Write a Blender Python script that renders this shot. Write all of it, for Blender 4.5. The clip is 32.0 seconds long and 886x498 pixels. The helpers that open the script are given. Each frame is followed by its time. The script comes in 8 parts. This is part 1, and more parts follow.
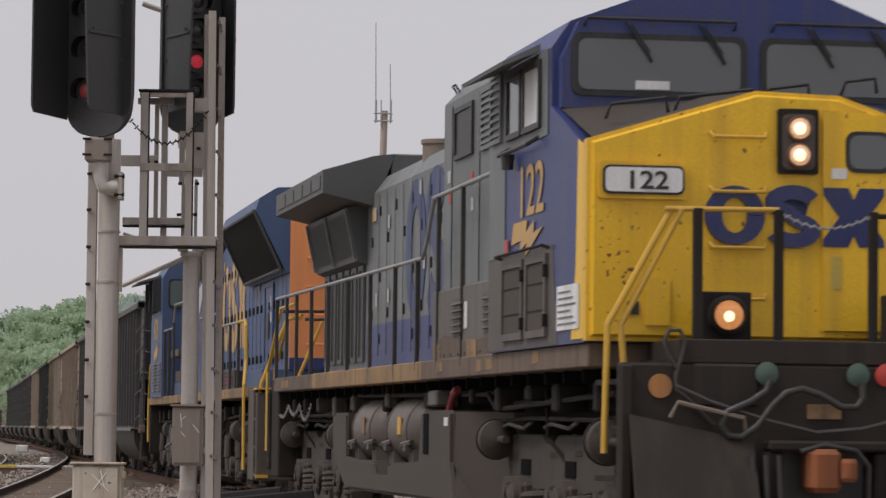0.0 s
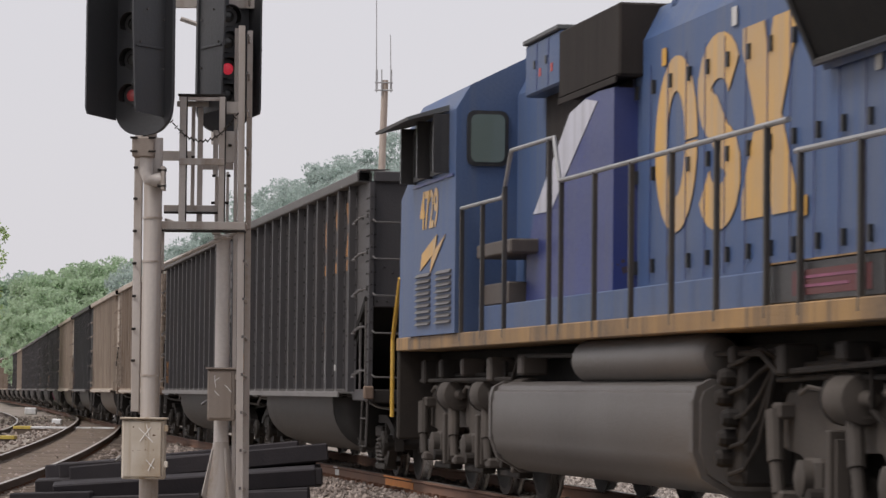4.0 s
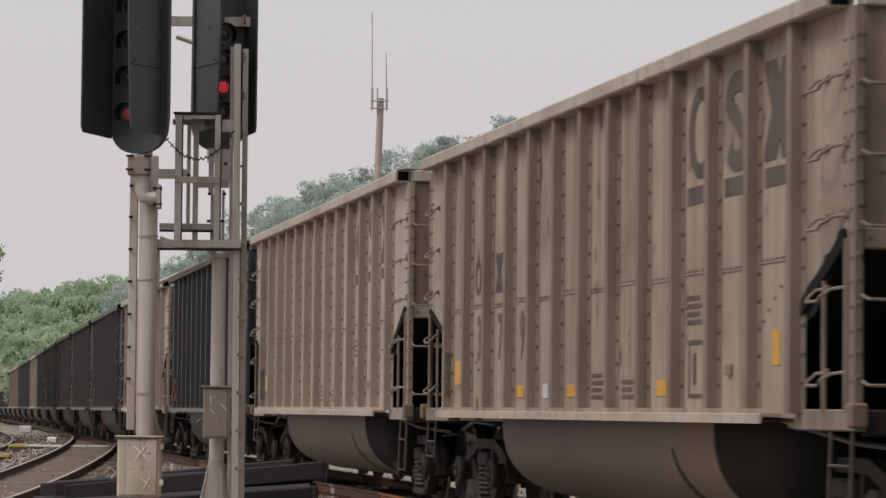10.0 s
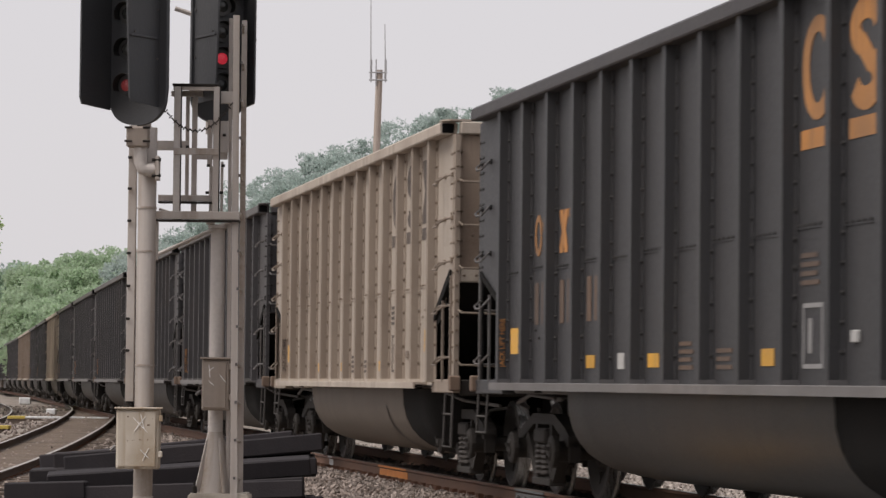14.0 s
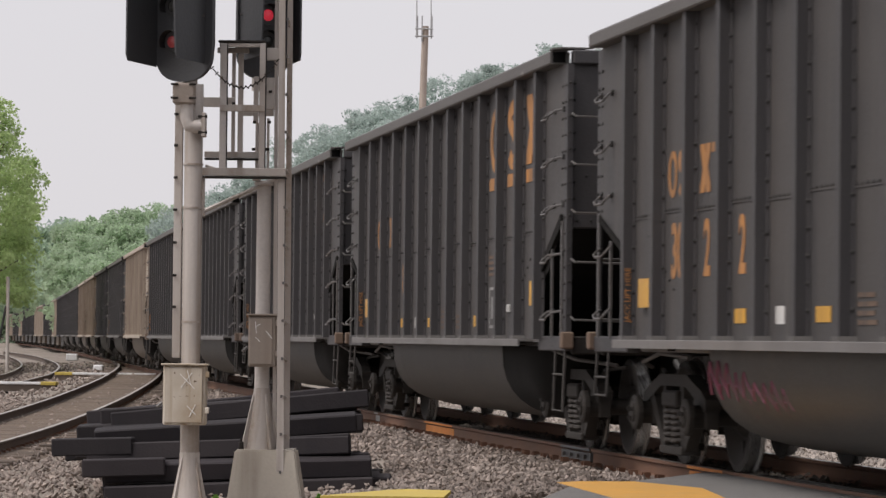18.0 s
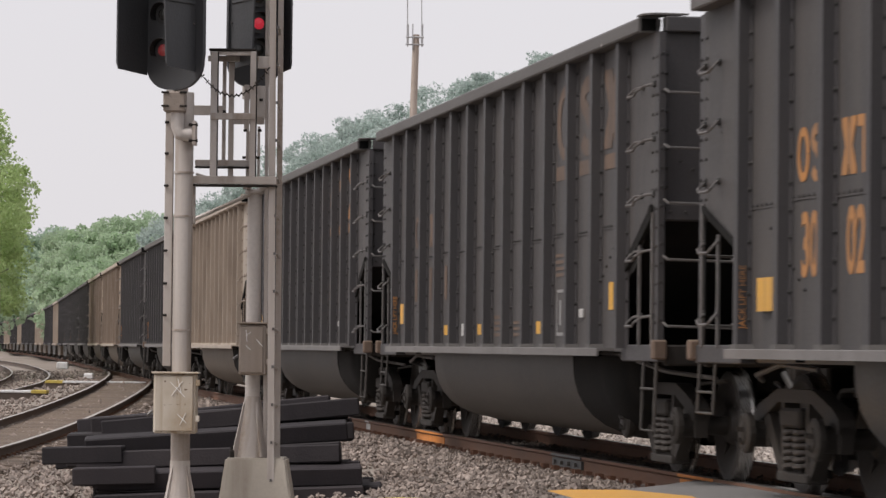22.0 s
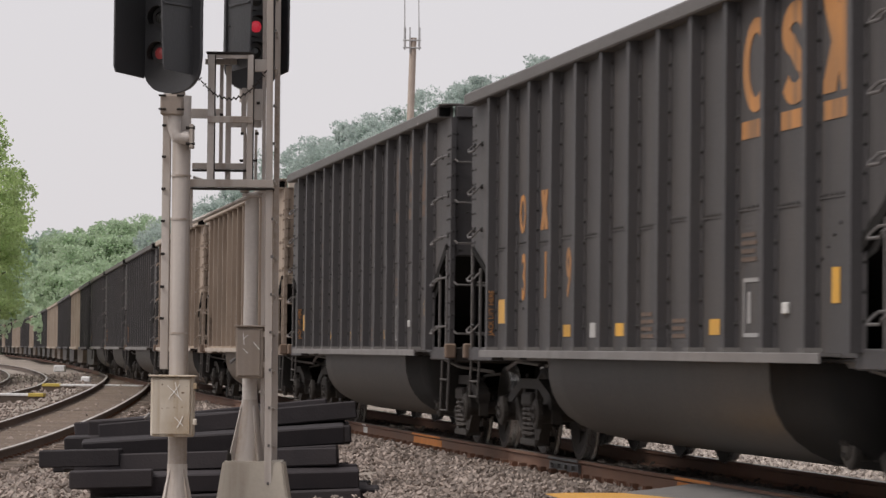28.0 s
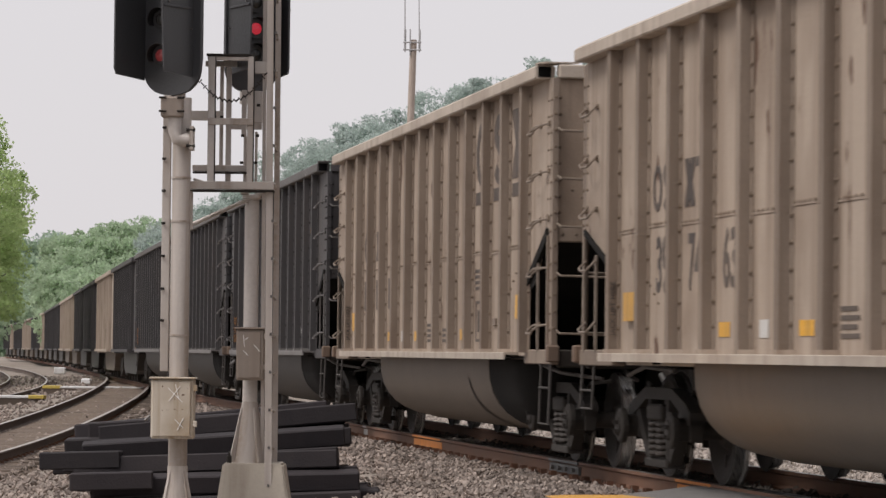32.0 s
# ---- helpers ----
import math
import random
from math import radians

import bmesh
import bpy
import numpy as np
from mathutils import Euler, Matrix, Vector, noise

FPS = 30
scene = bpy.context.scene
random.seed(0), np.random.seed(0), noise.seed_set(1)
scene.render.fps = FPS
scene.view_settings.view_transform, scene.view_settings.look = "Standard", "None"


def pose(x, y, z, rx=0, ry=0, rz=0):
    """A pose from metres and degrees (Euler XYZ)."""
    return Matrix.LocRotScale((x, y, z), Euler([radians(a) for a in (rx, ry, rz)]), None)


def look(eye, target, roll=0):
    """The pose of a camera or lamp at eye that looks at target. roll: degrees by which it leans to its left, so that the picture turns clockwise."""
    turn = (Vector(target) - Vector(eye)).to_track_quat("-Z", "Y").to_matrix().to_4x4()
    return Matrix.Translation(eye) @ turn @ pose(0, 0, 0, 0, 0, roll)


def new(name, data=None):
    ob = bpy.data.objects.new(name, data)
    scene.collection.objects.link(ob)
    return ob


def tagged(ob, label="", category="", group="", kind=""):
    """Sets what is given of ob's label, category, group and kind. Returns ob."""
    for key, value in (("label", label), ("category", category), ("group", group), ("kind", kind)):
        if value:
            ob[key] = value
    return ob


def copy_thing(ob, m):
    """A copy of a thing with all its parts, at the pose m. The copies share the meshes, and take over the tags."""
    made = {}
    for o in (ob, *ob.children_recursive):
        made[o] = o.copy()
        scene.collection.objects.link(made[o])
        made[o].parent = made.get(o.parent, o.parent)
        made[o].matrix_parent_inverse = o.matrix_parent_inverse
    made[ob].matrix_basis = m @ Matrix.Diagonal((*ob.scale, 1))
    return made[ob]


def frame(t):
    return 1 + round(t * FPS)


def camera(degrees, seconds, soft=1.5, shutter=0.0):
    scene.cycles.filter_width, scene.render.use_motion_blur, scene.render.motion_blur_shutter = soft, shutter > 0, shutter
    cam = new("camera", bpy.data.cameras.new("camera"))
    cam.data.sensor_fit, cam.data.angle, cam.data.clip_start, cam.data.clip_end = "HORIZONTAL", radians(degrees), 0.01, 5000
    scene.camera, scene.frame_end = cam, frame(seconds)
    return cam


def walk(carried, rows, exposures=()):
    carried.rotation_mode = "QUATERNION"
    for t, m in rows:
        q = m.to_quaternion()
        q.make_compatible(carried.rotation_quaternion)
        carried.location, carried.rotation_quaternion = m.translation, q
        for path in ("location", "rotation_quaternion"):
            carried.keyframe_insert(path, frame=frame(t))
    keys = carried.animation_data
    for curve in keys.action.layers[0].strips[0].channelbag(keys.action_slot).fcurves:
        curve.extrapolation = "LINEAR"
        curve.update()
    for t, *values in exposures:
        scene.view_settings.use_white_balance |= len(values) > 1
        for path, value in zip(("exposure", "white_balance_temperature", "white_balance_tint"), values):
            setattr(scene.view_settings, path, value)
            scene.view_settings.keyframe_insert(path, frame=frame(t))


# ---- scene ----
# camera: stands beside the crossing, steps back at the start, then only turns
LEAN = -0.620
cam = camera(15.78, 32.0, soft=1.45, shutter=0.3)
walk(cam, [
    (0, pose(0.041, 3.543, 1.107, 93.247, LEAN, -0.668)),
    (0.5, pose(0.032, 2.779, 1.100, 93.056, LEAN, -0.672)),
    (1, pose(0.013, 1.160, 1.086, 92.784, LEAN, -0.673)),
    (1.5, pose(0.000, 0.000, 1.076, 92.574, LEAN, -0.669)),
    (2, pose(0.000, 0.000, 1.076, 92.574, LEAN, -0.653)),
    (2.5, pose(0.000, 0.000, 1.076, 92.574, LEAN, -0.653)),
    (3, pose(0.000, 0.000, 1.076, 92.574, LEAN, -0.669)),
    (3.5, pose(0.000, 0.000, 1.076, 92.561, LEAN, -0.681)),
    (4, pose(0.000, 0.000, 1.076, 92.592, LEAN, -0.681)),
    (4.5, pose(0.000, 0.000, 1.076, 92.654, LEAN, -0.695)),
    (6.5, pose(0.000, 0.000, 1.076, 92.794, LEAN, -0.752)),
    (7, pose(0.000, 0.000, 1.076, 92.791, LEAN, -0.765)),
    (7.5, pose(0.000, 0.000, 1.076, 92.841, LEAN, -0.764)),
    (8, pose(0.000, 0.000, 1.076, 92.897, LEAN, -0.769)),
    (8.5, pose(0.000, 0.000, 1.076, 92.903, LEAN, -0.766)),
    (9, pose(0.000, 0.000, 1.076, 92.918, LEAN, -0.763)),
    (9.5, pose(0.000, 0.000, 1.076, 92.958, LEAN, -0.766)),
    (10, pose(0.000, 0.000, 1.076, 92.918, LEAN, -0.760)),
    (10.5, pose(0.000, 0.000, 1.076, 92.841, LEAN, -0.770)),
    (11, pose(0.000, 0.000, 1.076, 92.501, LEAN, -0.774)),
    (11.5, pose(0.000, 0.000, 1.076, 92.253, LEAN, -0.771)),
    (12, pose(0.000, 0.000, 1.076, 92.247, LEAN, -0.768)),
    (12.5, pose(0.000, 0.000, 1.076, 92.284, LEAN, -0.758)),
    (13, pose(0.000, 0.000, 1.076, 92.340, LEAN, -0.770)),
    (13.5, pose(0.000, 0.000, 1.076, 92.389, LEAN, -0.775)),
    (15.5, pose(0.000, 0.000, 1.076, 92.427, LEAN, -0.803)),
    (16, pose(0.000, 0.000, 1.076, 92.293, LEAN, -0.542)),
    (16.5, pose(0.000, 0.000, 1.076, 92.018, LEAN, -0.042)),
    (17, pose(0.000, 0.000, 1.076, 91.723, LEAN, 0.048)),
    (17.5, pose(0.000, 0.000, 1.076, 91.627, LEAN, 0.043)),
    (18, pose(0.000, 0.000, 1.076, 91.621, LEAN, 0.046)),
    (18.5, pose(0.000, 0.000, 1.076, 91.646, LEAN, 0.028)),
    (19, pose(0.000, 0.000, 1.076, 91.680, LEAN, -0.002)),
    (19.5, pose(0.000, 0.000, 1.076, 91.693, LEAN, -0.027)),
    (20, pose(0.000, 0.000, 1.076, 91.699, LEAN, -0.045)),
    (20.5, pose(0.000, 0.000, 1.076, 91.724, LEAN, -0.076)),
    (21, pose(0.000, 0.000, 1.076, 91.755, LEAN, -0.082)),
    (21.5, pose(0.000, 0.000, 1.076, 91.743, LEAN, -0.107)),
    (22, pose(0.000, 0.000, 1.076, 91.771, LEAN, -0.122)),
    (22.5, pose(0.000, 0.000, 1.076, 91.803, LEAN, -0.137)),
    (23, pose(0.000, 0.000, 1.076, 91.803, LEAN, -0.162)),
    (23.5, pose(0.000, 0.000, 1.076, 91.803, LEAN, -0.168)),
    (24, pose(0.000, 0.000, 1.076, 91.849, LEAN, -0.168)),
    (24.5, pose(0.000, 0.000, 1.076, 91.849, LEAN, -0.152)),
    (25, pose(0.000, 0.000, 1.076, 91.849, LEAN, -0.152)),
    (25.5, pose(0.000, 0.000, 1.076, 91.868, LEAN, -0.152)),
    (26, pose(0.000, 0.000, 1.076, 91.849, LEAN, -0.152)),
    (26.5, pose(0.000, 0.000, 1.076, 91.865, LEAN, -0.152)),
    (28.5, pose(0.000, 0.000, 1.076, 91.822, LEAN, -0.180)),
    (29, pose(0.000, 0.000, 1.076, 91.834, LEAN, -0.183)),
    (29.5, pose(0.000, 0.000, 1.076, 91.865, LEAN, -0.183)),
    (30, pose(0.000, 0.000, 1.076, 91.853, LEAN, -0.183)),
    (30.5, pose(0.000, 0.000, 1.076, 91.865, LEAN, -0.183)),
    (31, pose(0.000, 0.000, 1.076, 91.865, LEAN, -0.152)),
    (31.5, pose(0.000, 0.000, 1.076, 91.849, LEAN, -0.149)),
    (32, pose(0.000, 0.000, 1.076, 91.865, LEAN, -0.168)),
], exposures=[(0, -0.2, 6420, 13), (2, -0.02, 6400, 13), (4, 0.1, 6400, 13), (7, -0.02, 6550, 13), (9, -0.06, 6600, 13), (11, -0.1, 6600, 13), (12, -0.04, 6570, 13), (13, 0.1, 6550, 13), (17, 0.1, 6500, 13), (19, 0.22, 6450, 13), (23, 0.23, 6500, 13), (26, 0.13, 6550, 13), (32, 0.15, 6550, 13)])

# ---------------------------------------------------------------- light
SUN_EL, SUN_AZ = radians(56), radians(244)      # veiled sun behind the camera's left shoulder
world = bpy.data.worlds.new("overcast_sky")
scene.world = world
world.use_nodes = True
wn = world.node_tree
wn.nodes.clear()
w_out = wn.nodes.new("ShaderNodeOutputWorld")
w_bg = wn.nodes.new("ShaderNodeBackground")
w_sky = wn.nodes.new("ShaderNodeTexSky")
w_sky.sky_type = "NISHITA"
w_sky.sun_disc = False
w_sky.sun_elevation, w_sky.sun_rotation = SUN_EL, SUN_AZ
w_sky.dust_density, w_sky.air_density = 4.0, 1.0
w_mix = wn.nodes.new("ShaderNodeMix")
w_mix.data_type = "RGBA"
w_mix.inputs[0].default_value = 0.9             # cloud cover
w_mix.inputs[7].default_value = (6.62, 6.5, 6.62, 1)
w_bg.inputs[1].default_value = 0.105
wn.links.new(w_sky.outputs[0], w_mix.inputs[6])
wn.links.new(w_mix.outputs[2], w_bg.inputs[0])
wn.links.new(w_bg.outputs[0], w_out.inputs[0])
sun = new("sun", bpy.data.lights.new("sun", "SUN"))
sun.data.energy, sun.data.angle, sun.data.color = 2.2, radians(24), (1.0, 0.96, 0.9)
sun.matrix_basis = look((math.sin(SUN_AZ) * math.cos(SUN_EL) * 100, math.cos(SUN_AZ) * math.cos(SUN_EL) * 100, math.sin(SUN_EL) * 100), (0, 0, 0))


# ---------------------------------------------------------------- materials
def surface(name, col, rough=0.6, metal=0.0, dirt=(0.09, 0.08, 0.07), amount=0.35, streak=0.3, size=1.0, bump=0.15, vary=0.06, spec=0.5, grain=40.0, glow=None, island=False):
    """A worn surface: base colour, patches and run-down streaks of dirt, fine grain and relief."""
    m = bpy.data.materials.new(name)
    m.use_nodes = True
    n, l = m.node_tree.nodes, m.node_tree.links
    b = n["Principled BSDF"]
    b.inputs["Roughness"].default_value, b.inputs["Metallic"].default_value = rough, metal
    b.inputs["Specular IOR Level"].default_value = spec
    tc, oi = n.new("ShaderNodeTexCoord"), n.new("ShaderNodeObjectInfo")
    add = n.new("ShaderNodeVectorMath")
    add.operation = "MULTIPLY_ADD"
    add.inputs[1].default_value = (1, 1, 1)
    sc = n.new("ShaderNodeVectorMath")
    sc.operation = "SCALE"
    sc.inputs[0].default_value = (37, 23, 11)
    l.new(oi.outputs["Random"], sc.inputs["Scale"])
    l.new(tc.outputs["Object"], add.inputs[0])
    l.new(sc.outputs[0], add.inputs[2])
    def tex(scale, detail, stretch=None):
        t = n.new("ShaderNodeTexNoise")
        t.inputs["Scale"].default_value, t.inputs["Detail"].default_value = scale, detail
        src = add.outputs[0]
        if stretch:
            mp = n.new("ShaderNodeMapping")
            mp.inputs["Scale"].default_value = stretch
            l.new(src, mp.inputs[0])
            src = mp.outputs[0]
        l.new(src, t.inputs["Vector"])
        return t.outputs["Fac"]
    def ramp(src, lo, hi):
        r = n.new("ShaderNodeMapRange")
        r.inputs[1].default_value, r.inputs[2].default_value = lo, hi
        l.new(src, r.inputs[0])
        return r.outputs[0]
    def math_(op, a, c):
        q = n.new("ShaderNodeMath")
        q.operation = op
        for i, s in enumerate((a, c)):
            if isinstance(s, (int, float)):
                q.inputs[i].default_value = s
            else:
                l.new(s, q.inputs[i])
        return q.outputs[0]
    patch = ramp(tex(0.9 / size, 6), 0.42, 0.72)
    run = ramp(tex(1.0 / size, 6, (5.5, 5.5, 0.22)), 0.43, 0.66)
    fine = tex(grain / size, 4)
    fac = math_("MULTIPLY", math_("MAXIMUM", math_("MULTIPLY", patch, amount), math_("MULTIPLY", run, streak)), math_("ADD", fine, 0.45))
    mix = n.new("ShaderNodeMix")
    mix.data_type = "RGBA"
    mix.clamp_factor = True
    l.new(fac, mix.inputs[0])
    mix.inputs[6].default_value, mix.inputs[7].default_value = (*col, 1), (*dirt, 1)
    hsv = n.new("ShaderNodeHueSaturation")
    rnd = oi.outputs["Random"]
    if island:
        rnd = n.new("ShaderNodeNewGeometry").outputs["Random Per Island"]
    l.new(math_("ADD", math_("MULTIPLY", rnd, 2 * vary), math_("ADD", math_("MULTIPLY", fine, 0.3), 0.85 - vary)), hsv.inputs["Value"])
    l.new(mix.outputs[2], hsv.inputs["Color"])
    l.new(hsv.outputs[0], b.inputs["Base Color"])
    l.new(math_("ADD", math_("MULTIPLY", fine, 0.25), rough - 0.12), b.inputs["Roughness"])
    bp = n.new("ShaderNodeBump")
    bp.inputs["Strength"].default_value, bp.inputs["Distance"].default_value = bump, 0.02 * size
    l.new(fine, bp.inputs["Height"])
    l.new(bp.outputs[0], b.inputs["Normal"])
    if glow:
        b.inputs["Emission Color"].default_value, b.inputs["Emission Strength"].default_value = (*glow[:3], 1), glow[3]
    return m


def chipped(m, col, scale, lo, stretch=(1, 1, 1)):
    """Small spots of another colour where the paint has come off."""
    n, l = m.node_tree.nodes, m.node_tree.links
    b = n["Principled BSDF"]
    was = b.inputs["Base Color"].links[0].from_socket
    tc, mp, t, big = n.new("ShaderNodeTexCoord"), n.new("ShaderNodeMapping"), n.new("ShaderNodeTexNoise"), n.new("ShaderNodeTexNoise")
    mp.inputs["Scale"].default_value = stretch
    t.inputs["Scale"].default_value, t.inputs["Detail"].default_value = scale, 3
    big.inputs["Scale"].default_value = scale * 0.12
    l.new(tc.outputs["Object"], mp.inputs[0])
    l.new(mp.outputs[0], t.inputs["Vector"])
    l.new(mp.outputs[0], big.inputs["Vector"])
    add, r, mix = n.new("ShaderNodeMath"), n.new("ShaderNodeMapRange"), n.new("ShaderNodeMix")
    add.operation = "MULTIPLY_ADD"
    add.inputs[1].default_value = 0.45
    l.new(big.outputs["Fac"], add.inputs[0])
    l.new(t.outputs["Fac"], add.inputs[2])
    r.inputs[1].default_value, r.inputs[2].default_value = lo, lo + 0.035
    l.new(add.outputs[0], r.inputs[0])
    mix.data_type = "RGBA"
    mix.inputs[7].default_value = (*col, 1)
    l.new(r.outputs[0], mix.inputs[0])
    l.new(was, mix.inputs[6])
    l.new(mix.outputs[2], b.inputs["Base Color"])
    return m


DARK = surface("car_black", (0.041, 0.038, 0.04), 0.58, dirt=(0.075, 0.068, 0.064), amount=0.3, streak=0.25)
SHEET_D = surface("dusty_black_sheet", (0.049, 0.0455, 0.0455), 0.6, dirt=(0.088, 0.076, 0.068), amount=0.5, streak=0.45)
CHORD_D = chipped(surface("dusty_black_chord", (0.096, 0.089, 0.084), 0.6, dirt=(0.06, 0.053, 0.05), amount=0.4, streak=0.2), (0.4, 0.37, 0.34), 5, 0.96)
DARK_B = surface("cleaner_car_black", (0.029, 0.0285, 0.0305), 0.52, dirt=(0.05, 0.046, 0.045), amount=0.3, streak=0.3)
TAN = surface("car_tan", (0.40, 0.34, 0.283), 0.72, dirt=(0.15, 0.105, 0.075), amount=0.55, streak=0.4)
TAN_L = surface("pale_car_tan", (0.425, 0.367, 0.308), 0.7, dirt=(0.2, 0.15, 0.11), amount=0.4, streak=0.3)
# Post colour: brown dust, plus the shade of the post flanks painted in.
POST_L = surface("pale_dusty_post", (0.3, 0.247, 0.2), 0.75, dirt=(0.13, 0.09, 0.065), amount=0.5, streak=0.4)
CHORD_T = surface("pale_tan_chord", (0.44, 0.38, 0.32), 0.72, dirt=(0.16, 0.11, 0.08), amount=0.5, streak=0.4)
# Same for the tan and brown cars: dust and flank shade in one colour.
POST_T = surface("dust_browned_post", (0.235, 0.186, 0.147), 0.75, dirt=(0.1, 0.066, 0.045), amount=0.6, streak=0.6)
END_T = surface("rust_browned_end", (0.33, 0.255, 0.195), 0.75, dirt=(0.085, 0.052, 0.035), amount=0.8, streak=0.8)
TAN_B = chipped(surface("car_brown_tan", (0.36, 0.293, 0.235), 0.75, dirt=(0.12, 0.075, 0.048), amount=0.65, streak=0.6), (0.1, 0.055, 0.035), 7, 0.92, (1, 1, 0.35))
# Rivet colours darker than the sheets, painting in each rivet's small shadow.
RIVET_D = surface("blackened_rivets", (0.012, 0.011, 0.011), 0.7)
RIVET_T = surface("rusty_rivets", (0.16, 0.115, 0.08), 0.8)
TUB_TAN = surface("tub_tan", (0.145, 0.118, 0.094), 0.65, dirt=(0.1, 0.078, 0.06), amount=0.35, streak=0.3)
TUB_DARK = surface("tub_black", (0.037, 0.0345, 0.0315), 0.55, dirt=(0.07, 0.061, 0.052), amount=0.4, streak=0.3)
# Near-black for brake soot, and for painted shade in recesses and under floors.
SOOT_SHADE = surface("brake_soot", (0.0088, 0.0083, 0.0078), 0.95, dirt=(0.023, 0.0195, 0.0165), amount=0.5, spec=0.2)
TRUCK = surface("dusty_truck_casting", (0.037, 0.032, 0.028), 0.75, dirt=(0.022, 0.019, 0.017), amount=0.5, streak=0.4, spec=0.3)
UNDER = surface("running_gear", (0.019, 0.0165, 0.015), 0.8, dirt=(0.05, 0.039, 0.031), amount=0.5, streak=0.4, spec=0.25)
PILOT = surface("pilot_black", (0.023, 0.0185, 0.016), 0.7, dirt=(0.055, 0.041, 0.032), amount=0.5, streak=0.5, spec=0.35)
RESERVOIR = surface("dusty_reservoir", (0.118, 0.1, 0.087), 0.5, dirt=(0.062, 0.05, 0.043), amount=0.6, streak=0.3)
TRUCK_L = surface("worn_clamp_steel", (0.13, 0.115, 0.105), 0.5, metal=0.3, amount=0.4)
CHAIN_M = surface("galvanised_chain", (0.24, 0.23, 0.22), 0.5, metal=0.5, amount=0.4)
SKIRT = surface("dusty_grey_skirt", (0.125, 0.113, 0.104), 0.6, dirt=(0.062, 0.048, 0.038), amount=0.6, streak=0.5)
# Colour of the sooty grid box, also used for painted recess shade.
GRID = surface("sooty_grid_box", (0.026, 0.022, 0.02), 0.85, dirt=(0.05, 0.042, 0.036), amount=0.5, spec=0.2)
GEAR_L = surface("loco_running_gear", (0.066, 0.054, 0.045), 0.7, dirt=(0.05, 0.04, 0.034), amount=0.7, streak=0.4)
SPRING = surface("dusty_spring", (0.062, 0.054, 0.048), 0.7, dirt=(0.05, 0.04, 0.035), amount=0.5)
STIRRUP = surface("dusty_step_iron", (0.05, 0.045, 0.042), 0.75)
STEEL = surface("wheel_tread", (0.5, 0.49, 0.48), 0.28, metal=0.9, amount=0.25)
WHEEL = surface("wheel_plate", (0.024, 0.02, 0.0175), 0.7, dirt=(0.046, 0.036, 0.029), amount=0.5)
ORANGE_P = surface("orange_lettering", (0.46, 0.205, 0.06), 0.7, dirt=(0.12, 0.085, 0.06), amount=0.6, streak=0.75)
FADED = surface("faded_stencil", (0.14, 0.09, 0.062), 0.7, dirt=(0.06, 0.053, 0.05), amount=0.7, streak=0.6)
BROWN_P = surface("brown_lettering", (0.06, 0.048, 0.043), 0.7, dirt=(0.22, 0.17, 0.13), amount=0.3, streak=0.4)
YELLOW_SQ = surface("yellow_reflector", (0.66, 0.35, 0.04), 0.5, dirt=(0.2, 0.12, 0.05), amount=0.5, streak=0.5)
CHALK = surface("white_chalk", (0.8, 0.79, 0.77), 0.9, amount=0.0, streak=0.0)
STENCIL_W = surface("worn_white_stencil", (0.3, 0.295, 0.29), 0.6, dirt=(0.08, 0.075, 0.07), amount=0.6)
WHITE_P = surface("white_stencil", (0.55, 0.54, 0.52), 0.6, amount=0.4)
GRAB = surface("grab_iron_grey", (0.12, 0.114, 0.112), 0.5, metal=0.2, dirt=(0.08, 0.055, 0.04), amount=0.5)
# Black plates in this colour stand for the shade inside openings.
HOLLOW_SHADE = surface("dark_hollow", (0.006, 0.006, 0.006), 0.95, amount=0.0, streak=0.0, spec=0.1)
POCKET = surface("rust_tinged_bracket", (0.17, 0.115, 0.082), 0.75, dirt=(0.07, 0.052, 0.042), amount=0.7)
GRAB_TAN = surface("grab_iron_tan", (0.21, 0.168, 0.132), 0.6, dirt=(0.14, 0.1, 0.08), amount=0.5)
COALSTUFF = surface("dark_interior", (0.03, 0.028, 0.027), 0.9)
BLUE = chipped(surface("blue_paint", (0.026, 0.041, 0.168), 0.42, dirt=(0.07, 0.07, 0.095), amount=0.4, streak=0.45), (0.06, 0.035, 0.03), 14, 0.93)
BLUE2 = surface("faded_blue_paint", (0.042, 0.083, 0.19), 0.5, dirt=(0.105, 0.118, 0.15), amount=0.45, streak=0.55)
GREY = surface("grey_paint", (0.168, 0.182, 0.186), 0.5, dirt=(0.075, 0.068, 0.062), amount=0.45, streak=0.5)
DGREY = surface("dark_grey_paint", (0.09, 0.094, 0.094), 0.55, dirt=(0.07, 0.06, 0.055), amount=0.4)
YELLOW = chipped(surface("yellow_paint", (0.86, 0.52, 0.02), 0.4, dirt=(0.42, 0.22, 0.04), amount=0.25, streak=0.4), (0.16, 0.05, 0.02), 16, 0.915)
SILL_B = surface("dust_brown_sill", (0.17, 0.12, 0.085), 0.7, dirt=(0.07, 0.052, 0.042), amount=0.9, streak=0.8)
SILL_Y = surface("dirty_yellow_sill", (0.34, 0.2, 0.075), 0.6, dirt=(0.075, 0.055, 0.042), amount=0.95, streak=0.9)
ORANGE = surface("orange_paint", (0.78, 0.29, 0.1), 0.5, dirt=(0.42, 0.2, 0.1), amount=0.35, streak=0.4)
GOLD = surface("gold_lettering", (0.58, 0.335, 0.085), 0.5, dirt=(0.3, 0.27, 0.24), amount=0.6, streak=0.6)
TANK2 = surface("grey_tank_paint", (0.096, 0.087, 0.081), 0.5, dirt=(0.07, 0.06, 0.052), amount=0.6, streak=0.3)
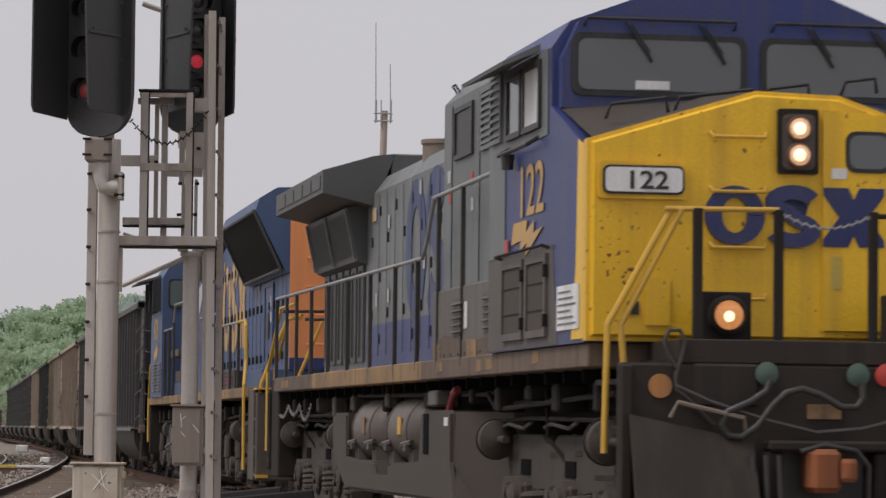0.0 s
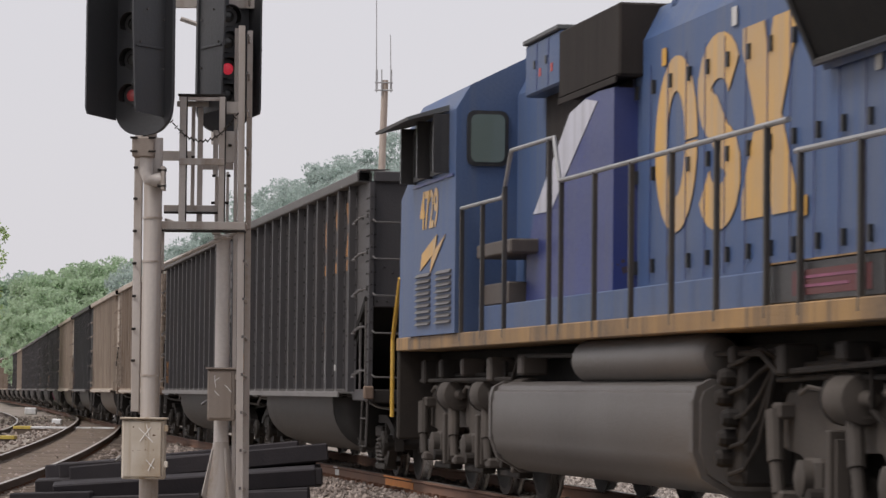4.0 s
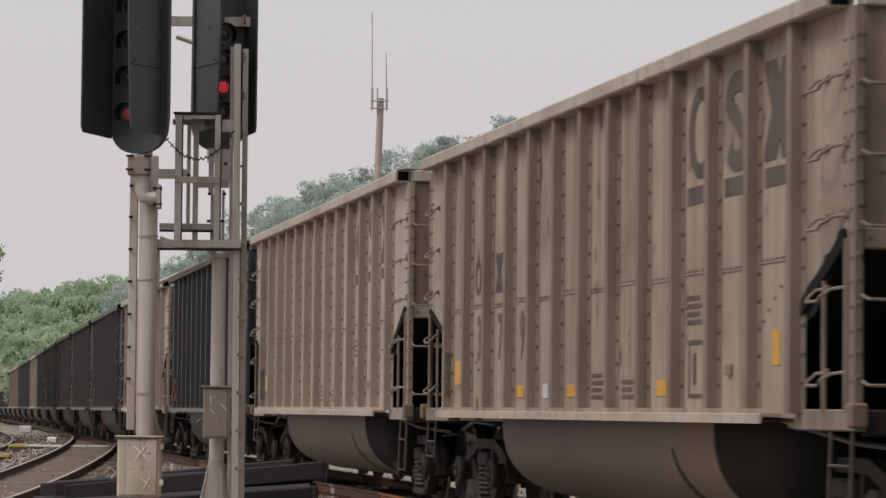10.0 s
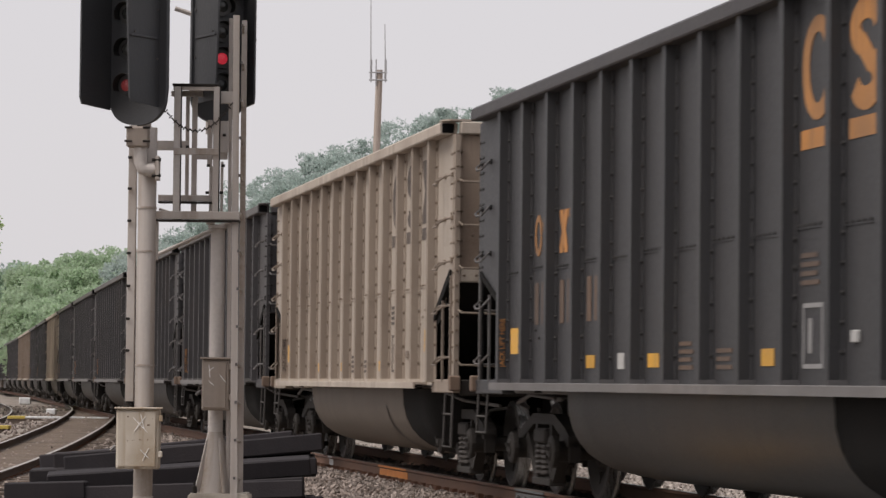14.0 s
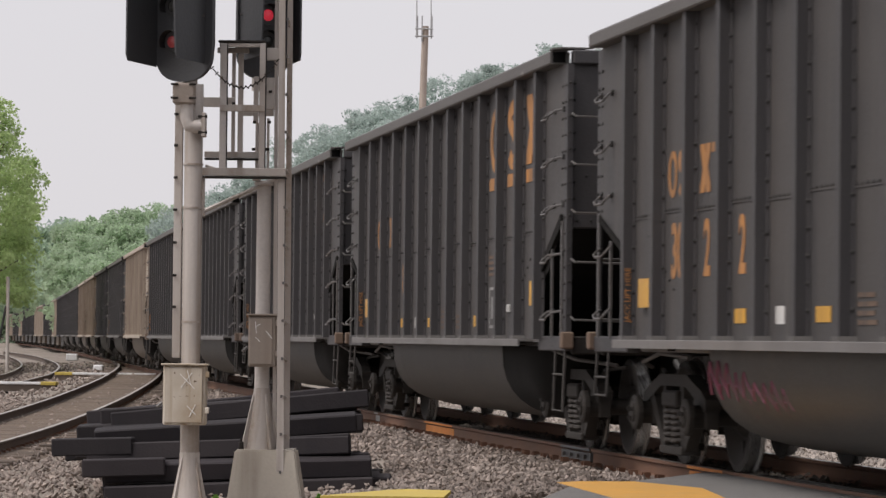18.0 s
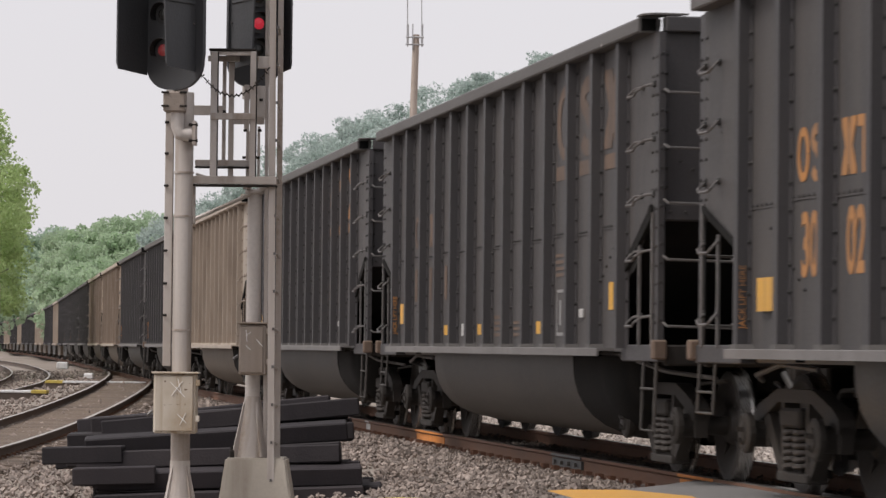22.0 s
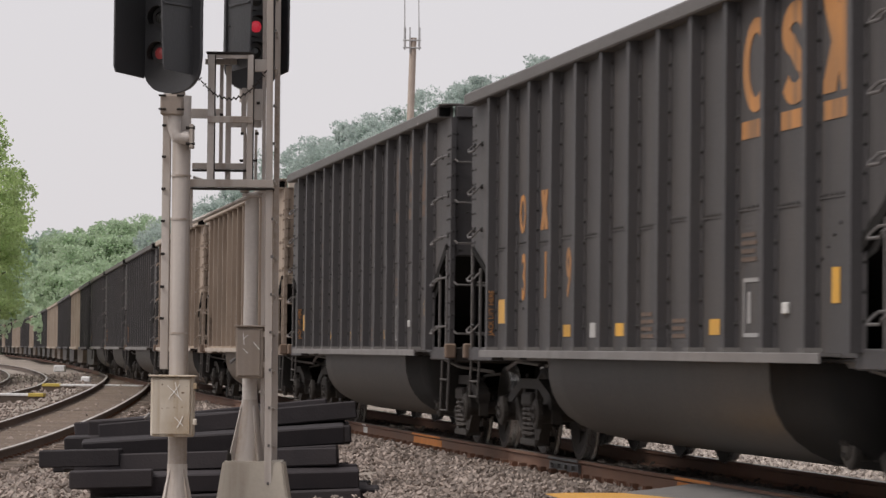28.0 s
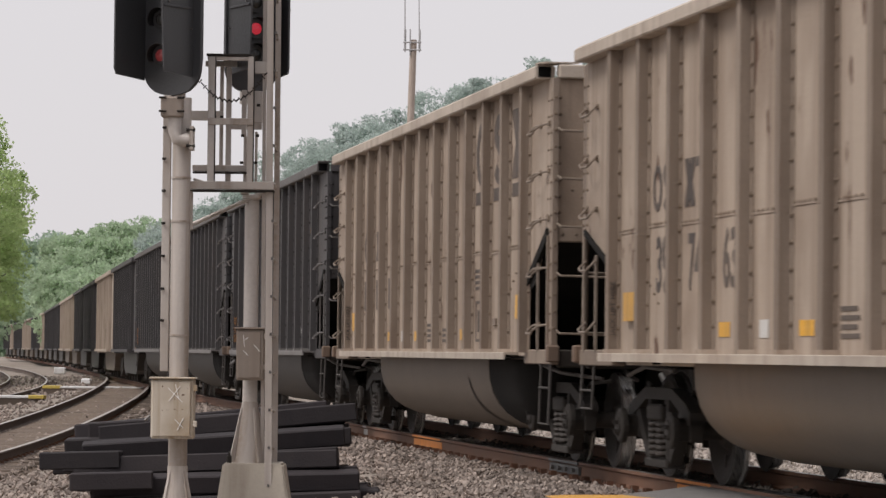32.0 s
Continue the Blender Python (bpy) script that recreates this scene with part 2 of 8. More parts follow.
GRIME = surface("grimy_grey_paint", (0.09, 0.074, 0.063), 0.6, dirt=(0.05, 0.04, 0.034), amount=0.6, streak=0.5)
FAINT_RED = surface("faint_red_panel", (0.1, 0.028, 0.03), 0.65)
PALE = surface("pale_stripe_paint", (0.55, 0.55, 0.61), 0.5, amount=0.2)
MUDDY = surface("dust_caked_truck", (0.068, 0.055, 0.045), 0.8, dirt=(0.026, 0.023, 0.021), amount=0.6, streak=0.5)
LOGO_B = surface("faded_blue_lettering", (0.024, 0.042, 0.15), 0.5, dirt=(0.13, 0.14, 0.16), amount=0.4, streak=0.5)
LOGO_N = surface("nose_blue", (0.02, 0.03, 0.13), 0.45, dirt=(0.1, 0.09, 0.08), amount=0.3, streak=0.3)
BLACK = surface("black_paint", (0.018, 0.018, 0.019), 0.45, amount=0.2)
SIGBLK = surface("signal_black", (0.042, 0.043, 0.047), 0.5, dirt=(0.06, 0.06, 0.06), amount=0.4, streak=0.3)
GRILLE = surface("radiator_mesh", (0.05, 0.05, 0.05), 0.6, dirt=(0.1, 0.09, 0.08), amount=0.4)
RUST = surface("rusted_steel", (0.17, 0.08, 0.045), 0.8, dirt=(0.09, 0.06, 0.05), amount=0.6, streak=0.4)
RUST_O = surface("orange_rust", (0.3, 0.095, 0.035), 0.85, dirt=(0.08, 0.045, 0.03), amount=0.8, streak=0.4)
RAIL_SIDE = surface("rail_rust", (0.155, 0.078, 0.047), 0.8, dirt=(0.1, 0.065, 0.05), amount=0.5, streak=0.3)
RAIL_TOP = surface("rail_head", (0.36, 0.34, 0.32), 0.35, metal=0.8, amount=0.3)
RAIL_OLD = surface("worn_rail_head", (0.42, 0.39, 0.36), 0.45, metal=0.6, dirt=(0.22, 0.17, 0.13), amount=0.35)
ORANGE_MK = surface("orange_mark", (0.66, 0.24, 0.05), 0.7, dirt=(0.2, 0.1, 0.05), amount=0.5)
ALU = surface("silver_paint", (0.51, 0.47, 0.44), 0.55, metal=0.1, dirt=(0.2, 0.145, 0.1), amount=0.55, streak=0.75)
BOXPAINT = chipped(surface("equipment_box_paint", (0.55, 0.5, 0.43), 0.6, dirt=(0.24, 0.155, 0.07), amount=0.85, streak=0.8, size=0.5), (0.12, 0.07, 0.04), 30, 0.93)
BOXBROWN = surface("weathered_box_paint", (0.28, 0.235, 0.2), 0.6, dirt=(0.17, 0.13, 0.1), amount=0.5, streak=0.5)
CONCRETE = surface("concrete", (0.47, 0.43, 0.37), 0.85, dirt=(0.24, 0.2, 0.16), amount=0.65, streak=0.75, bump=0.12)
TIMBER = surface("creosoted_timber", (0.022, 0.0185, 0.021), 0.75, dirt=(0.05, 0.041, 0.042), amount=0.6, streak=0.2, bump=0.18, vary=0.35, spec=0.35)
TIE = surface("old_tie", (0.13, 0.1, 0.08), 0.9, dirt=(0.07, 0.055, 0.045), amount=0.6, bump=0.5, vary=0.25)
WOODPOLE = surface("pole_wood", (0.43, 0.365, 0.32), 0.85, dirt=(0.2, 0.15, 0.12), amount=0.5, streak=0.6, bump=0.4)
ANTENNA = surface("antenna_grey", (0.4, 0.4, 0.41), 0.6)
STONE_F = surface("pale_ballast_stone", (0.37, 0.325, 0.29), 0.9, dirt=(0.16, 0.12, 0.1), amount=0.5, bump=0.5, vary=0.45, grain=90, island=True)
STONE = surface("ballast_stone", (0.3, 0.252, 0.222), 0.9, dirt=(0.13, 0.09, 0.07), amount=0.6, bump=0.5, vary=0.45, grain=90, island=True)
MUD = surface("siding_mud", (0.155, 0.115, 0.085), 0.95, dirt=(0.09, 0.065, 0.05), amount=0.7, streak=0.0, bump=1.0, grain=30, vary=0.0)
RAIL_DARK = surface("siding_rail_side", (0.11, 0.078, 0.06), 0.8, dirt=(0.06, 0.05, 0.045), amount=0.5)
# Stone colour darkened by oil and by the train's shadow painted in.
OILY_SHADE = surface("oily_ballast", (0.085, 0.07, 0.058), 0.85, dirt=(0.04, 0.034, 0.03), amount=0.6, vary=0.4, bump=0.5, grain=90, island=True)
SILLDUST = surface("dusty_sill_flange", (0.17, 0.16, 0.155), 0.7, dirt=(0.09, 0.08, 0.075), amount=0.6)
GROUND = surface("cinder_ground", (0.29, 0.25, 0.215), 0.95, dirt=(0.14, 0.11, 0.08), amount=0.6, streak=0.0, size=4.0, bump=1.0, grain=60, vary=0.0)
ASPHALT = surface("asphalt", (0.175, 0.168, 0.163), 0.9, dirt=(0.09, 0.085, 0.08), amount=0.4, bump=0.6, grain=120, vary=0.0)
ROADYEL = surface("road_yellow", (0.6, 0.31, 0.06), 0.8, dirt=(0.35, 0.24, 0.1), amount=0.4, bump=0.5, grain=120)
YELLOW_W = surface("yellow_board", (0.52, 0.39, 0.08), 0.7, dirt=(0.3, 0.25, 0.1), amount=0.3)
BARK = surface("bark", (0.11, 0.09, 0.07), 0.9, bump=0.8)
CABLE = surface("rubber_hose", (0.03, 0.029, 0.029), 0.5)
PLATE_W = surface("white_plate", (0.74, 0.74, 0.74), 0.5, amount=0.12)
SILVER_RAIL = surface("bare_handrail", (0.4, 0.4, 0.4), 0.4, metal=0.5)
BLK_RAIL = surface("black_handrail", (0.03, 0.028, 0.027), 0.5, dirt=(0.1, 0.08, 0.06), amount=0.5)
YEL_RAIL = surface("yellow_handrail", (0.62, 0.37, 0.05), 0.5, dirt=(0.35, 0.22, 0.08), amount=0.3)
PINK = surface("faded_pink_spray", (0.24, 0.075, 0.13), 0.7, dirt=(0.08, 0.05, 0.06), amount=0.5)
CAP_RED = surface("dull_red_cap", (0.3, 0.04, 0.045), 0.5)
STICKER_R = surface("red_label", (0.5, 0.05, 0.04), 0.5)
RED_LENS = surface("lit_red_lens", (0.45, 0.02, 0.03), 0.25, glow=(1.0, 0.05, 0.09, 0.27))
RED_DIM = surface("pale_red_lens", (0.16, 0.02, 0.02), 0.25, glow=(1.0, 0.12, 0.14, 0.045))
DARK_LENS = surface("unlit_lens", (0.012, 0.014, 0.014), 0.15)
HEAD_GLOW = surface("lit_headlamp", (0.6, 0.45, 0.32), 0.25, amount=0.0, streak=0.0, glow=(1.0, 0.5, 0.22, 0.45))
BULB_GLOW = surface("lamp_filament", (0.9, 0.8, 0.6), 0.3, amount=0.0, streak=0.0, glow=(1.0, 0.74, 0.44, 1.5))
DITCH_GLOW = surface("lit_ditch_lamp", (0.5, 0.25, 0.1), 0.25, amount=0.0, streak=0.0, glow=(1.0, 0.36, 0.1, 0.42))
NUMBER_GLOW = surface("number_board", (0.75, 0.75, 0.76), 0.4, amount=0.05)
GLADGREEN = surface("green_gladhand", (0.07, 0.12, 0.095), 0.6)


def leaf_material(name, col):
    m = surface(name, col, 0.65, dirt=tuple(c * 0.55 for c in col), amount=0.7, streak=0.0, size=5.0, bump=0.0, vary=0.3, spec=0.25, island=True)
    n, l = m.node_tree.nodes, m.node_tree.links
    b = n["Principled BSDF"]
    b.inputs["Subsurface Weight"].default_value = 0.0
    tr, mx = n.new("ShaderNodeBsdfTranslucent"), n.new("ShaderNodeMixShader")
    tr.inputs[0].default_value = (*[min(1, c * 1.5) for c in col], 1)
    mx.inputs[0].default_value = 0.45
    l.new(b.outputs[0], mx.inputs[1])
    l.new(tr.outputs[0], mx.inputs[2])
    l.new(mx.outputs[0], n["Material Output"].inputs[0])
    return m


# Distance haze is put into the leaf colours: lightened, the far ones bluer.
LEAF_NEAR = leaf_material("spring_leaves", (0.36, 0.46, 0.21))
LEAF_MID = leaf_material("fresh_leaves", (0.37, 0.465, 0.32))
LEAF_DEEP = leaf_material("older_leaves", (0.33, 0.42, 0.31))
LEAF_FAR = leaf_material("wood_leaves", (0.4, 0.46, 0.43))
WEED = leaf_material("weed_green", (0.13, 0.24, 0.05))


def glass_material(name, tint, rough=0.05):
    m = bpy.data.materials.new(name)
    m.use_nodes = True
    b = m.node_tree.nodes["Principled BSDF"]
    b.inputs["Base Color"].default_value = (*tint, 1)
    b.inputs["Roughness"].default_value = rough
    b.inputs["Specular IOR Level"].default_value = 0.8
    return m


GLASS = glass_material("cab_glass", (0.1, 0.106, 0.112))
# Opaque pane; the pale green paints daylight seen through the cab.
GLASS_G = glass_material("pale_cab_glass", (0.13, 0.165, 0.15), 0.08)


# ---------------------------------------------------------------- mesh helpers
def box(bm, x0, x1, y0, y1, z0, z1, bev=0.0):
    vs = [bm.verts.new((x, y, z)) for x in (x0, x1) for y in (y0, y1) for z in (z0, z1)]
    fs = [bm.faces.new([vs[i] for i in f]) for f in ((0, 1, 3, 2), (4, 6, 7, 5), (0, 4, 5, 1), (2, 3, 7, 6), (0, 2, 6, 4), (1, 5, 7, 3))]
    if bev:
        es = list({e for f in fs for e in f.edges})
        bmesh.ops.bevel(bm, geom=es, offset=bev, segments=1, affect="EDGES")
    return bm


def prism(bm, pts, axis, a, b):
    """A polygon extruded between a and b along an axis: 'x' takes (y, z), 'y' takes (x, z), 'z' takes (x, y)."""
    def at(p, c):
        return {"x": (c, p[0], p[1]), "y": (p[0], c, p[1]), "z": (p[0], p[1], c)}[axis]
    lo, hi = [bm.verts.new(at(p, a)) for p in pts], [bm.verts.new(at(p, b)) for p in pts]
    k = len(pts)
    bm.faces.new(lo[::-1])
    bm.faces.new(hi)
    for i in range(k):
        bm.faces.new((lo[i], lo[(i + 1) % k], hi[(i + 1) % k], hi[i]))
    return bm


def tube(bm, pts, r, seg=8, r2=None):
    """A round bar through the points."""
    pts = [Vector(p) for p in pts]
    rings = []
    for i, p in enumerate(pts):
        d = (pts[min(i + 1, len(pts) - 1)] - pts[max(i - 1, 0)]).normalized()
        s = d.orthogonal().normalized() if not rings else (side - d * side.dot(d)).normalized()
        side = s
        t = d.cross(s)
        q = r if r2 is None else r + (r2 - r) * i / (len(pts) - 1)
        rings.append([bm.verts.new(p + (s * math.cos(2 * math.pi * k / seg) + t * math.sin(2 * math.pi * k / seg)) * q) for k in range(seg)])
    for a, b in zip(rings, rings[1:]):
        for k in range(seg):
            bm.faces.new((a[k], a[(k + 1) % seg], b[(k + 1) % seg], b[k]))
    bm.faces.new(rings[0][::-1])
    bm.faces.new(rings[-1])
    return bm


def lathe(bm, prof, axis, centre, seg=24):
    """A closed profile of (radius, along) turned round an axis ('x', 'y' or 'z') through centre."""
    c = Vector(centre)
    def at(r, a, k):
        q, w = r * math.cos(2 * math.pi * k / seg), r * math.sin(2 * math.pi * k / seg)
        return c + Vector({"x": (a, q, w), "y": (q, a, w), "z": (q, w, a)}[axis])
    rings = [[bm.verts.new(at(max(r, 0.0005), a, k)) for k in range(seg)] for r, a in prof]
    for a, b in zip(rings, rings[1:]):
        for k in range(seg):
            bm.faces.new((a[k], a[(k + 1) % seg], b[(k + 1) % seg], b[k]))
    bm.faces.new(rings[0][::-1])
    bm.faces.new(rings[-1])
    return bm


def part(name, bm, material, parent, label="", smooth=False, where=None):
    """Links a bmesh as one mesh object under a thing or under a part."""
    me = bpy.data.meshes.new(name)
    bmesh.ops.recalc_face_normals(bm, faces=bm.faces)
    bm.to_mesh(me)
    bm.free()
    me.materials.append(material)
    if smooth:
        me.polygons.foreach_set("use_smooth", [True] * len(me.polygons))
        me.set_sharp_from_angle(angle=radians(40))
    ob = new(name, me)
    ob.parent = parent
    if where is not None:
        ob.matrix_basis = where
    if label:
        tagged(ob, label)
    return ob


def again(ob, where, parent=None):
    """The same mesh once more, as an object of its own."""
    o = new(ob.name.split(".")[0], ob.data)
    o.parent = parent or ob.parent
    o.matrix_basis = where
    if "label" in ob:
        o["label"] = ob["label"]
    return o


def thing(name, label, category, group="", kind="", where=None):
    ob = new(name)
    ob.empty_display_size = 0.3
    if where is not None:
        ob.matrix_basis = where
    return tagged(ob, label, category, group, kind)


def solid(name, bm, material, label, category="", group="", kind="", where=None, smooth=False):
    ob = part(name, bm, material, None, "", smooth, where)
    return tagged(ob, label, category, group, kind)


def B():
    return bmesh.new()


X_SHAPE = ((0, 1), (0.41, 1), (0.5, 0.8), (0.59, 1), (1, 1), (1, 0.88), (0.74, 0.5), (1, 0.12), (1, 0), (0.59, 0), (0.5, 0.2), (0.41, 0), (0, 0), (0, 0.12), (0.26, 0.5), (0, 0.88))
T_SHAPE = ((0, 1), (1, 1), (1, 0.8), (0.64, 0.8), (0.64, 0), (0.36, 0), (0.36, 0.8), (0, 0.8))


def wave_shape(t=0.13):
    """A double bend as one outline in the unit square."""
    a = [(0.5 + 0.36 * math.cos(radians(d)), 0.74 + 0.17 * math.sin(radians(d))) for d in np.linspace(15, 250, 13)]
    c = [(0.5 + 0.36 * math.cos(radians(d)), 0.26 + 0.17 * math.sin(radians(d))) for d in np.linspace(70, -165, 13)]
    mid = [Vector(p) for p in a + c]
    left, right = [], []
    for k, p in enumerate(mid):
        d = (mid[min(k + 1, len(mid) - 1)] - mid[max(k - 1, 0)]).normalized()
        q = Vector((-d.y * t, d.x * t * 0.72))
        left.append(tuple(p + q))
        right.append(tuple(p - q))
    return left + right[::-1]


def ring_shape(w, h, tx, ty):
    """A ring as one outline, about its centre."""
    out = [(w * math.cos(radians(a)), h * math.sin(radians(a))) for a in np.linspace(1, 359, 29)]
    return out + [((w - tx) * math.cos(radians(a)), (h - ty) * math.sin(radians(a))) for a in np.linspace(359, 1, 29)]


def text_mesh(body, height, depth=0.004, squeeze=1.0, bold=0.0):
    """Characters in the built-in font as a bmesh in the x-z plane, lower left corner at the origin."""
    cu = bpy.data.curves.new("letters", "FONT")
    cu.body, cu.size, cu.extrude, cu.offset = body, height / 0.7, depth / 2, bold
    ob = bpy.data.objects.new("letters", cu)
    scene.collection.objects.link(ob)
    dg = bpy.context.evaluated_depsgraph_get()
    me = bpy.data.meshes.new_from_object(ob.evaluated_get(dg))
    bm = B()
    bm.from_mesh(me)
    bpy.data.objects.remove(ob)
    bpy.data.curves.remove(cu)
    bpy.data.meshes.remove(me)
    bm.transform(Matrix.Rotation(radians(90), 4, "X") @ Matrix.Diagonal((squeeze, 1, 1, 1)))
    return bm


# ---------------------------------------------------------------- the line
KNOT_U = (-60, -10, 30, 80, 150, 220, 300, 400, 900)
KNOT_PHI = (-0.2088, -0.1808, -0.1527, -0.1402, -0.1368, -0.1420, -0.1564, -0.1564, -0.1564)
US = np.linspace(-80, 800, 4401)
_phi = np.interp(US, KNOT_U, KNOT_PHI)
_c = np.concatenate([[0], np.cumsum(_phi)])
_phi[50:-50] = (_c[100:] - _c[:-100])[:len(_phi) - 100] / 100
_mid = (_phi[1:] + _phi[:-1]) / 2
_x = np.concatenate([[0], np.cumsum(np.sin(_mid) * 0.2)])
_y = np.concatenate([[0], np.cumsum(np.cos(_mid) * 0.2)])
_i0 = int(np.argmin(abs(US)))
_x, _y = _x - _x[_i0] + 3.492, _y - _y[_i0] + 25.0


def line(u, lat=0.0):
    """A point of the main line, u metres beyond the crossing, lat metres to the right of it (looking away)."""
    p = np.interp(u, US, _phi)
    return np.interp(u, US, _x) + lat * np.cos(p), np.interp(u, US, _y) - lat * np.sin(p), p


SIDE_Y = (-20, 20, 45, 60, 80, 94, 110, 130, 150)
SIDE_X = (-6.6, -6.62, -6.92, -7.38, -8.25, -9.1, -10.45, -12.5, -15.15)


def side_line(y):
    """The siding that leaves the main line beyond the signal: x and the height of its railhead."""
    k = np.linspace(-12, 12, 13)
    x = np.mean([np.interp(y + d, SIDE_Y, SIDE_X) for d in k], axis=0)
    s = np.clip((y - 45) / 65, 0, 1)
    return x, -0.42 * (1 - s * s * (3 - 2 * s))


THIRD_Y = (30, 80, 100, 122, 150, 185, 230)
THIRD_X = (-14.5, -13.2, -13.55, -15.3, -19.2, -25.0, -33.0)


def ground_z(x, y):
    u = np.interp(y, _y, US)
    lat = (x - np.interp(y, _y, _x)) * np.cos(np.interp(u, US, _phi))
    z = np.interp(lat, (-60, -14, -7, -4.2, -2.3, -1.5, 1.5, 2.4, 4, 9, 30, 80), (-0.6, -0.62, -0.6, -0.42, -0.27, -0.19, -0.19, -0.3, -0.6, -0.8, 1.5, 9))
    sx, sz = side_line(np.clip(y, -20, 150))
    w = np.clip(1 - (abs(x - sx) - 1.5) / 1.2, 0, 1) * (y < 150)
    z = z * (1 - w) + np.minimum(sz - 0.2, -0.2) * w
    far = np.clip((y - 110) / 60, 0, 1)
    z = np.where(lat < 0, z * (1 - far) + far * (-0.22 - 0.004 * np.clip(-lat, 0, 60)), z)
    return z


# ---------------------------------------------------------------- ground and tracks
def grid_object(name, xs, ys, zf, material):
    X, Y = np.meshgrid(xs, ys)
    Z = zf(X.ravel(), Y.ravel())
    v = np.stack([X.ravel(), Y.ravel(), Z], 1)
    nx = len(xs)
    f = [(j * nx + i, j * nx + i + 1, (j + 1) * nx + i + 1, (j + 1) * nx + i) for j in range(len(ys) - 1) for i in range(nx - 1)]
    me = bpy.data.meshes.new(name)
    me.from_pydata(v.tolist(), [], f)
    me.materials.append(material)
    me.polygons.foreach_set("use_smooth", [True] * len(me.polygons))
    return new(name, me)


def bumps(x, y, a, s):
    return np.array([noise.noise((p * s, q * s, 3.1)) for p, q in zip(x, y)]) * a


def ground_full(x, y):
    z = ground_z(x, y)
    near = (y < 140) & (abs(x) < 30)
    z[near] += bumps(x[near], y[near], 0.035, 0.9)
    return z - 0.03


gx = np.concatenate([np.linspace(-900, -40, 16), np.linspace(-30, 16, 116), np.linspace(25, 900, 24)])
gy = np.concatenate([np.linspace(-80, 14, 12), np.linspace(16, 75, 90), np.linspace(77, 180, 50), np.linspace(190, 1600, 30)])
tagged(grid_object("ground", gx, gy, ground_full, GROUND), "grey-brown cinder and gravel ground of the railway yard", "ground", kind="structure")


def stones(name, n, sampler, size, material, label, seed):
    """Loose angular stones as one joined heap."""
    rng = np.random.default_rng(seed)
    x, y = sampler(rng, n)
    keep = np.ones(len(x), bool)
    x, y = x[keep], y[keep]
    z = ground_z(x, y) + rng.uniform(-0.015, 0.03, len(x))
    base = np.array([(1, 0, 0), (-1, 0, 0), (0, 1, 0), (0, -1, 0), (0, 0, 1), (0, 0, -1), (0.6, 0.6, 0.55), (-0.6, -0.55, 0.6)], float)
    faces = np.array([(0, 6, 4), (6, 2, 4), (2, 1, 4), (1, 7, 4), (7, 3, 4), (3, 0, 4), (0, 2, 6), (2, 0, 5), (1, 2, 5), (3, 1, 5), (1, 3, 7), (0, 3, 5)])
    m = len(x)
    v = base[None] * (rng.uniform(0.55, 1.25, (m, 8, 1)) * rng.uniform(0.6, 1.2, (m, 1, 3)) * (size * rng.uniform(0.55, 1.3, (m, 1, 1))))
    a = rng.uniform(0, 6.28, m)
    c, s = np.cos(a)[:, None], np.sin(a)[:, None]
    vx, vy = v[:, :, 0] * c - v[:, :, 1] * s, v[:, :, 0] * s + v[:, :, 1] * c
    tilt = rng.uniform(-0.6, 0.6, m)[:, None]
    vz = v[:, :, 2] * np.cos(tilt) + vx * np.sin(tilt)
    v = np.stack([vx + x[:, None], vy + y[:, None], vz + z[:, None]], 2).reshape(-1, 3)
    f = (faces[None] + (np.arange(m) * 8)[:, None, None]).reshape(-1, 3)
    me = bpy.data.meshes.new(name)
    me.from_pydata(v.tolist(), [], f.tolist())
    me.materials.append(material)
    return tagged(new(name, me), label, "gravel", kind="stuff")


def near_main(rng, n):
    u = 3 + 42 * rng.uniform(0, 1, n) ** 1.3
    lat = rng.uniform(-4.8, -0.85, n)
    x, y, _ = line(u, lat)
    ok = ~((x > -4.0) & (x < -0.6) & (y > 29.8) & (y < 36)) | (rng.uniform(0, 1, n) < 0.15)
    return x[ok], y[ok]


def under_track(rng, n):
    x, y, _ = line(3 + 50 * rng.uniform(0, 1, n) ** 1.2, rng.uniform(-0.65, 2.3, n))
    return x, y


def near_side(rng, n):
    y = 26 + 50 * rng.uniform(0, 1, n) ** 1.4
    x = side_line(y)[0] + rng.uniform(-3.8, 3.6, n)
    return x, y


def yard(rng, n):
    y = 45 + 110 * rng.uniform(0, 1, n) ** 1.2
    return side_line(y)[0] + rng.uniform(-14, 3, n), y


stones("track_ballast", 30000, near_main, 0.03, STONE, "angular grey-brown crushed stone ballast beside the main track", 1)
# dark stones carry the shade under the cars as well as oil
stones("oily_ballast", 11000, under_track, 0.04, OILY_SHADE, "crushed stone under the train, darkened for oil and painted shade", 6)
stones("siding_ballast", 15000, near_side, 0.038, STONE, "grey-brown crushed stone ballast around the siding", 2)
def beyond(rng, n):
    u = 4 + 60 * rng.uniform(0, 1, n) ** 1.2
    x, y, _ = line(u, rng.uniform(2.2, 8.5, n))
    return x, y


stones("far_side_ballast", 12000, beyond, 0.05, STONE_F, "pale crushed stone on the far side of the main track", 4)
stones("yard_gravel", 9000, yard, 0.06, STONE, "coarse loose stones scattered across the yard", 3)

RAIL_PROFILE = ((-0.037, 0), (0.037, 0), (0.037, -0.03), (0.01, -0.045), (0.01, -0.14), (0.07, -0.158), (0.07, -0.172), (-0.07, -0.172), (-0.07, -0.158), (-0.01, -0.14), (-0.01, -0.045), (-0.037, -0.03))


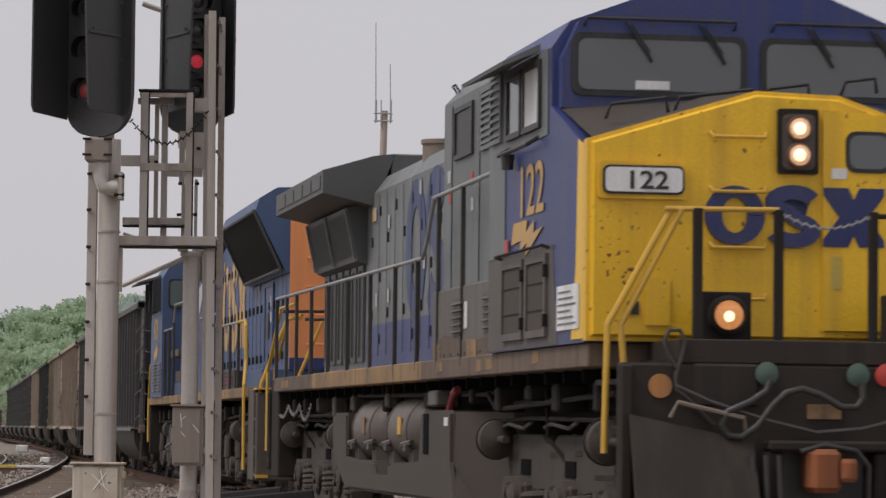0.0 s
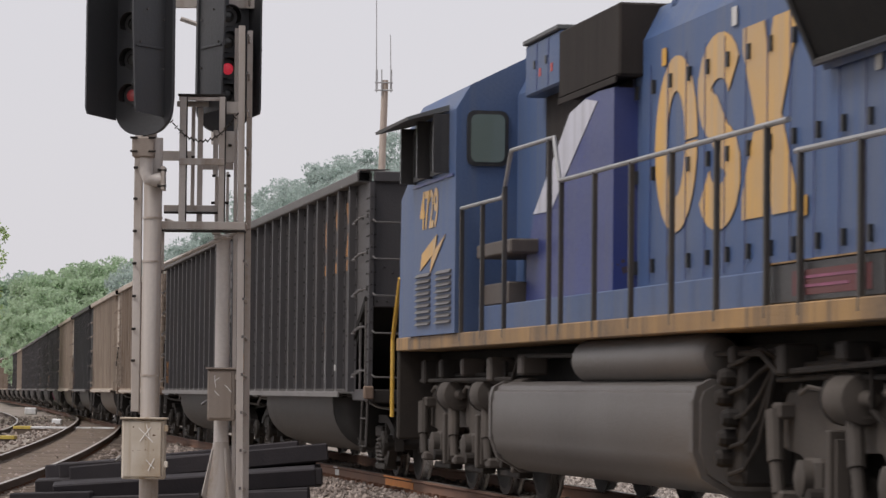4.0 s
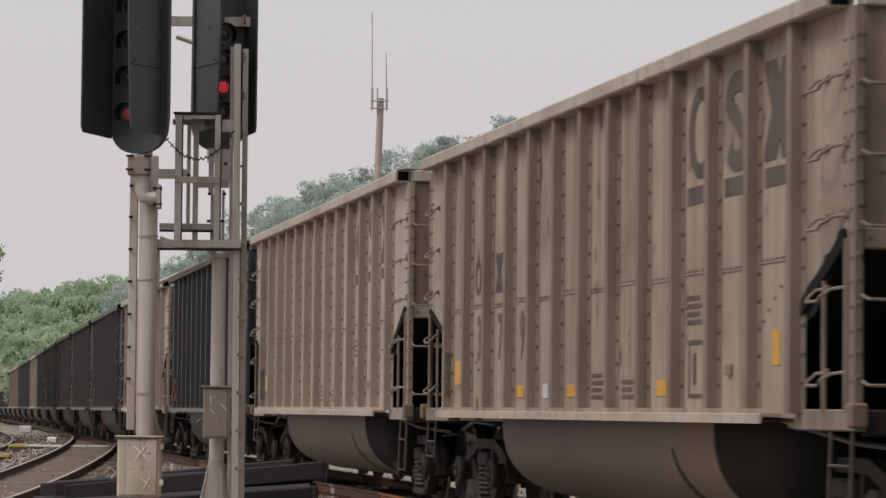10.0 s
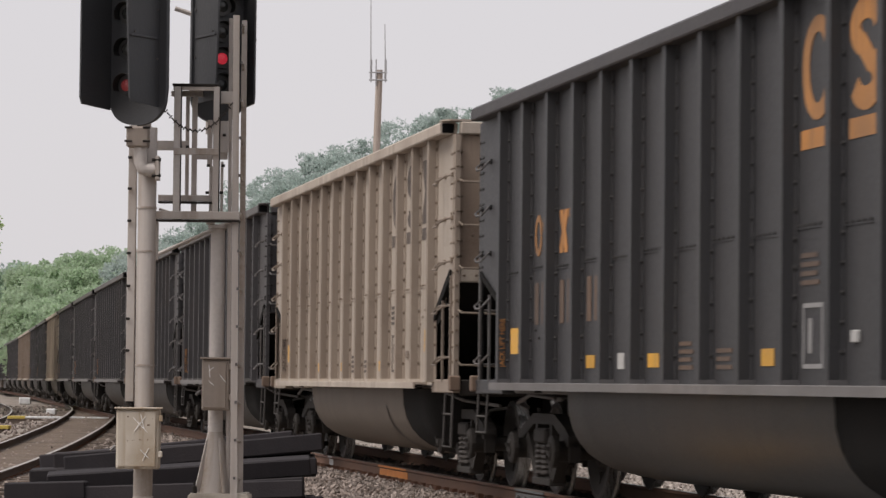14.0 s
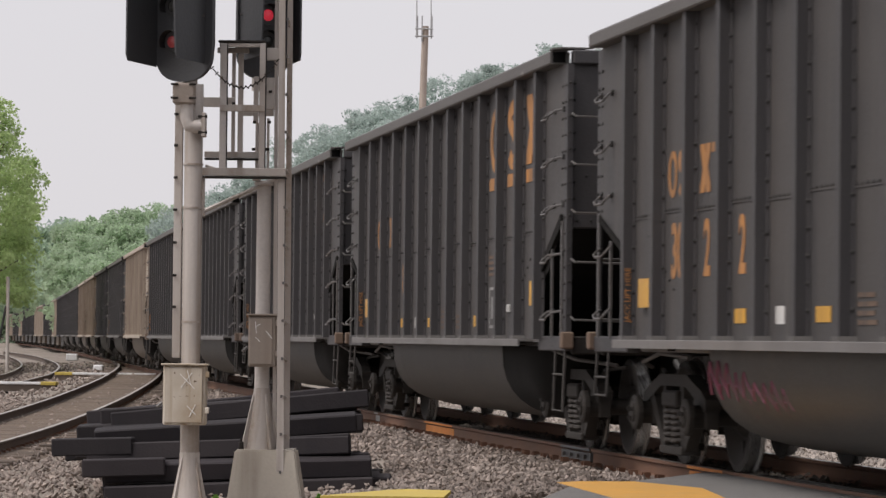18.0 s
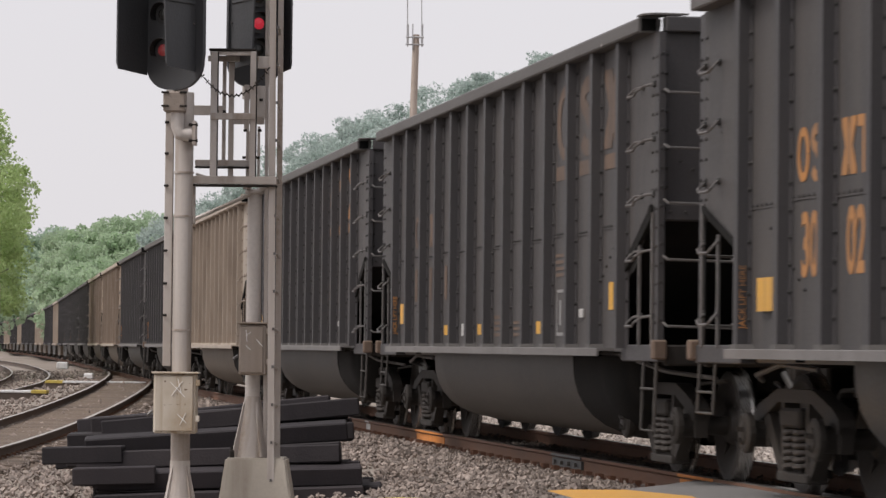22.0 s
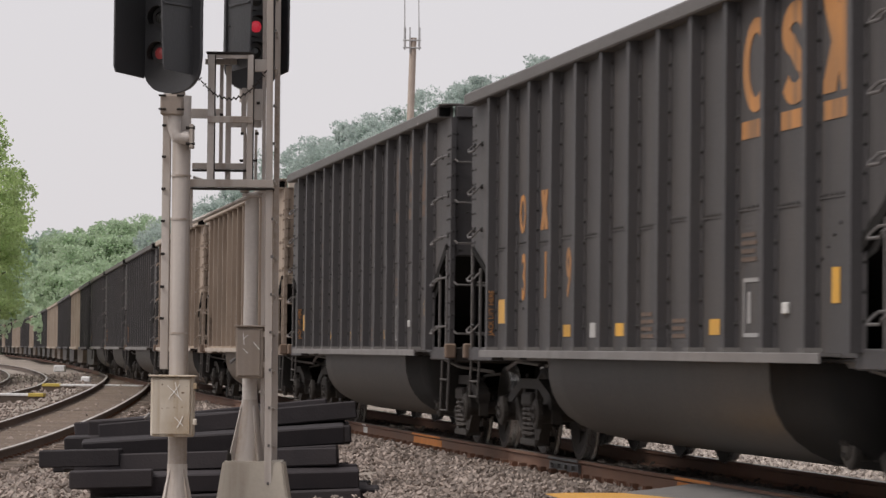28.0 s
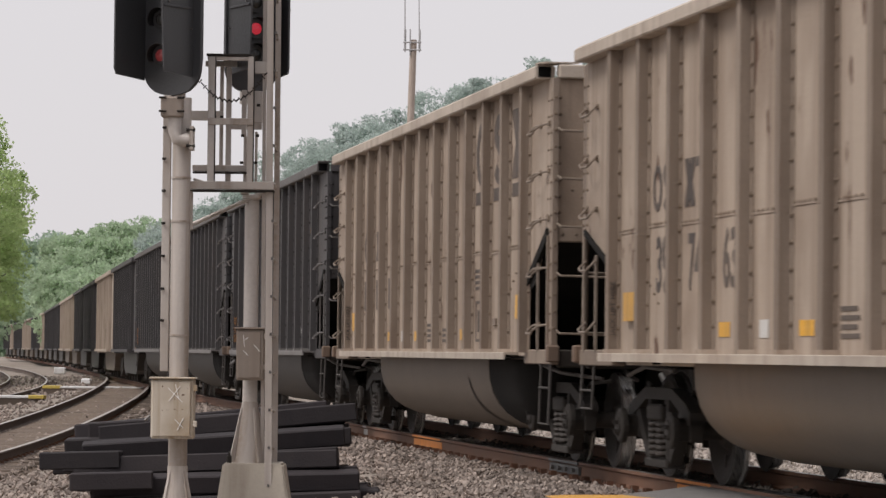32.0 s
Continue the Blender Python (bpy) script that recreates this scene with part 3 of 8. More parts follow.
def rail(name, pts, material, top, label):
    """A rail with head, web and foot swept along points (x, y, z)."""
    pts = [Vector(p) for p in pts]
    bm = B()
    rings = []
    for i, p in enumerate(pts):
        d = (pts[min(i + 1, len(pts) - 1)] - pts[max(i - 1, 0)])
        s = Vector((d.y, -d.x, 0)).normalized()
        rings.append([bm.verts.new(p + s * a + Vector((0, 0, b))) for a, b in RAIL_PROFILE])
    k = len(RAIL_PROFILE)
    for a, b in zip(rings, rings[1:]):
        for i in range(k):
            f = bm.faces.new((a[i], a[(i + 1) % k], b[(i + 1) % k], b[i]))
            f.material_index = 1 if i == 0 else 0
    bm.faces.new(rings[0])
    bm.faces.new(rings[-1][::-1])
    ob = solid(name, bm, material, label, "rail", kind="structure")
    ob.data.materials.append(top)
    return ob


def main_pts(lat, u0, u1, step=2.0):
    us = np.arange(u0, u1 + 0.01, step)
    x, y, _ = line(us, lat)
    return [(a, b, 0) for a, b in zip(x, y)]


def side_pts(off, y0, y1):
    ys = np.arange(y0, y1 + 0.1, 2.0)
    xs, zs = side_line(ys)
    dx = np.gradient(xs, ys)
    return [(a + off / math.hypot(1, g), b - off * g / math.hypot(1, g), c) for a, b, c, g in zip(xs, ys, zs, dx)]


def third_pts(off, y0=34, y1=228):
    ys = np.arange(y0, y1, 4.0)
    k = np.linspace(-14, 14, 13)
    xs = np.mean([np.interp(ys + d, THIRD_Y, THIRD_X) for d in k], axis=0)
    dx = np.gradient(xs, ys)
    zs = ground_z(xs, ys) + 0.19
    return [(a + off / math.hypot(1, g), b - off * g / math.hypot(1, g), c) for a, b, c, g in zip(xs, ys, zs, dx)]


main_rail = rail("main_rail", main_pts(-0.755, -40, 500), RAIL_SIDE, RAIL_TOP, "rust-brown steel rail with a bright running surface")
rail("main_rail", main_pts(0.755, -40, 500), RAIL_SIDE, RAIL_TOP, "rust-brown steel rail with a bright running surface")
for off in (-0.755, 0.755):
    rail("siding_rail", side_pts(off, 4, 146), RAIL_DARK, RAIL_OLD, "worn brown rail of the curved siding")
    rail("yard_rail", third_pts(off), RAIL_DARK, RAIL_OLD, "worn rail of the far yard track")

# trodden mud between the siding's rails
ys = np.arange(20, 146.1, 2.0)
xs, zs = side_line(ys)
bm = B()
prev = None
for x, y, z in zip(xs, ys, zs):
    row = [bm.verts.new((x + o, y, z - h)) for o, h in ((-1.45, 0.26), (-1.2, 0.185), (-0.6, 0.15), (0.6, 0.15), (1.2, 0.185), (1.45, 0.26))]
    if prev:
        for k in range(5):
            bm.faces.new((prev[k], prev[k + 1], row[k + 1], row[k]))
    prev = row
solid("siding_bed", bm, MUD, "brown mud and fine stone between the siding rails", "track bed", kind="structure")

# orange paint marks and the joint bar on the near rail
def on_rail(u0, u1, material, name, label, out=0.012, z0=-0.165, z1=-0.012):
    bm = B()
    a, b = line(u0, -0.755)[:2], line(u1, -0.755)[:2]
    d = Vector((b[0] - a[0], b[1] - a[1], 0)).normalized()
    s = Vector((-d.y, d.x, 0))
    for q0, q1, h0, h1 in ((0.011, 0.011 + out, -0.135, -0.05), (0.038, 0.038 + out * 0.5, -0.03, -0.004)):
        vs = [Vector((*p, 0)) + s * o + Vector((0, 0, z)) for p in (a, b) for o in (q0, q1) for z in (h0, h1)]
        vs = [bm.verts.new(v) for v in vs]
        for f in ((0, 1, 3, 2), (4, 6, 7, 5), (0, 4, 5, 1), (2, 3, 7, 6), (0, 2, 6, 4), (1, 5, 7, 3)):
            bm.faces.new([vs[i] for i in f])
    return part(name, bm, material, main_rail, label)


def u_at(y):
    return float(np.interp(y, _y, US))


on_rail(u_at(40.4), u_at(42.6), ORANGE_MK, "paint_mark", "faded orange paint mark", 0.006)
on_rail(u_at(27.1), u_at(28.3), ORANGE_MK, "paint_mark", "faded orange paint mark", 0.006)
on_rail(u_at(47.0), u_at(47.4), WHITE_P, "paint_mark", "pale paint mark", 0.006)
on_rail(u_at(32.2), u_at(33.6), DGREY, "joint_bar", "dark bolted joint bar", 0.03)
for k in range(4):
    uu = u_at(32.35) + k * 0.34
    a = line(uu, -0.755 - 0.05)
    bm = B()
    lathe(bm, [(0.022, 0.0), (0.022, 0.03), (0.001, 0.032)], "z", (0, 0, 0), 6)
    part("bolt", bm, GRAB, main_rail, where=pose(a[0], a[1], -0.09, 0, -90, math.degrees(-a[2])))

# cross-ties: the main line's are mostly buried, the siding's show
bm = B()
box(bm, -1.3, 1.3, -0.11, 0.11, -0.2, 0.0, 0.015)
tie = solid("tie", bm, TIE, "weathered brown timber cross-tie bedded in ballast", "tie", "ties of the main track", "structure", where=pose(0, 0, -400))
ties_m = thing("main_ties", "weathered timber cross-ties under the main track", "ties", kind="structure")
ties_s = thing("siding_ties", "old timber cross-ties bedded in the mud of the siding", "ties", kind="structure")
for k in range(120):
    x, y, p = line(2.5 + k * 0.52)
    again(tie, pose(x, y, -0.175, 0, random.uniform(-1, 1), math.degrees(-p) + random.uniform(-1, 1)), ties_m)
for k in range(150):
    y = 30 + k * 0.62
    (x, x2), (z, _) = side_line(np.array([y, y + 1]))
    again(tie, pose(x, y, z - 0.15 + random.uniform(-0.02, 0.008), 0, random.uniform(-1, 1), math.degrees(-math.atan2(x2 - x, 1)) + random.uniform(-1.5, 1.5)), ties_s)
bpy.data.objects.remove(tie)
# rail clips and spikes along the near foot of both tracks
bm = B()
box(bm, -0.02, 0.1, -0.09, 0.09, -0.02, 0.0)
box(bm, -0.015, 0.05, -0.06, -0.03, 0.0, 0.045)
box(bm, -0.015, 0.05, 0.03, 0.06, 0.0, 0.045)
plate = part("tie_plate", bm, RUST, ties_m, where=pose(0, 0, -300))
for k in range(70):
    x, y, p = line(2.5 + k * 0.52, -0.755 - 0.13)
    again(plate, pose(x, y, -0.165, 0, 0, math.degrees(-p)), ties_m)
for k in range(90):
    y = 30 + k * 0.62
    (x, x2), (z, _) = side_line(np.array([y, y + 1]))
    again(plate, pose(x + 0.755 + 0.06, y, z - 0.165, 0, 0, 180), ties_s)
bpy.data.objects.remove(plate)

# the crossing: asphalt ramp up to the rail and a yellow paint patch
bm = B()
prism(bm, [(2.62, 27.35), (2.2, 27.2), (1.85, 26.2), (1.45, 25.25), (1.0, 24.6), (0.55, 21.5), (-4.2, 16.5), (-9, 8), (-4, 6), (0.5, 6), (6.05, 6), (5.2, 14)], "z", -0.35, -0.028)
solid("crossing_pavement", bm, ASPHALT, "worn grey asphalt of the road crossing beside the rail", "road", kind="structure")
bm = B()
prism(bm, [(0.88, 24.9), (1.05, 25.12), (1.5, 25.2), (1.95, 24.2), (2.0, 22.5), (1.2, 22.5)], "z", -0.028, -0.024)
solid("road_marking", bm, ROADYEL, "orange-yellow paint patch on the asphalt crossing", "road marking", kind="structure")
bm = B()
prism(bm, [(-0.4, 22.95), (-0.25, 23.1), (0.05, 22.95), (0.0, 22.0), (-0.85, 22.0)], "z", -0.03, -0.005)
solid("road_marking", bm, YELLOW_W, "yellow painted kerb block at the road edge", "road marking", kind="structure")

# boards that edge a walkway across the siding far off
def board(label, x0, x1, y, z, yellow):
    e = thing("crossing_board", label, "crossing board")
    bm = B()
    box(bm, x0, x1, y - 0.12, y + 0.5, z - 0.065, z, 0.01)
    part("plank", bm, PLATE_W, e)
    bm = B()
    box(bm, x0, x1, y - 0.1, y + 0.4, z - 0.26, z - 0.065)
    part("bearer", bm, TIE, e)
    bm = B()
    box(bm, yellow[0], yellow[1], y - 0.13, y + 0.51, z - 0.08, z + 0.012, 0.01)
    part("painted_end", bm, YELLOW_W, e, "yellow painted end")


board("white-edged walkway board with a yellow end across the siding", -12.544, -9.069, 103.0, -0.119, (-12.564, -11.998))
board("white-edged walkway board with a yellow end beside the siding", -13.231, -10.714, 88.0, -0.217, (-11.118, -10.694))
# a grey-white switch stand target and relay case by the turnout
for x, y, s in ((-12.9, 119, 0.18), (-19.6, 168, 0.3)):
    bm = B()
    box(bm, -s, s, -0.2, 0.2, 0, s * 1.2, 0.04)
    e = solid("switch_machine", bm, PLATE_W if y > 100 else CONCRETE, "small pale metal switch machine beside the turnout", "switch machine", where=pose(x, y, float(ground_z(np.array([x]), np.array([y]))[0]) - 0.02))

# ---------------------------------------------------------------- pile of ties
pile = thing("timber_pile", "stack of black creosoted railway ties lying on the ballast", "tie pile")
bm = B()
box(bm, -1.3, 1.3, -0.115, 0.115, 0, 0.178, 0.014)
t0 = part("timber", bm, TIMBER, pile, where=pose(-1.98, 31.0, -0.5, 0, -2.5, 3))
random.seed(11)
# layers from the ground up: where the nearest tie lies, how many lie behind it, and their lean
for layer, (x, y, count, lean) in enumerate(((-1.78, 31.35, 7, -2.2), (-1.95, 31.2, 7, -2.6), (-2.2, 31.45, 6, -3.0), (-2.12, 31.8, 5, -4.2), (-2.08, 32.3, 3, -5.0))):
    for k in range(count):
        dx = random.uniform(-0.1, 0.05) - (0.18 if k % 3 == 2 else 0)
        again(t0, pose(x + dx - 0.02 * k, y + 0.262 * k, -0.49 + 0.184 * layer + random.uniform(0, 0.012), random.uniform(-9, 9), lean + random.uniform(-1.2, 1.2), random.uniform(-4, 7)), pile)
for x, y, z, r in ((-3.1, 31.0, -0.28, 3), (-3.45, 31.5, -0.1, -4)):
    bm = B()
    box(bm, -0.4, 0.4, -0.11, 0.11, 0, 0.17, 0.012)
    part("short_timber", bm, TIMBER, pile, where=pose(x, y, z, 0, -2, r))

# ---------------------------------------------------------------- the signal
sig = thing("signal_mast", "silver-painted signal mast with a black head and cream equipment box", "railway signal")
sig2 = thing("signal_mast", "silver-painted signal mast with a black colour-light head and ladder", "railway signal")
AX, AY, BX, BY = -2.109, 26.5, -1.549, 27.05
bm = B()
lathe(bm, [(0.079, 0.1), (0.079, 2.15), (0.075, 2.17), (0.078, 2.9), (0.078, 3.17)], "z", (AX, AY, 0), 20)
part("mast", bm, ALU, sig, smooth=True)
bm = B()
lathe(bm, [(0.17, -0.45), (0.15, -0.3), (0.085, 0.02), (0.083, 0.12)], "z", (AX, AY, 0), 16)
part("mast_foot", bm, ALU, sig, "flared cast foot", True)
for k in range(4):
    bm = B()
    prism(bm, [(0.07, -0.4), (0.2, -0.4), (0.085, 0.08)], "y", -0.008, 0.008)
    part("gusset", bm, ALU, sig, where=pose(AX, AY, 0, 0, 0, 45 + 90 * k))
for z in (2.144, 1.2, 2.505):
    bm = B()
    lathe(bm, [(0.084, z - 0.008), (0.084, z + 0.008)], "z", (AX, AY, 0), 20)
    part("band", bm, ALU, sig)
# pipe junction and neck under the head
bm = B()
tube(bm, [(-2.158, 26.36, 3.006), (-2.157, 26.36, 2.88), (-2.137, 26.36, 2.819), (-2.085, 26.36, 2.811), (-2.03, 26.36, 2.82)], 0.055, 16)
part("junction", bm, ALU, sig, "rounded pipe elbow", True)
bm = B()
box(bm, -2.271, -2.089, 26.36 - 0.08, 26.36 + 0.1, 2.996, 3.165, 0.012)
cb = part("clamp_block", bm, BOXBROWN, sig, "rusty clamp block")
for dx in (-2.254, -2.104):
    for dz in (3.043, 3.155):
        bm = B()
        tube(bm, [(dx - 0.03, 26.36 - 0.085, dz), (dx + 0.03, 26.36 - 0.085, dz)], 0.009, 6)
        part("bolt", bm, UNDER, cb)
bm = B()
box(bm, -2.03, -1.998, 26.36 - 0.07, 26.36 + 0.09, 2.727, 2.924, 0.004)
fl = part("flange", bm, ALU, sig)
for dz in (2.891, 2.76):
    bm = B()
    tube(bm, [(-2.058, 26.36 - 0.06, dz), (-1.984, 26.36 - 0.06, dz)], 0.013, 6)
    part("bolt", bm, UNDER, fl)
bm = B()
box(bm, -2.275, -2.207, 26.6, 26.67, 0.9, 3.2, 0.004)
ch = part("rear_channel", bm, ALU, sig)
for z in (2.929, 2.669, 2.401, 2.132, 1.859, 1.586, 1.323):
    bm = B()
    tube(bm, [(-2.276, 26.59, z), (-2.247, 26.58, z)], 0.011, 6)
    part("step_bolt", bm, UNDER, ch)
for x0, x1, y in ((-2.109, -2.086, 26.62), (-2.058, -2.03, 26.75)):
    bm = B()
    box(bm, x0, x1, y, y + 0.03, 2.086, 2.422, 0.003)
    part("strap", bm, ALU, sig)


def equipment_box(owner, x, y, w, h, z0, material, label):
    bm = B()
    box(bm, x, x + w, y - 0.17, y - 0.02, z0, z0 + h, 0.012)
    bx = part("equipment_box", bm, material, owner, label)
    bm = B()
    box(bm, x + 0.012, x + w - 0.03, y - 0.185, y - 0.172, z0 + 0.02, z0 + h - 0.02, 0.005)
    part("box_door", bm, material, bx)
    bm = B()
    box(bm, x - 0.015, x + w + 0.015, y - 0.2, y, z0 + h, z0 + h + 0.015, 0.004)
    part("box_lid", bm, material, bx)
    for zz in (0.2, 0.8):
        bm = B()
        box(bm, x + w - 0.005, x + w + 0.025, y - 0.19, y - 0.15, z0 + h * zz, z0 + h * zz + 0.05, 0.004)
        part("hinge", bm, material, bx)
    bm = B()
    tube(bm, [(x - 0.01, y - 0.12, z0 + h * 0.38), (x - 0.05, y - 0.14, z0 + h * 0.3)], 0.014, 6)
    part("latch", bm, GRAB, bx)
    return bx


bx = equipment_box(sig, -2.315, AY + 0.0 - 0.08, 0.355, 0.49, 0.35, BOXPAINT, "cream equipment box with rust stains and chalk marks")
for pts in (((0.14, 0.42), (0.26, 0.30)), ((0.24, 0.43), (0.15, 0.31)), ((0.2, 0.45), (0.23, 0.33)), ((0.2, 0.16), (0.27, 0.09)), ((0.27, 0.17), (0.22, 0.07))):
    bm = B()
    tube(bm, [(-2.315 + p, AY - 0.08 - 0.188, 0.35 + q) for p, q in pts], 0.0035, 4)
    part("chalk_mark", bm, CHALK, bx)
bx = equipment_box(sig2, -1.655, BY - 0.07, 0.235, 0.43, 0.83, BOXBROWN, "brown-grey weathered equipment box with chalk marks")
for pts in (((0.06, 0.38), (0.07, 0.28)), ((0.1, 0.36), (0.06, 0.33)), ((0.06, 0.25), (0.1, 0.21)), ((0.15, 0.3), (0.2, 0.24))):
    bm = B()
    tube(bm, [(-1.655 + p, BY - 0.07 - 0.188, 0.83 + q) for p, q in pts], 0.003, 4)
    part("chalk_mark", bm, CHALK, bx)
bm = B()
lathe(bm, [(0.064, 0.12), (0.06, 2.359), (0.085, 2.369), (0.085, 2.392), (0.05, 2.402)], "z", (BX, BY, 0), 20)
part("mast", bm, ALU, sig2, smooth=True)
bm = B()
lathe(bm, [(0.15, 0.13), (0.14, 0.17), (0.07, 0.62), (0.064, 0.65)], "z", (BX, BY, 0), 16)
part("mast_foot", bm, ALU, sig2, "flared cast foot", True)
for k in range(4):
    bm = B()
    prism(bm, [(0.06, 0.14), (0.19, 0.14), (0.08, 0.6)], "y", -0.008, 0.008)
    part("gusset", bm, ALU, sig2, where=pose(BX, BY, 0, 0, 0, 30 + 90 * k))
bm = B()
vs = [(-1.82, 26.75, -0.32), (-1.18, 26.75, -0.32), (-1.18, 27.4, -0.32), (-1.82, 27.4, -0.32), (-1.755, 26.8, 0.135), (-1.25, 26.8, 0.135), (-1.25, 27.32, 0.135), (-1.755, 27.32, 0.135)]
vs = [bm.verts.new(v) for v in vs]
for f in ((0, 1, 5, 4), (1, 2, 6, 5), (2, 3, 7, 6), (3, 0, 4, 7), (4, 5, 6, 7), (3, 2, 1, 0)):
    bm.faces.new([vs[i] for i in f])
bmesh.ops.bevel(bm, geom=list(bm.edges), offset=0.015, segments=2, affect="EDGES")
solid("concrete_base", bm, CONCRETE, "tapered stained concrete foundation of the signal", "foundation")
for dx, dy in ((-0.16, -0.14), (0.16, -0.14), (-0.16, 0.16), (0.16, 0.16)):
    bm = B()
    lathe(bm, [(0.022, 0.13), (0.022, 0.19), (0.012, 0.2), (0.012, 0.23)], "z", (BX + dx, BY + dy, 0), 6)
    part("anchor_bolt", bm, UNDER, sig2)
# ladder: two stiles seen almost from its side, and rungs
lad = thing("signal_ladder", "tall silver-painted steel ladder fixed to the signal mast", "ladder")
bm = B()
prism(bm, [(-1.403, -0.12), (-1.344, -0.12), (-1.377, 4.15), (-1.432, 4.15)], "y", 26.78, 26.78 + 0.012)
part("stile", bm, ALU, lad)
bm = B()
prism(bm, [(-1.365, -0.12), (-1.314, -0.12), (-1.331, 4.15), (-1.377, 4.15)], "y", 27.15, 27.15 + 0.012)
part("stile", bm, ALU, lad)
bm = B()
prism(bm, [(-1.45, -0.12), (-1.419, -0.12), (-1.446, 4.15), (-1.477, 4.15)], "y", 27.0, 27.03)
part("stand_off", bm, ALU, lad)
for k in range(15):
    z = -0.078 + 0.03 + 0.3165 * k
    bm = B()
    tube(bm, [(-1.353 + z * 0.0045 - 0.012, 26.78 + 0.01, z), (-1.343 + (z + 0.12) * -0.0041, 27.15, z - 0.02)], 0.011, 6)
    part("rung", bm, ALU, lad)
    bm = B()
    box(bm, -1.381 + z * 0.0045, -1.362 + z * 0.0045, 26.78 - 0.008, 26.78, z - 0.012, z + 0.012)
    part("rung_plate", bm, GRAB, lad)
# the cage-like bracket between the masts
cage = thing("signal_bracket", "silver-painted steel angle bracket platform between the signal masts", "bracket")
def bar(x0, x1, z0, z1, y=26.75, d=0.04, name="bar", m=ALU):
    bm = B()
    box(bm, x0, x1, y, y + d, z0, z1, 0.004)
    return part(name, bm, m, cage)


bar(-1.931, -1.538, 3.547, 3.566, 26.74, 0.3, "top_plate", UNDER)
bar(-1.923, -1.543, 3.511, 3.544, 26.76, 0.03, "bar", ALU)
bar(-1.958, -1.418, 3.48, 3.528, 27.0, 0.03, "bar", ALU)
bar(-1.546, -1.384, 3.409, 3.509, 26.82, 0.06, "clamp", ALU)
bar(-1.914, -1.857, 2.421, 3.54, 26.74, 0.012, "upright", ALU)
bar(-1.857, -1.85, 2.421, 3.541, 26.74, 0.06, "flange", UNDER)
bar(-1.836, -1.803, 2.605, 3.488, 27.05, 0.012, "upright", ALU)
bar(-1.778, -1.731, 2.497, 3.473, 26.98, 0.012, "upright", ALU)
bar(-1.583, -1.533, 2.425, 3.544, 26.74, 0.012, "upright", ALU)
bar(-1.533, -1.526, 2.425, 3.544, 26.74, 0.06, "flange", UNDER)
bar(-2.077, -1.8, 3.022, 3.104, 27.0, 0.03, "bar", ALU)
bar(-1.913, -1.534, 2.966, 3.023, 26.72, 0.02, "bar", ALU)
bar(-1.751, -1.474, 2.949, 3.012, 27.0, 0.03, "bar", ALU)
bar(-2.053, -1.595, 2.59, 2.642, 26.95, 0.03, "bar", ALU)
bar(-2.053, -1.595, 2.571, 2.588, 26.95, 0.07, "flange", UNDER)
bar(-2.098, -1.352, 2.425, 2.492, 26.7, 0.03, "bar", ALU)
bar(-2.098, -1.351, 2.409, 2.423, 26.7, 0.2, "flange", UNDER)
bar(-1.537, -1.465, 3.001, 3.268, 26.9, 0.05, "hanger", ALU)
bar(-1.644, -1.601, 2.888, 3.28, 26.95, 0.03, "hanger", ALU)
bar(-1.627, -1.599, 2.461, 2.892, 27.0, 0.03, "hanger", ALU)
bar(-1.529, -1.505, 2.46, 2.928, 26.95, 0.02, "hanger", ALU)
bar(-1.645, -1.574, 2.397, 2.459, 26.95, 0.1, "foot_plate", ALU)
bm = B()
tube(bm, [(-2.051, 27.0, 2.141), (-1.433, 27.0, 2.425)], 0.018, 6)
part("brace", bm, ALU, cage)
bm = B()
tube(bm, [(-2.031, 26.8, 2.513), (-1.888, 26.8, 2.467)], 0.012, 6)
part("brace", bm, ALU, cage)
bm = B()
tube(bm, [(-1.642, 26.88, 2.888), (-1.614, 26.88, 2.888)], 0.012, 6)
part("bolt", bm, UNDER, cage)
bm = B()
tube(bm, [(-1.518, 26.88, 2.889), (-1.49, 26.88, 2.89)], 0.012, 6)
part("bolt", bm, UNDER, cage)
bm = B()
tube(bm, [(-1.649, 26.88, 2.659), (-1.62, 26.88, 2.66)], 0.012, 6)
part("bolt", bm, UNDER, cage)
bm = B()
tube(bm, [(-1.53, 26.88, 2.661), (-1.501, 26.88, 2.661)], 0.012, 6)
part("bolt", bm, UNDER, cage)
bm = B()
tube(bm, [(-1.882, 26.88, 3.043), (-1.853, 26.88, 3.043)], 0.012, 6)
part("bolt", bm, UNDER, cage)
bm = B()
tube(bm, [(-1.82, 26.88, 3.044), (-1.792, 26.88, 3.044)], 0.012, 6)
part("bolt", bm, UNDER, cage)
bm = B()
tube(bm, [(-1.416, 26.88, 3.482), (-1.388, 26.88, 3.482)], 0.012, 6)
part("bolt", bm, UNDER, cage)
bm = B()
tube(bm, [(-1.404, 26.88, 2.457), (-1.375, 26.88, 2.457)], 0.012, 6)
part("bolt", bm, UNDER, cage)
bm = B()
tube(bm, [(-1.512, 26.88, 3.147), (-1.483, 26.88, 3.147)], 0.012, 6)
part("bolt", bm, UNDER, cage)
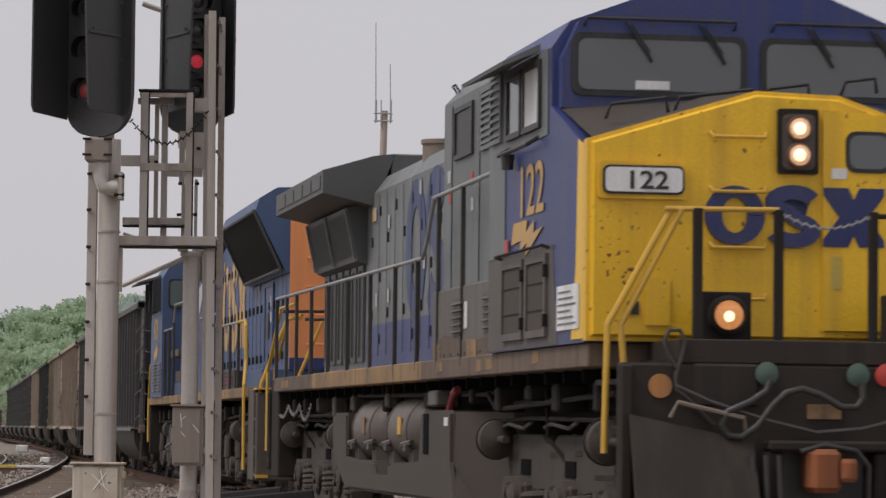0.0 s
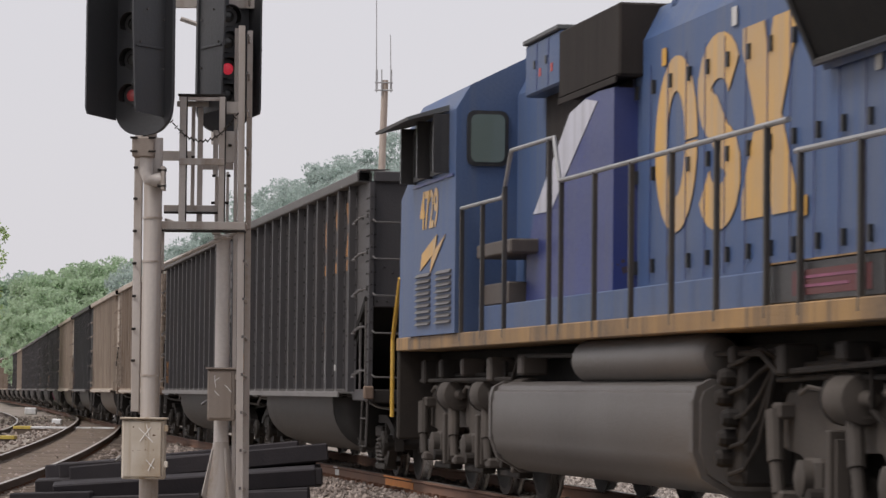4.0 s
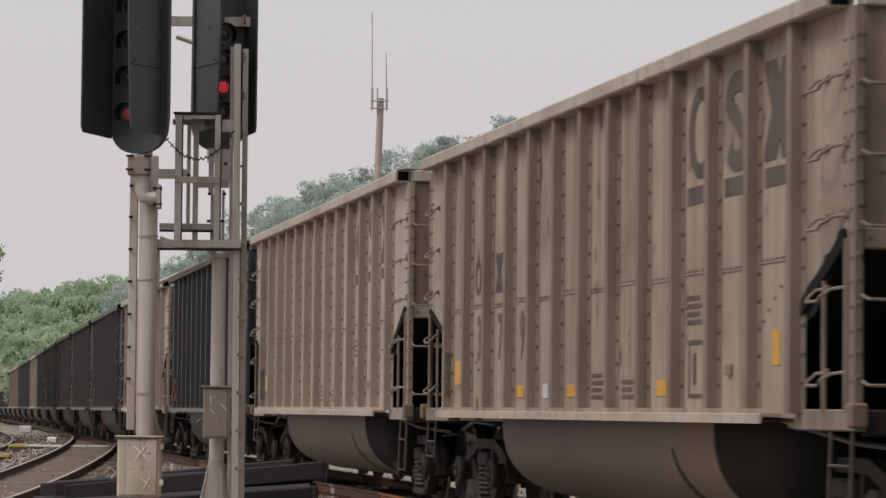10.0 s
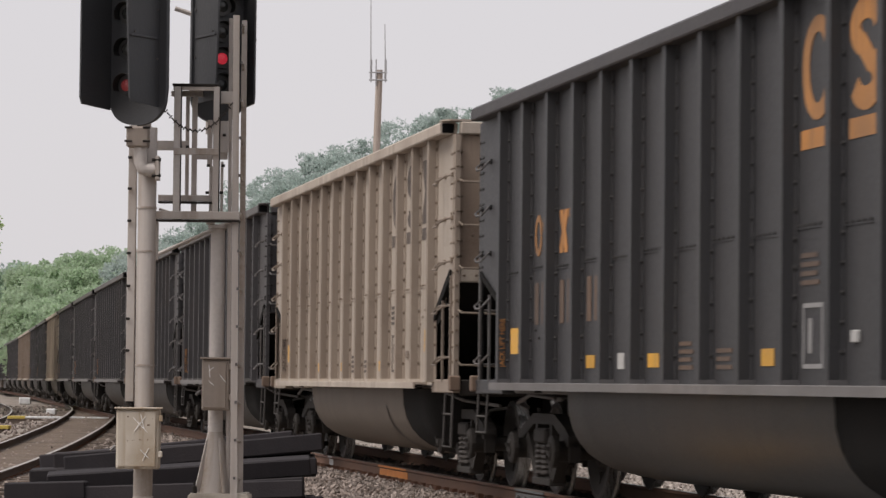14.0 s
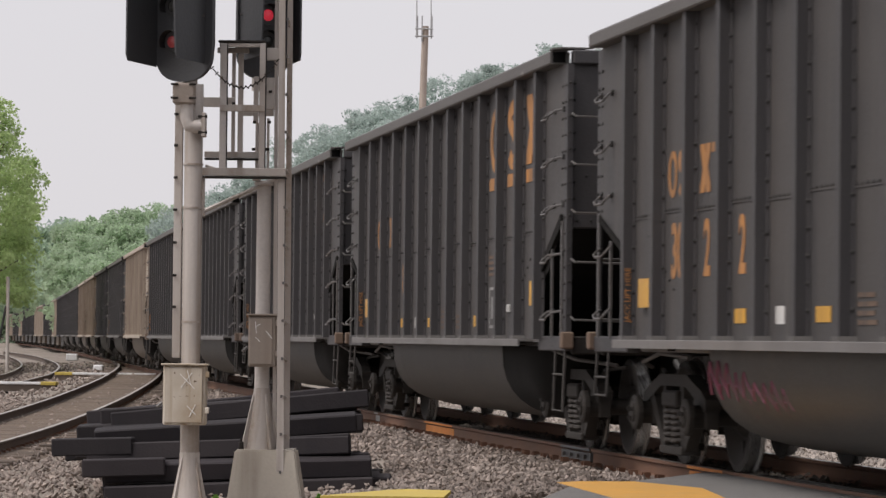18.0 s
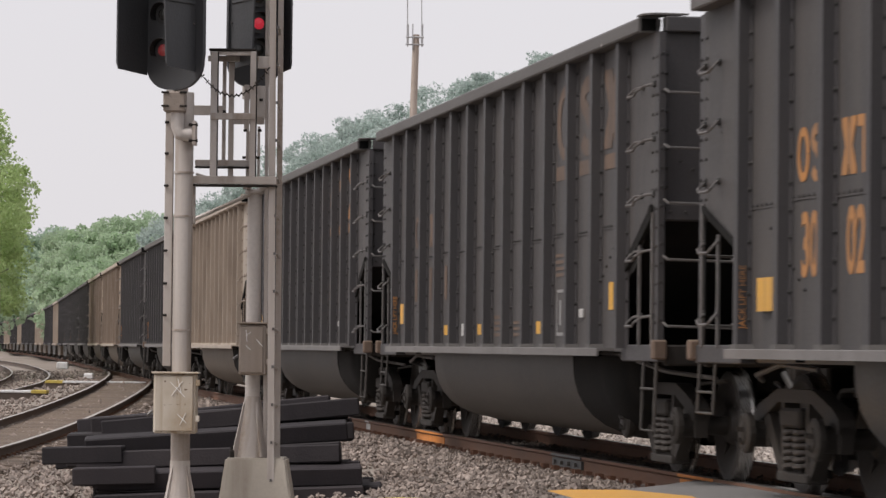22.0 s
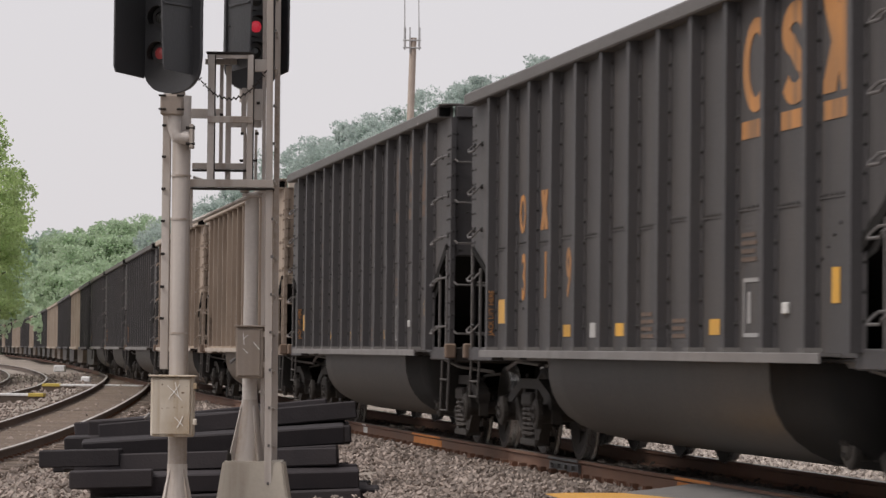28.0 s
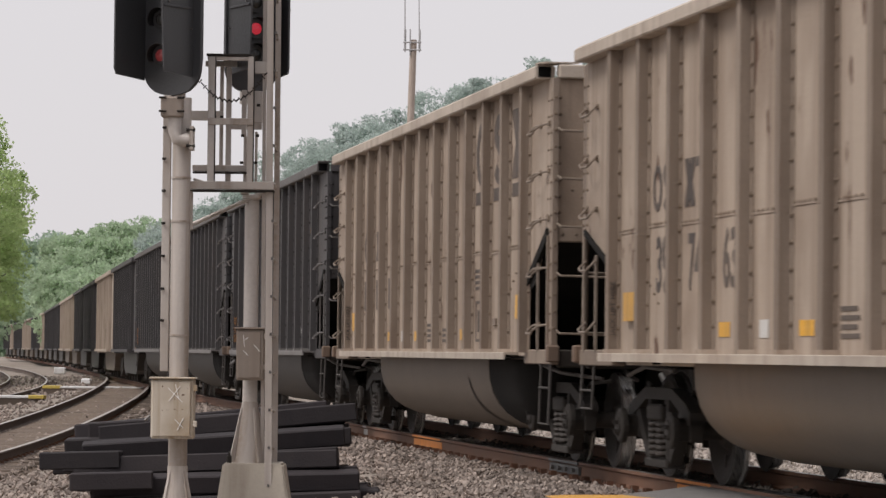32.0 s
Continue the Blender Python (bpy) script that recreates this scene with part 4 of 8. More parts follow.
# a chain hanging across the cage
chain = thing("chain", "thin dark chain hanging between the signal heads", "chain")
bm = B()
a, b = Vector((-1.997, 26.7, 3.355)), Vector((-1.431, 26.72, 3.396))
for k in range(30):
    s = k / 29
    p = a.lerp(b, s) - Vector((0, 0, 0.21 * 4 * s * (1 - s)))
    d = 0.013
    tube(bm, [p + Vector((-d, 0, -d if k % 2 else d)), p + Vector((d, 0, d if k % 2 else -d))], 0.006, 5)
tagged(part("links", bm, UNDER, chain), kind="stuff")


def signal_head(owner, x, y, z0, turn, lit_at, lit, width, near_depth, far_depth, lens_x, lens_z, gap, inset):
    """Backplate with a rounded foot, two long side shields and the lenses, facing -y before it is turned.
    The shield on the side that the head is turned from is the near one."""
    where = pose(x, y, z0, 0, 0, turn)
    h, w = 1.75, width / 2
    near = 1 if turn < 0 else -1
    arc = [(w * math.cos(a), 0.3 - 0.3 * math.sin(a) ** 0.6) for a in np.linspace(0, math.pi, 21)]
    bm = B()
    prism(bm, [(w, h), *arc, (-w, h)], "y", -0.02, 0.02)
    bmesh.ops.bevel(bm, geom=[e for e in bm.edges if abs(e.verts[0].co.y - e.verts[1].co.y) < 0.001], offset=0.008, segments=1, affect="EDGES")
    hd = part("backplate", bm, SIGBLK, owner, "matt black backplate with a rounded foot", where=where)
    bm = B()
    prism(bm, [(0.7 * a, 0.08 + 0.85 * b) for a, b in arc] + [(-0.7 * w, h - 0.1), (0.7 * w, h - 0.1)], "y", 0.02, 0.1)
    part("housing", bm, SIGBLK, hd)
    for s in (-1, 1):
        d = near_depth if s == near else far_depth
        bm = B()
        xs = s * (w - (inset if s == near else 0.012))
        low = 0.165
        prof = [(-0.02, low - 0.02), (-d * 0.88, low), (-d * 0.9, low + 0.02), (-d, low + 0.75), (-d * 1.04, h), (-0.02, h)]
        if s != near:
            prof = [(-0.02, low - 0.03), (-d * 0.94, low - 0.005), (-d, low + 0.05), (-d, h), (-0.02, h)]
        prism(bm, prof, "x", xs - 0.008, xs + 0.008)
        sh = part("side_shield", bm, SIGBLK, hd)
        bm = B()
        box(bm, *sorted((xs, xs + s * 0.022)), -d * 0.93, -0.06, 0.70, 0.72, 0.004)
        part("stiffener", bm, SIGBLK, sh)
        for dd, zz in ((0.12, 0.54), (0.8, 0.74), (0.12, 0.95), (0.6, 1.02)):
            bm = B()
            lathe(bm, [(0.009, 0), (0.009, 0.014 * s), (0.001, 0.016 * s)], "x", (xs + 0.008 * s, -d * dd, zz), 6)
            part("rivet", bm, GRAB, sh)
    for k in range(4):
        z = lens_z + gap * k
        bm = B()
        lathe(bm, [(0.085, -0.05), (0.085, -0.022), (0.05, -0.02)], "y", (lens_x, 0, z), 20)
        part("lens_ring", bm, BLACK, hd)
        bm = B()
        lathe(bm, [(0.05, -0.049), (0.05, -0.055), (0.035, -0.063), (0.001, -0.068)], "y", (lens_x, 0, z), 20)
        part("lens", bm, lit if k == lit_at else DARK_LENS, hd, "glowing red lens" if k == lit_at else "unlit lens", True)
        bm = B()
        hood = [((0.096 + q) * math.cos(a), (0.096 + q) * math.sin(a)) for q, r in ((0, 1), (0.006, -1)) for a in list(np.linspace(-0.5, math.pi + 0.5, 17))[::r]]
        prism(bm, [(lens_x + p, z + q) for p, q in hood], "y", -0.11, -0.02)
        part("visor", bm, BLACK, hd)
    bm = B()
    lathe(bm, [(0.06, -0.25), (0.06, 0.0)], "z", (0, 0.08, 0.16), 12)
    part("neck", bm, ALU, hd)


signal_head(sig, -2.201, 26.62, 3.2, -33, 0, RED_DIM, 0.6, 0.45, 0.42, -0.095, 0.335, 0.3, 0.085)
signal_head(sig2, -1.589, 27.3, 3.281, 28, 1, RED_LENS, 0.5, 0.5, 0.25, 0.02, 0.325, 0.225, 0.03)
bm = B()
box(bm, -2.1, -1.3, 27.3, 27.36, 4.36, 4.44)
tube(bm, [(-1.95, 27.2, 4.25), (-1.62, 27.2, 4.14)], 0.02, 6)
part("tie_bar", bm, ALU, sig2)

# ---------------------------------------------------------------- antenna pole beyond the line
pole = thing("antenna_pole", "weathered wooden utility pole carrying thin whip antennas", "utility pole")
PX, PY = -1.25, 170.0
bm = B()
tube(bm, [(PX - 0.55, PY, -1), (PX - 0.25, PY, 8), (PX, PY, 17.75)], 0.24, 10, 0.18)
part("pole", bm, WOODPOLE, pole, smooth=True)
for dx, z0, z1 in ((-0.45, 17.1, 22.4), (0.32, 17.1, 20.2)):
    bm = B()
    tube(bm, [(PX + dx, PY, z0), (PX + dx - 0.06, PY, z1)], 0.035, 6, 0.022)
    part("whip_antenna", bm, ANTENNA, pole)
    bm = B()
    tube(bm, [(PX + dx, PY, z0 + 0.1), (PX + dx, PY, z0 + 1.2)], 0.06, 6)
    part("antenna_base", bm, ANTENNA, pole)
for z in (17.2, 17.6):
    bm = B()
    tube(bm, [(PX - 0.55, PY - 0.2, z), (PX + 0.42, PY - 0.2, z)], 0.04, 6)
    part("cross_arm", bm, ANTENNA, pole)
bm = B()
tube(bm, [(PX - 0.18, PY - 0.2, 16.9), (PX - 0.18, PY - 0.2, 18.3)], 0.035, 6)
part("short_antenna", bm, ANTENNA, pole)


# ---------------------------------------------------------------- trees
def clumps(rng, centres, radii, per, leaf, flat=0.75):
    """Leaf sprays: small bent quads scattered in clumps. Returns vertices and faces."""
    n = len(centres) * per
    c = np.repeat(centres, per, 0)
    r = np.repeat(radii, per, 0)
    d = rng.normal(0, 1, (n, 3))
    d /= np.linalg.norm(d, axis=1)[:, None]
    p = c + d * (r * rng.uniform(0.35, 1.05, n) ** 0.6)[:, None] * np.array([1, 1, flat])
    a = rng.normal(0, 1, (n, 3))
    a /= np.linalg.norm(a, axis=1)[:, None]
    b = np.cross(a, rng.normal(0, 1, (n, 3)))
    b /= np.linalg.norm(b, axis=1)[:, None]
    s = (leaf * rng.uniform(0.5, 1.4, n))[:, None]
    v = np.stack([p - a * s, p + b * s * 0.6, p + a * s, p - b * s * 0.5], 1).reshape(-1, 3)
    f = np.arange(n * 4).reshape(-1, 4)
    return v, f


def crown_shape(rng, height, spread, count):
    """Clump centres in an uneven crown above the origin, and the limb ends that carry them."""
    t = rng.uniform(0, 1, count)
    z = height * (0.28 + 0.7 * t)
    env = spread * np.sqrt(np.clip(1 - ((t - 0.38) / 0.66) ** 2, 0.03, 1))
    a = rng.uniform(0, 6.283, count)
    lobes = 1 + 0.28 * np.sin(3 * a + rng.uniform(0, 6)) + 0.2 * np.sin(5 * a + 9 * t)
    q = env * lobes * rng.uniform(0.35, 1, count) ** 0.5
    return np.stack([q * np.cos(a), q * np.sin(a), z], 1)


def leaf_object(name, v, f, material, parent):
    me = bpy.data.meshes.new(name)
    me.from_pydata(v.tolist(), [], f.tolist())
    me.materials.append(material)
    ob = new(name, me)
    ob.parent = parent
    return ob


def tree(x, y, z, height, spread, seed, count, per, leaf, material, label):
    rng = np.random.default_rng(seed)
    e = thing("tree", label, "tree", "trees beside the line", where=pose(x, y, z))
    c = crown_shape(rng, height, spread, count)
    bm = B()
    tube(bm, [(0, 0, -0.5), (0.1, 0, height * 0.2), (-0.1, 0.1, height * 0.45), (0.1, 0, height * 0.8)], height * 0.024, 9, height * 0.006)
    for q in c[:: max(1, count // 14)]:
        z0 = max(height * 0.18, q[2] * 0.6)
        tube(bm, [(0, 0, z0), (q[0] * 0.5, q[1] * 0.5, (z0 + q[2]) / 2 + 0.2), tuple(q)], height * 0.009, 6, height * 0.002)
    part("trunk", bm, BARK, e)
    v, f = clumps(rng, c, rng.uniform(0.10, 0.19, count) * spread * 1.25, per, leaf)
    leaf_object("crown", v, f, material, e)
    return e


tree(-19.6, 128, -0.6, 11.4, 3.5, 21, 250, 150, 0.085, LEAF_NEAR, "tall roadside tree in fresh green spring leaf")
tree(-23.4, 138, -0.6, 10.5, 4.4, 22, 110, 120, 0.14, LEAF_NEAR, "leafy green tree at the edge of the yard")
tree(-24.6, 152, -0.6, 8.0, 3.8, 23, 90, 110, 0.14, LEAF_MID, "low spreading green tree at the edge of the yard")


def woods(name, label, spots, material, seed, count, per, leaf):
    """A far wood as one mass of many crowns with uneven outline."""
    rng = np.random.default_rng(seed)
    vs, fs, n = [], [], 0
    for x, y, z, h, s in spots:
        c = crown_shape(rng, h, s, count) * np.array([1, 1, 1.0])
        c[:, 2] = np.maximum(c[:, 2], 0.1 * h)
        v, f = clumps(rng, c, rng.uniform(0.14, 0.42, count) * s, per, leaf)
        vs.append(v + np.array([x, y, z]))
        fs.append(f + n)
        n += len(v)
    me = bpy.data.meshes.new(name)
    me.from_pydata(np.concatenate(vs).tolist(), [], np.concatenate(fs).tolist())
    me.materials.append(material)
    return tagged(new(name, me), label, "woods", kind="stuff")


# skyline of the wooded hill: bearing (x over distance) and how high it stands (height over distance)
BEAR = (-0.138, -0.127, -0.115, -0.105, -0.091, -0.0755, -0.064, -0.05, -0.04, -0.0325, -0.024, -0.0165, -0.008, -0.0025, 0.0115, 0.02, 0.035, 0.06, 0.12)
ELEV = (0.033, 0.0345, 0.036, 0.039, 0.0415, 0.043, 0.05, 0.0615, 0.066, 0.069, 0.0755, 0.0785, 0.0765, 0.081, 0.0865, 0.086, 0.0955, 0.084, 0.08)


def skyline(b):
    return np.interp(b, BEAR, ELEV)


def plant(b0, b1, db, near, far, rows, size, low, seed):
    """Places for trees between two bearings; the back row reaches the skyline, the front ones stand lower."""
    rng = np.random.default_rng(seed)
    out = []
    for b in np.arange(b0, b1, db):
        for k in range(rows):
            y = near + (far - near) * (k + rng.uniform(0.2, 0.8)) / rows
            bb = b + rng.uniform(-0.5, 0.5) * db
            top = 1.07 + y * float(skyline(bb)) * (low + (1 - low) * k / max(1, rows - 1)) + rng.uniform(-0.9, 0.25) * size
            h = size * rng.uniform(5.5, 8.5)
            out.append((bb * y, y, top - h, h, size * rng.uniform(1.9, 3.2)))
    return out


# no air haze is built; the paled leaf colours carry it
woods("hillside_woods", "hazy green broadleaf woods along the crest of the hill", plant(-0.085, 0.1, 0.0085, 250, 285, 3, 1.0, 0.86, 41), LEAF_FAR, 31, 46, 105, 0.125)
woods("trackside_woods", "bright green young trees on the bank beside the line", plant(-0.118, -0.08, 0.0055, 235, 300, 4, 0.9, 0.6, 42), LEAF_MID, 32, 44, 100, 0.15)
woods("bend_woods", "green trees where the line bends out of sight", plant(-0.15, -0.114, 0.006, 430, 500, 4, 1.6, 0.55, 43), LEAF_DEEP, 34, 40, 60, 0.34)
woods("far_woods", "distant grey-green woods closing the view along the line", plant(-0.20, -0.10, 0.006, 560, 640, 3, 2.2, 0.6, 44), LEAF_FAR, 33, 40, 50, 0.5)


# the hill itself, under the trees
def hill_z(x, y):
    b = x / np.maximum(y, 1)
    rise = 1.07 + 285 * skyline(np.clip(b, -0.13, 0.12)) - 7.5
    right = np.clip((x - np.interp(y, _y, _x) - 12) / 14, 0, 1)
    return -2.0 + right * np.clip((y - 205) / 75, 0, 1) * (rise + 2) + right * np.clip((y - 290) / 300, 0, 1) * 6


hx = np.concatenate([np.linspace(-400, -70, 8), np.linspace(-60, 60, 61), np.linspace(75, 500, 8)])
# the slope takes the same haze-paled leaf colour
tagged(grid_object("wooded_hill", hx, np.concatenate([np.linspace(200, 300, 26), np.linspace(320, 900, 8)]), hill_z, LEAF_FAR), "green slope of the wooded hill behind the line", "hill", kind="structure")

# pale post with a dark stay beside the yard
post = thing("trackside_post", "thin pale metal post with a dark stay beside the yard", "post")
gz = float(ground_z(np.array([-17.12]), np.array([125.0]))[0])
bm = B()
tube(bm, [(-17.12, 125, gz - 0.05), (-17.14, 125, 3.35)], 0.07, 8)
part("shaft", bm, ALU, post)
bm = B()
tube(bm, [(-17.7, 125, gz - 0.05), (-17.2, 125, 2.2)], 0.05, 6)
part("stay", bm, BLACK, post)

# weeds by the mast foot
rng1 = np.random.default_rng(9)
for x, y, h in ((-1.92, 26.9, 0.2), (-2.35, 27.3, 0.1), (-0.9, 27.6, 0.11), (-1.1, 28.2, 0.09)):
    z = float(ground_z(np.array([x]), np.array([y]))[0])
    v, f = clumps(rng1, np.array([(0, 0, h * k) for k in np.linspace(0.15, 1, 6)]), np.linspace(0.05, 0.02, 6) * (h / 0.2 + 0.3), 22, 0.02)
    e = thing("weed", "small bright green weed growing in the ballast", "weed", "weeds in the ballast", where=pose(x, y, z))
    leaf_object("leaves", v, f, WEED, e)
    bm = B()
    tube(bm, [(0, 0, -0.03), (0.005, 0, h)], 0.004, 5)
    part("stem", bm, WEED, e)


# ---------------------------------------------------------------- coal cars
POST_X = [-6.05 + 1.03 * k for k in range(13)]


def truck(car, x):
    """A three-piece truck with two turning wheelsets. Origin over the rails at its middle."""
    bm = B()
    box(bm, -0.22, 0.22, -1.0, 1.0, 0.42, 0.66, 0.03)
    lathe(bm, [(0.2, 0.66), (0.2, 0.74)], "z", (0, 0, 0), 16)
    tr = part("truck", bm, UNDER, car, "cast steel truck with coil springs and rusty wheels", where=pose(x, 0, 0))
    for s in (-1, 1):
        bm = B()
        y0, y1 = s * 1.0, s * 1.13
        lo_y, hi_y = min(y0, y1), max(y0, y1)
        prism(bm, [(-1.08, 0.5), (-1.08, 0.6), (-0.95, 0.67), (-0.45, 0.8), (0.45, 0.8), (0.95, 0.67), (1.08, 0.6), (1.08, 0.5), (0.97, 0.5), (0.88, 0.56), (0.42, 0.7), (-0.42, 0.7), (-0.88, 0.56), (-0.97, 0.5)], "y", lo_y, hi_y)
        for q in (-1, 1):
            prism(bm, [(q * 0.84, 0.58), (q * 0.7, 0.62), (q * 0.3, 0.22), (q * 0.36, 0.13)][::q], "y", lo_y + 0.01, hi_y - 0.01)
            box(bm, *sorted((q * 0.27, q * 0.35)), lo_y + 0.005, hi_y - 0.005, 0.19, 0.72)
            box(bm, *sorted((q * 0.70, q * 0.77)), lo_y + 0.015, hi_y - 0.015, 0.36, 0.6)
            box(bm, *sorted((q * 1.01, q * 1.08)), lo_y + 0.015, hi_y - 0.015, 0.36, 0.55)
        box(bm, -0.38, 0.38, lo_y - 0.02, hi_y + 0.02, 0.12, 0.19, 0.01)
        part("side_frame", bm, TRUCK, tr)
        bm = B()
        box(bm, -0.25, 0.25, *sorted((s * 0.9, s * 1.17)), 0.52, 0.66, 0.02)
        part("bolster_end", bm, TRUCK, tr)
        if s < 0:
            for k in range(2):
                bm = B()
                cx = -0.125 + 0.25 * k
                tube(bm, [(cx + 0.092 * math.cos(a), s * 1.08 + 0.08 * math.sin(a), 0.2 + a * 0.0079) for a in np.linspace(0, 2 * math.pi * 6.5, 60)], 0.02, 6)
                part("coil_spring", bm, SPRING, tr)
        for k in (-1, 1):
            bm = B()
            lathe(bm, [(0.1, s * 1.0), (0.1, s * 1.2), (0.155, s * 1.205), (0.155, s * 1.25), (0.13, s * 1.265), (0.09, s * 1.265), (0.085, s * 1.28), (0.02, s * 1.285)], "y", (k * 0.89, 0, 0.457), 18)
            cap = part("bearing_cap", bm, TRUCK, tr)
            if s < 0:
                bm = B()
                for a in (0.5, 2.6, 4.7):
                    box(bm, k * 0.89 + 0.055 * math.cos(a) - 0.018, k * 0.89 + 0.055 * math.cos(a) + 0.018, -1.3, -1.28, 0.439 + 0.055 * math.sin(a), 0.475 + 0.055 * math.sin(a))
                part("cap_screws", bm, UNDER, cap)
        bm = B()
        box(bm, -0.3, 0.3, s * 0.98 - 0.06, s * 0.98 + 0.06, 0.16, 0.22, 0.01)
        part("spring_plank", bm, UNDER, tr)
    for k in (-1, 1):
        bm = B()
        for s in (-1, 1):
            lathe(bm, [(0.09, s * 0.6), (0.1, s * 0.69), (0.36, s * 0.70), (0.385, s * 0.685), (0.475, s * 0.682), (0.485, s * 0.70), (0.457, s * 0.715), (0.452, s * 0.8), (0.40, s * 0.81), (0.37, s * 0.79), (0.17, s * 0.735), (0.13, s * 0.8), (0.09, s * 0.81)], "y", (0, 0, 0), 28)
        tube(bm, [(0, -1.15, 0), (0, 1.15, 0)], 0.08, 12)
        for a in range(4):
            box(bm, -0.02, 0.02, -0.775, -0.74, 0.2, 0.33)
            bmesh.ops.rotate(bm, verts=bm.verts, cent=(0, 0, 0), matrix=Matrix.Rotation(math.pi / 2, 3, "Y"))
        ws = part("wheelset", bm, WHEEL, tr, "spoked-look rolling steel wheelset", True, where=pose(k * 0.89, 0, 0.457))
        ws.data.materials.append(STEEL)
        for p in ws.data.polygons:
            c = p.center
            rr = math.hypot(c.x, c.z)
            if rr > 0.447:
                p.material_index = 1
        bm = B()
        box(bm, k * 0.38 - 0.05, k * 0.38 + 0.05, -0.9, 0.9, 0.34, 0.42, 0.01)
        part("brake_beam", bm, UNDER, tr)
        bm = B()
        prism(bm, [(k * 0.4, 0.3), (k * 0.46, 0.36), (k * 0.42, 0.6), (k * 0.36, 0.55)], "y", -0.84, -0.72)
        part("brake_shoe", bm, UNDER, tr)
        bm = B()
        tube(bm, [(k * 0.52, -0.95, 0.3), (k * 0.6, -1.02, 0.66), (k * 0.75, -1.0, 0.8), (k * 1.25, -0.9, 0.83)], 0.018, 6)
        box(bm, k * 0.58 - 0.05, k * 0.58 + 0.05, -1.06, -0.96, 0.6, 0.72, 0.01)
        part("brake_lever", bm, TRUCK, tr)
    return tr


def gondola(paint, sheet, chord, post_paint, tub_paint, grab_paint, letters, mark, rivet, label, near=True):
    """A riveted bathtub coal gondola, origin on the railhead under its middle, +x ahead, camera side -y."""
    car = thing("coal_gondola", label, "freight car", "coal cars of the train", where=pose(0, 0, -200))
    mk = mark
    dark = letters in (ORANGE_P, FADED)
    # side sheets in two courses
    for s in (-1, 1):
        bm = B()
        y0, y1 = sorted((s * 1.49, s * 1.505))
        prism(bm, [(-6.25, 1.06), (6.25, 1.06), (6.25, 1.70), (6.6, 1.76), (7.05, 2.08), (7.3, 2.2), (7.3, 3.676), (-7.3, 3.676), (-7.3, 2.17), (-6.25, 1.83)], "y", y0, y1)
        part("side_sheet", bm, sheet, car)
        bm = B()
        for k in range(12):
            z = 2.10 + 0.02 * (k % 2)
            box(bm, POST_X[k] + 0.08, POST_X[k + 1] - 0.08, *sorted((s * 1.505, s * 1.512)), z, z + 0.03)
        part("seam_strip", bm, sheet, car)
        bm = B()
        prism(bm, [(s * 1.46, 3.676), (s * 1.63, 3.676), (s * 1.64, 3.69), (s * 1.64, 3.785), (s * 1.61, 3.81), (s * 1.48, 3.81), (s * 1.45, 3.78)], "x", -7.25, 7.25)
        part("top_chord", bm, chord, car)
        bm = B()
        prism(bm, [(s * 1.4, 1.09), (s * 1.655, 1.09), (s * 1.66, 1.085), (s * 1.66, 1.02), (s * 1.645, 1.02), (s * 1.64, 1.07), (s * 1.43, 1.06), (s * 1.4, 0.99)], "x", -6.15, 5.85)
        part("side_sill", bm, SILLDUST if dark else chord, car, "pale dust-covered sill flange")
    # side posts, hat section
    bm = B()
    prism(bm, [(-0.10, -1.505), (-0.10, -1.515), (-0.062, -1.525), (-0.055, -1.605), (0.055, -1.605), (0.062, -1.525), (0.10, -1.515), (0.10, -1.505)], "z", 1.09, 3.68)
    post = part("side_post", bm, post_paint, car, where=pose(POST_X[0], 0, 0))
    for x in POST_X[1:]:
        again(post, pose(x, 0, 0))
    if near:
        bm = B()
        for z in np.arange(1.3, 3.6, 0.19):
            lathe(bm, [(0.02, 0), (0.017, -0.016), (0.002, -0.018)], "y", (0.08, -1.515, z), 6)
        riv = tagged(part("rivet_row", bm, rivet, car, where=pose(POST_X[0], 0, 0)), kind="stuff")
        for x in POST_X[1:]:
            tagged(again(riv, pose(x, 0, 0)), kind="stuff")
        bm = B()
        for k in range(12):
            for j in range(7):
                x = POST_X[k] + 0.15 + j * 0.12
                lathe(bm, [(0.013, 0), (0.012, -0.01), (0.002, -0.012)], "y", (x, -1.515, 2.125 + 0.02 * (k % 2)), 5)
        tagged(part("seam_rivets", bm, rivet, car), kind="stuff")
    bm = B()
    for s in (-1, 1):
        for x in POST_X:
            if s > 0:
                box(bm, x - 0.055, x + 0.055, 1.505, 1.6, 1.09, 3.68)
    tagged(part("far_side_posts", bm, paint, car), kind="stuff")
    # post feet
    bm = B()
    prism(bm, [(-0.1, -1.505), (-0.085, -1.615), (0.075, -1.615), (0.16, -1.505)], "z", 1.09, 1.125)
    foot = part("post_foot", bm, chord if dark else paint, car, where=pose(POST_X[0], 0, 0))
    for x in POST_X[1:-1]:
        again(foot, pose(x, 0, 0))
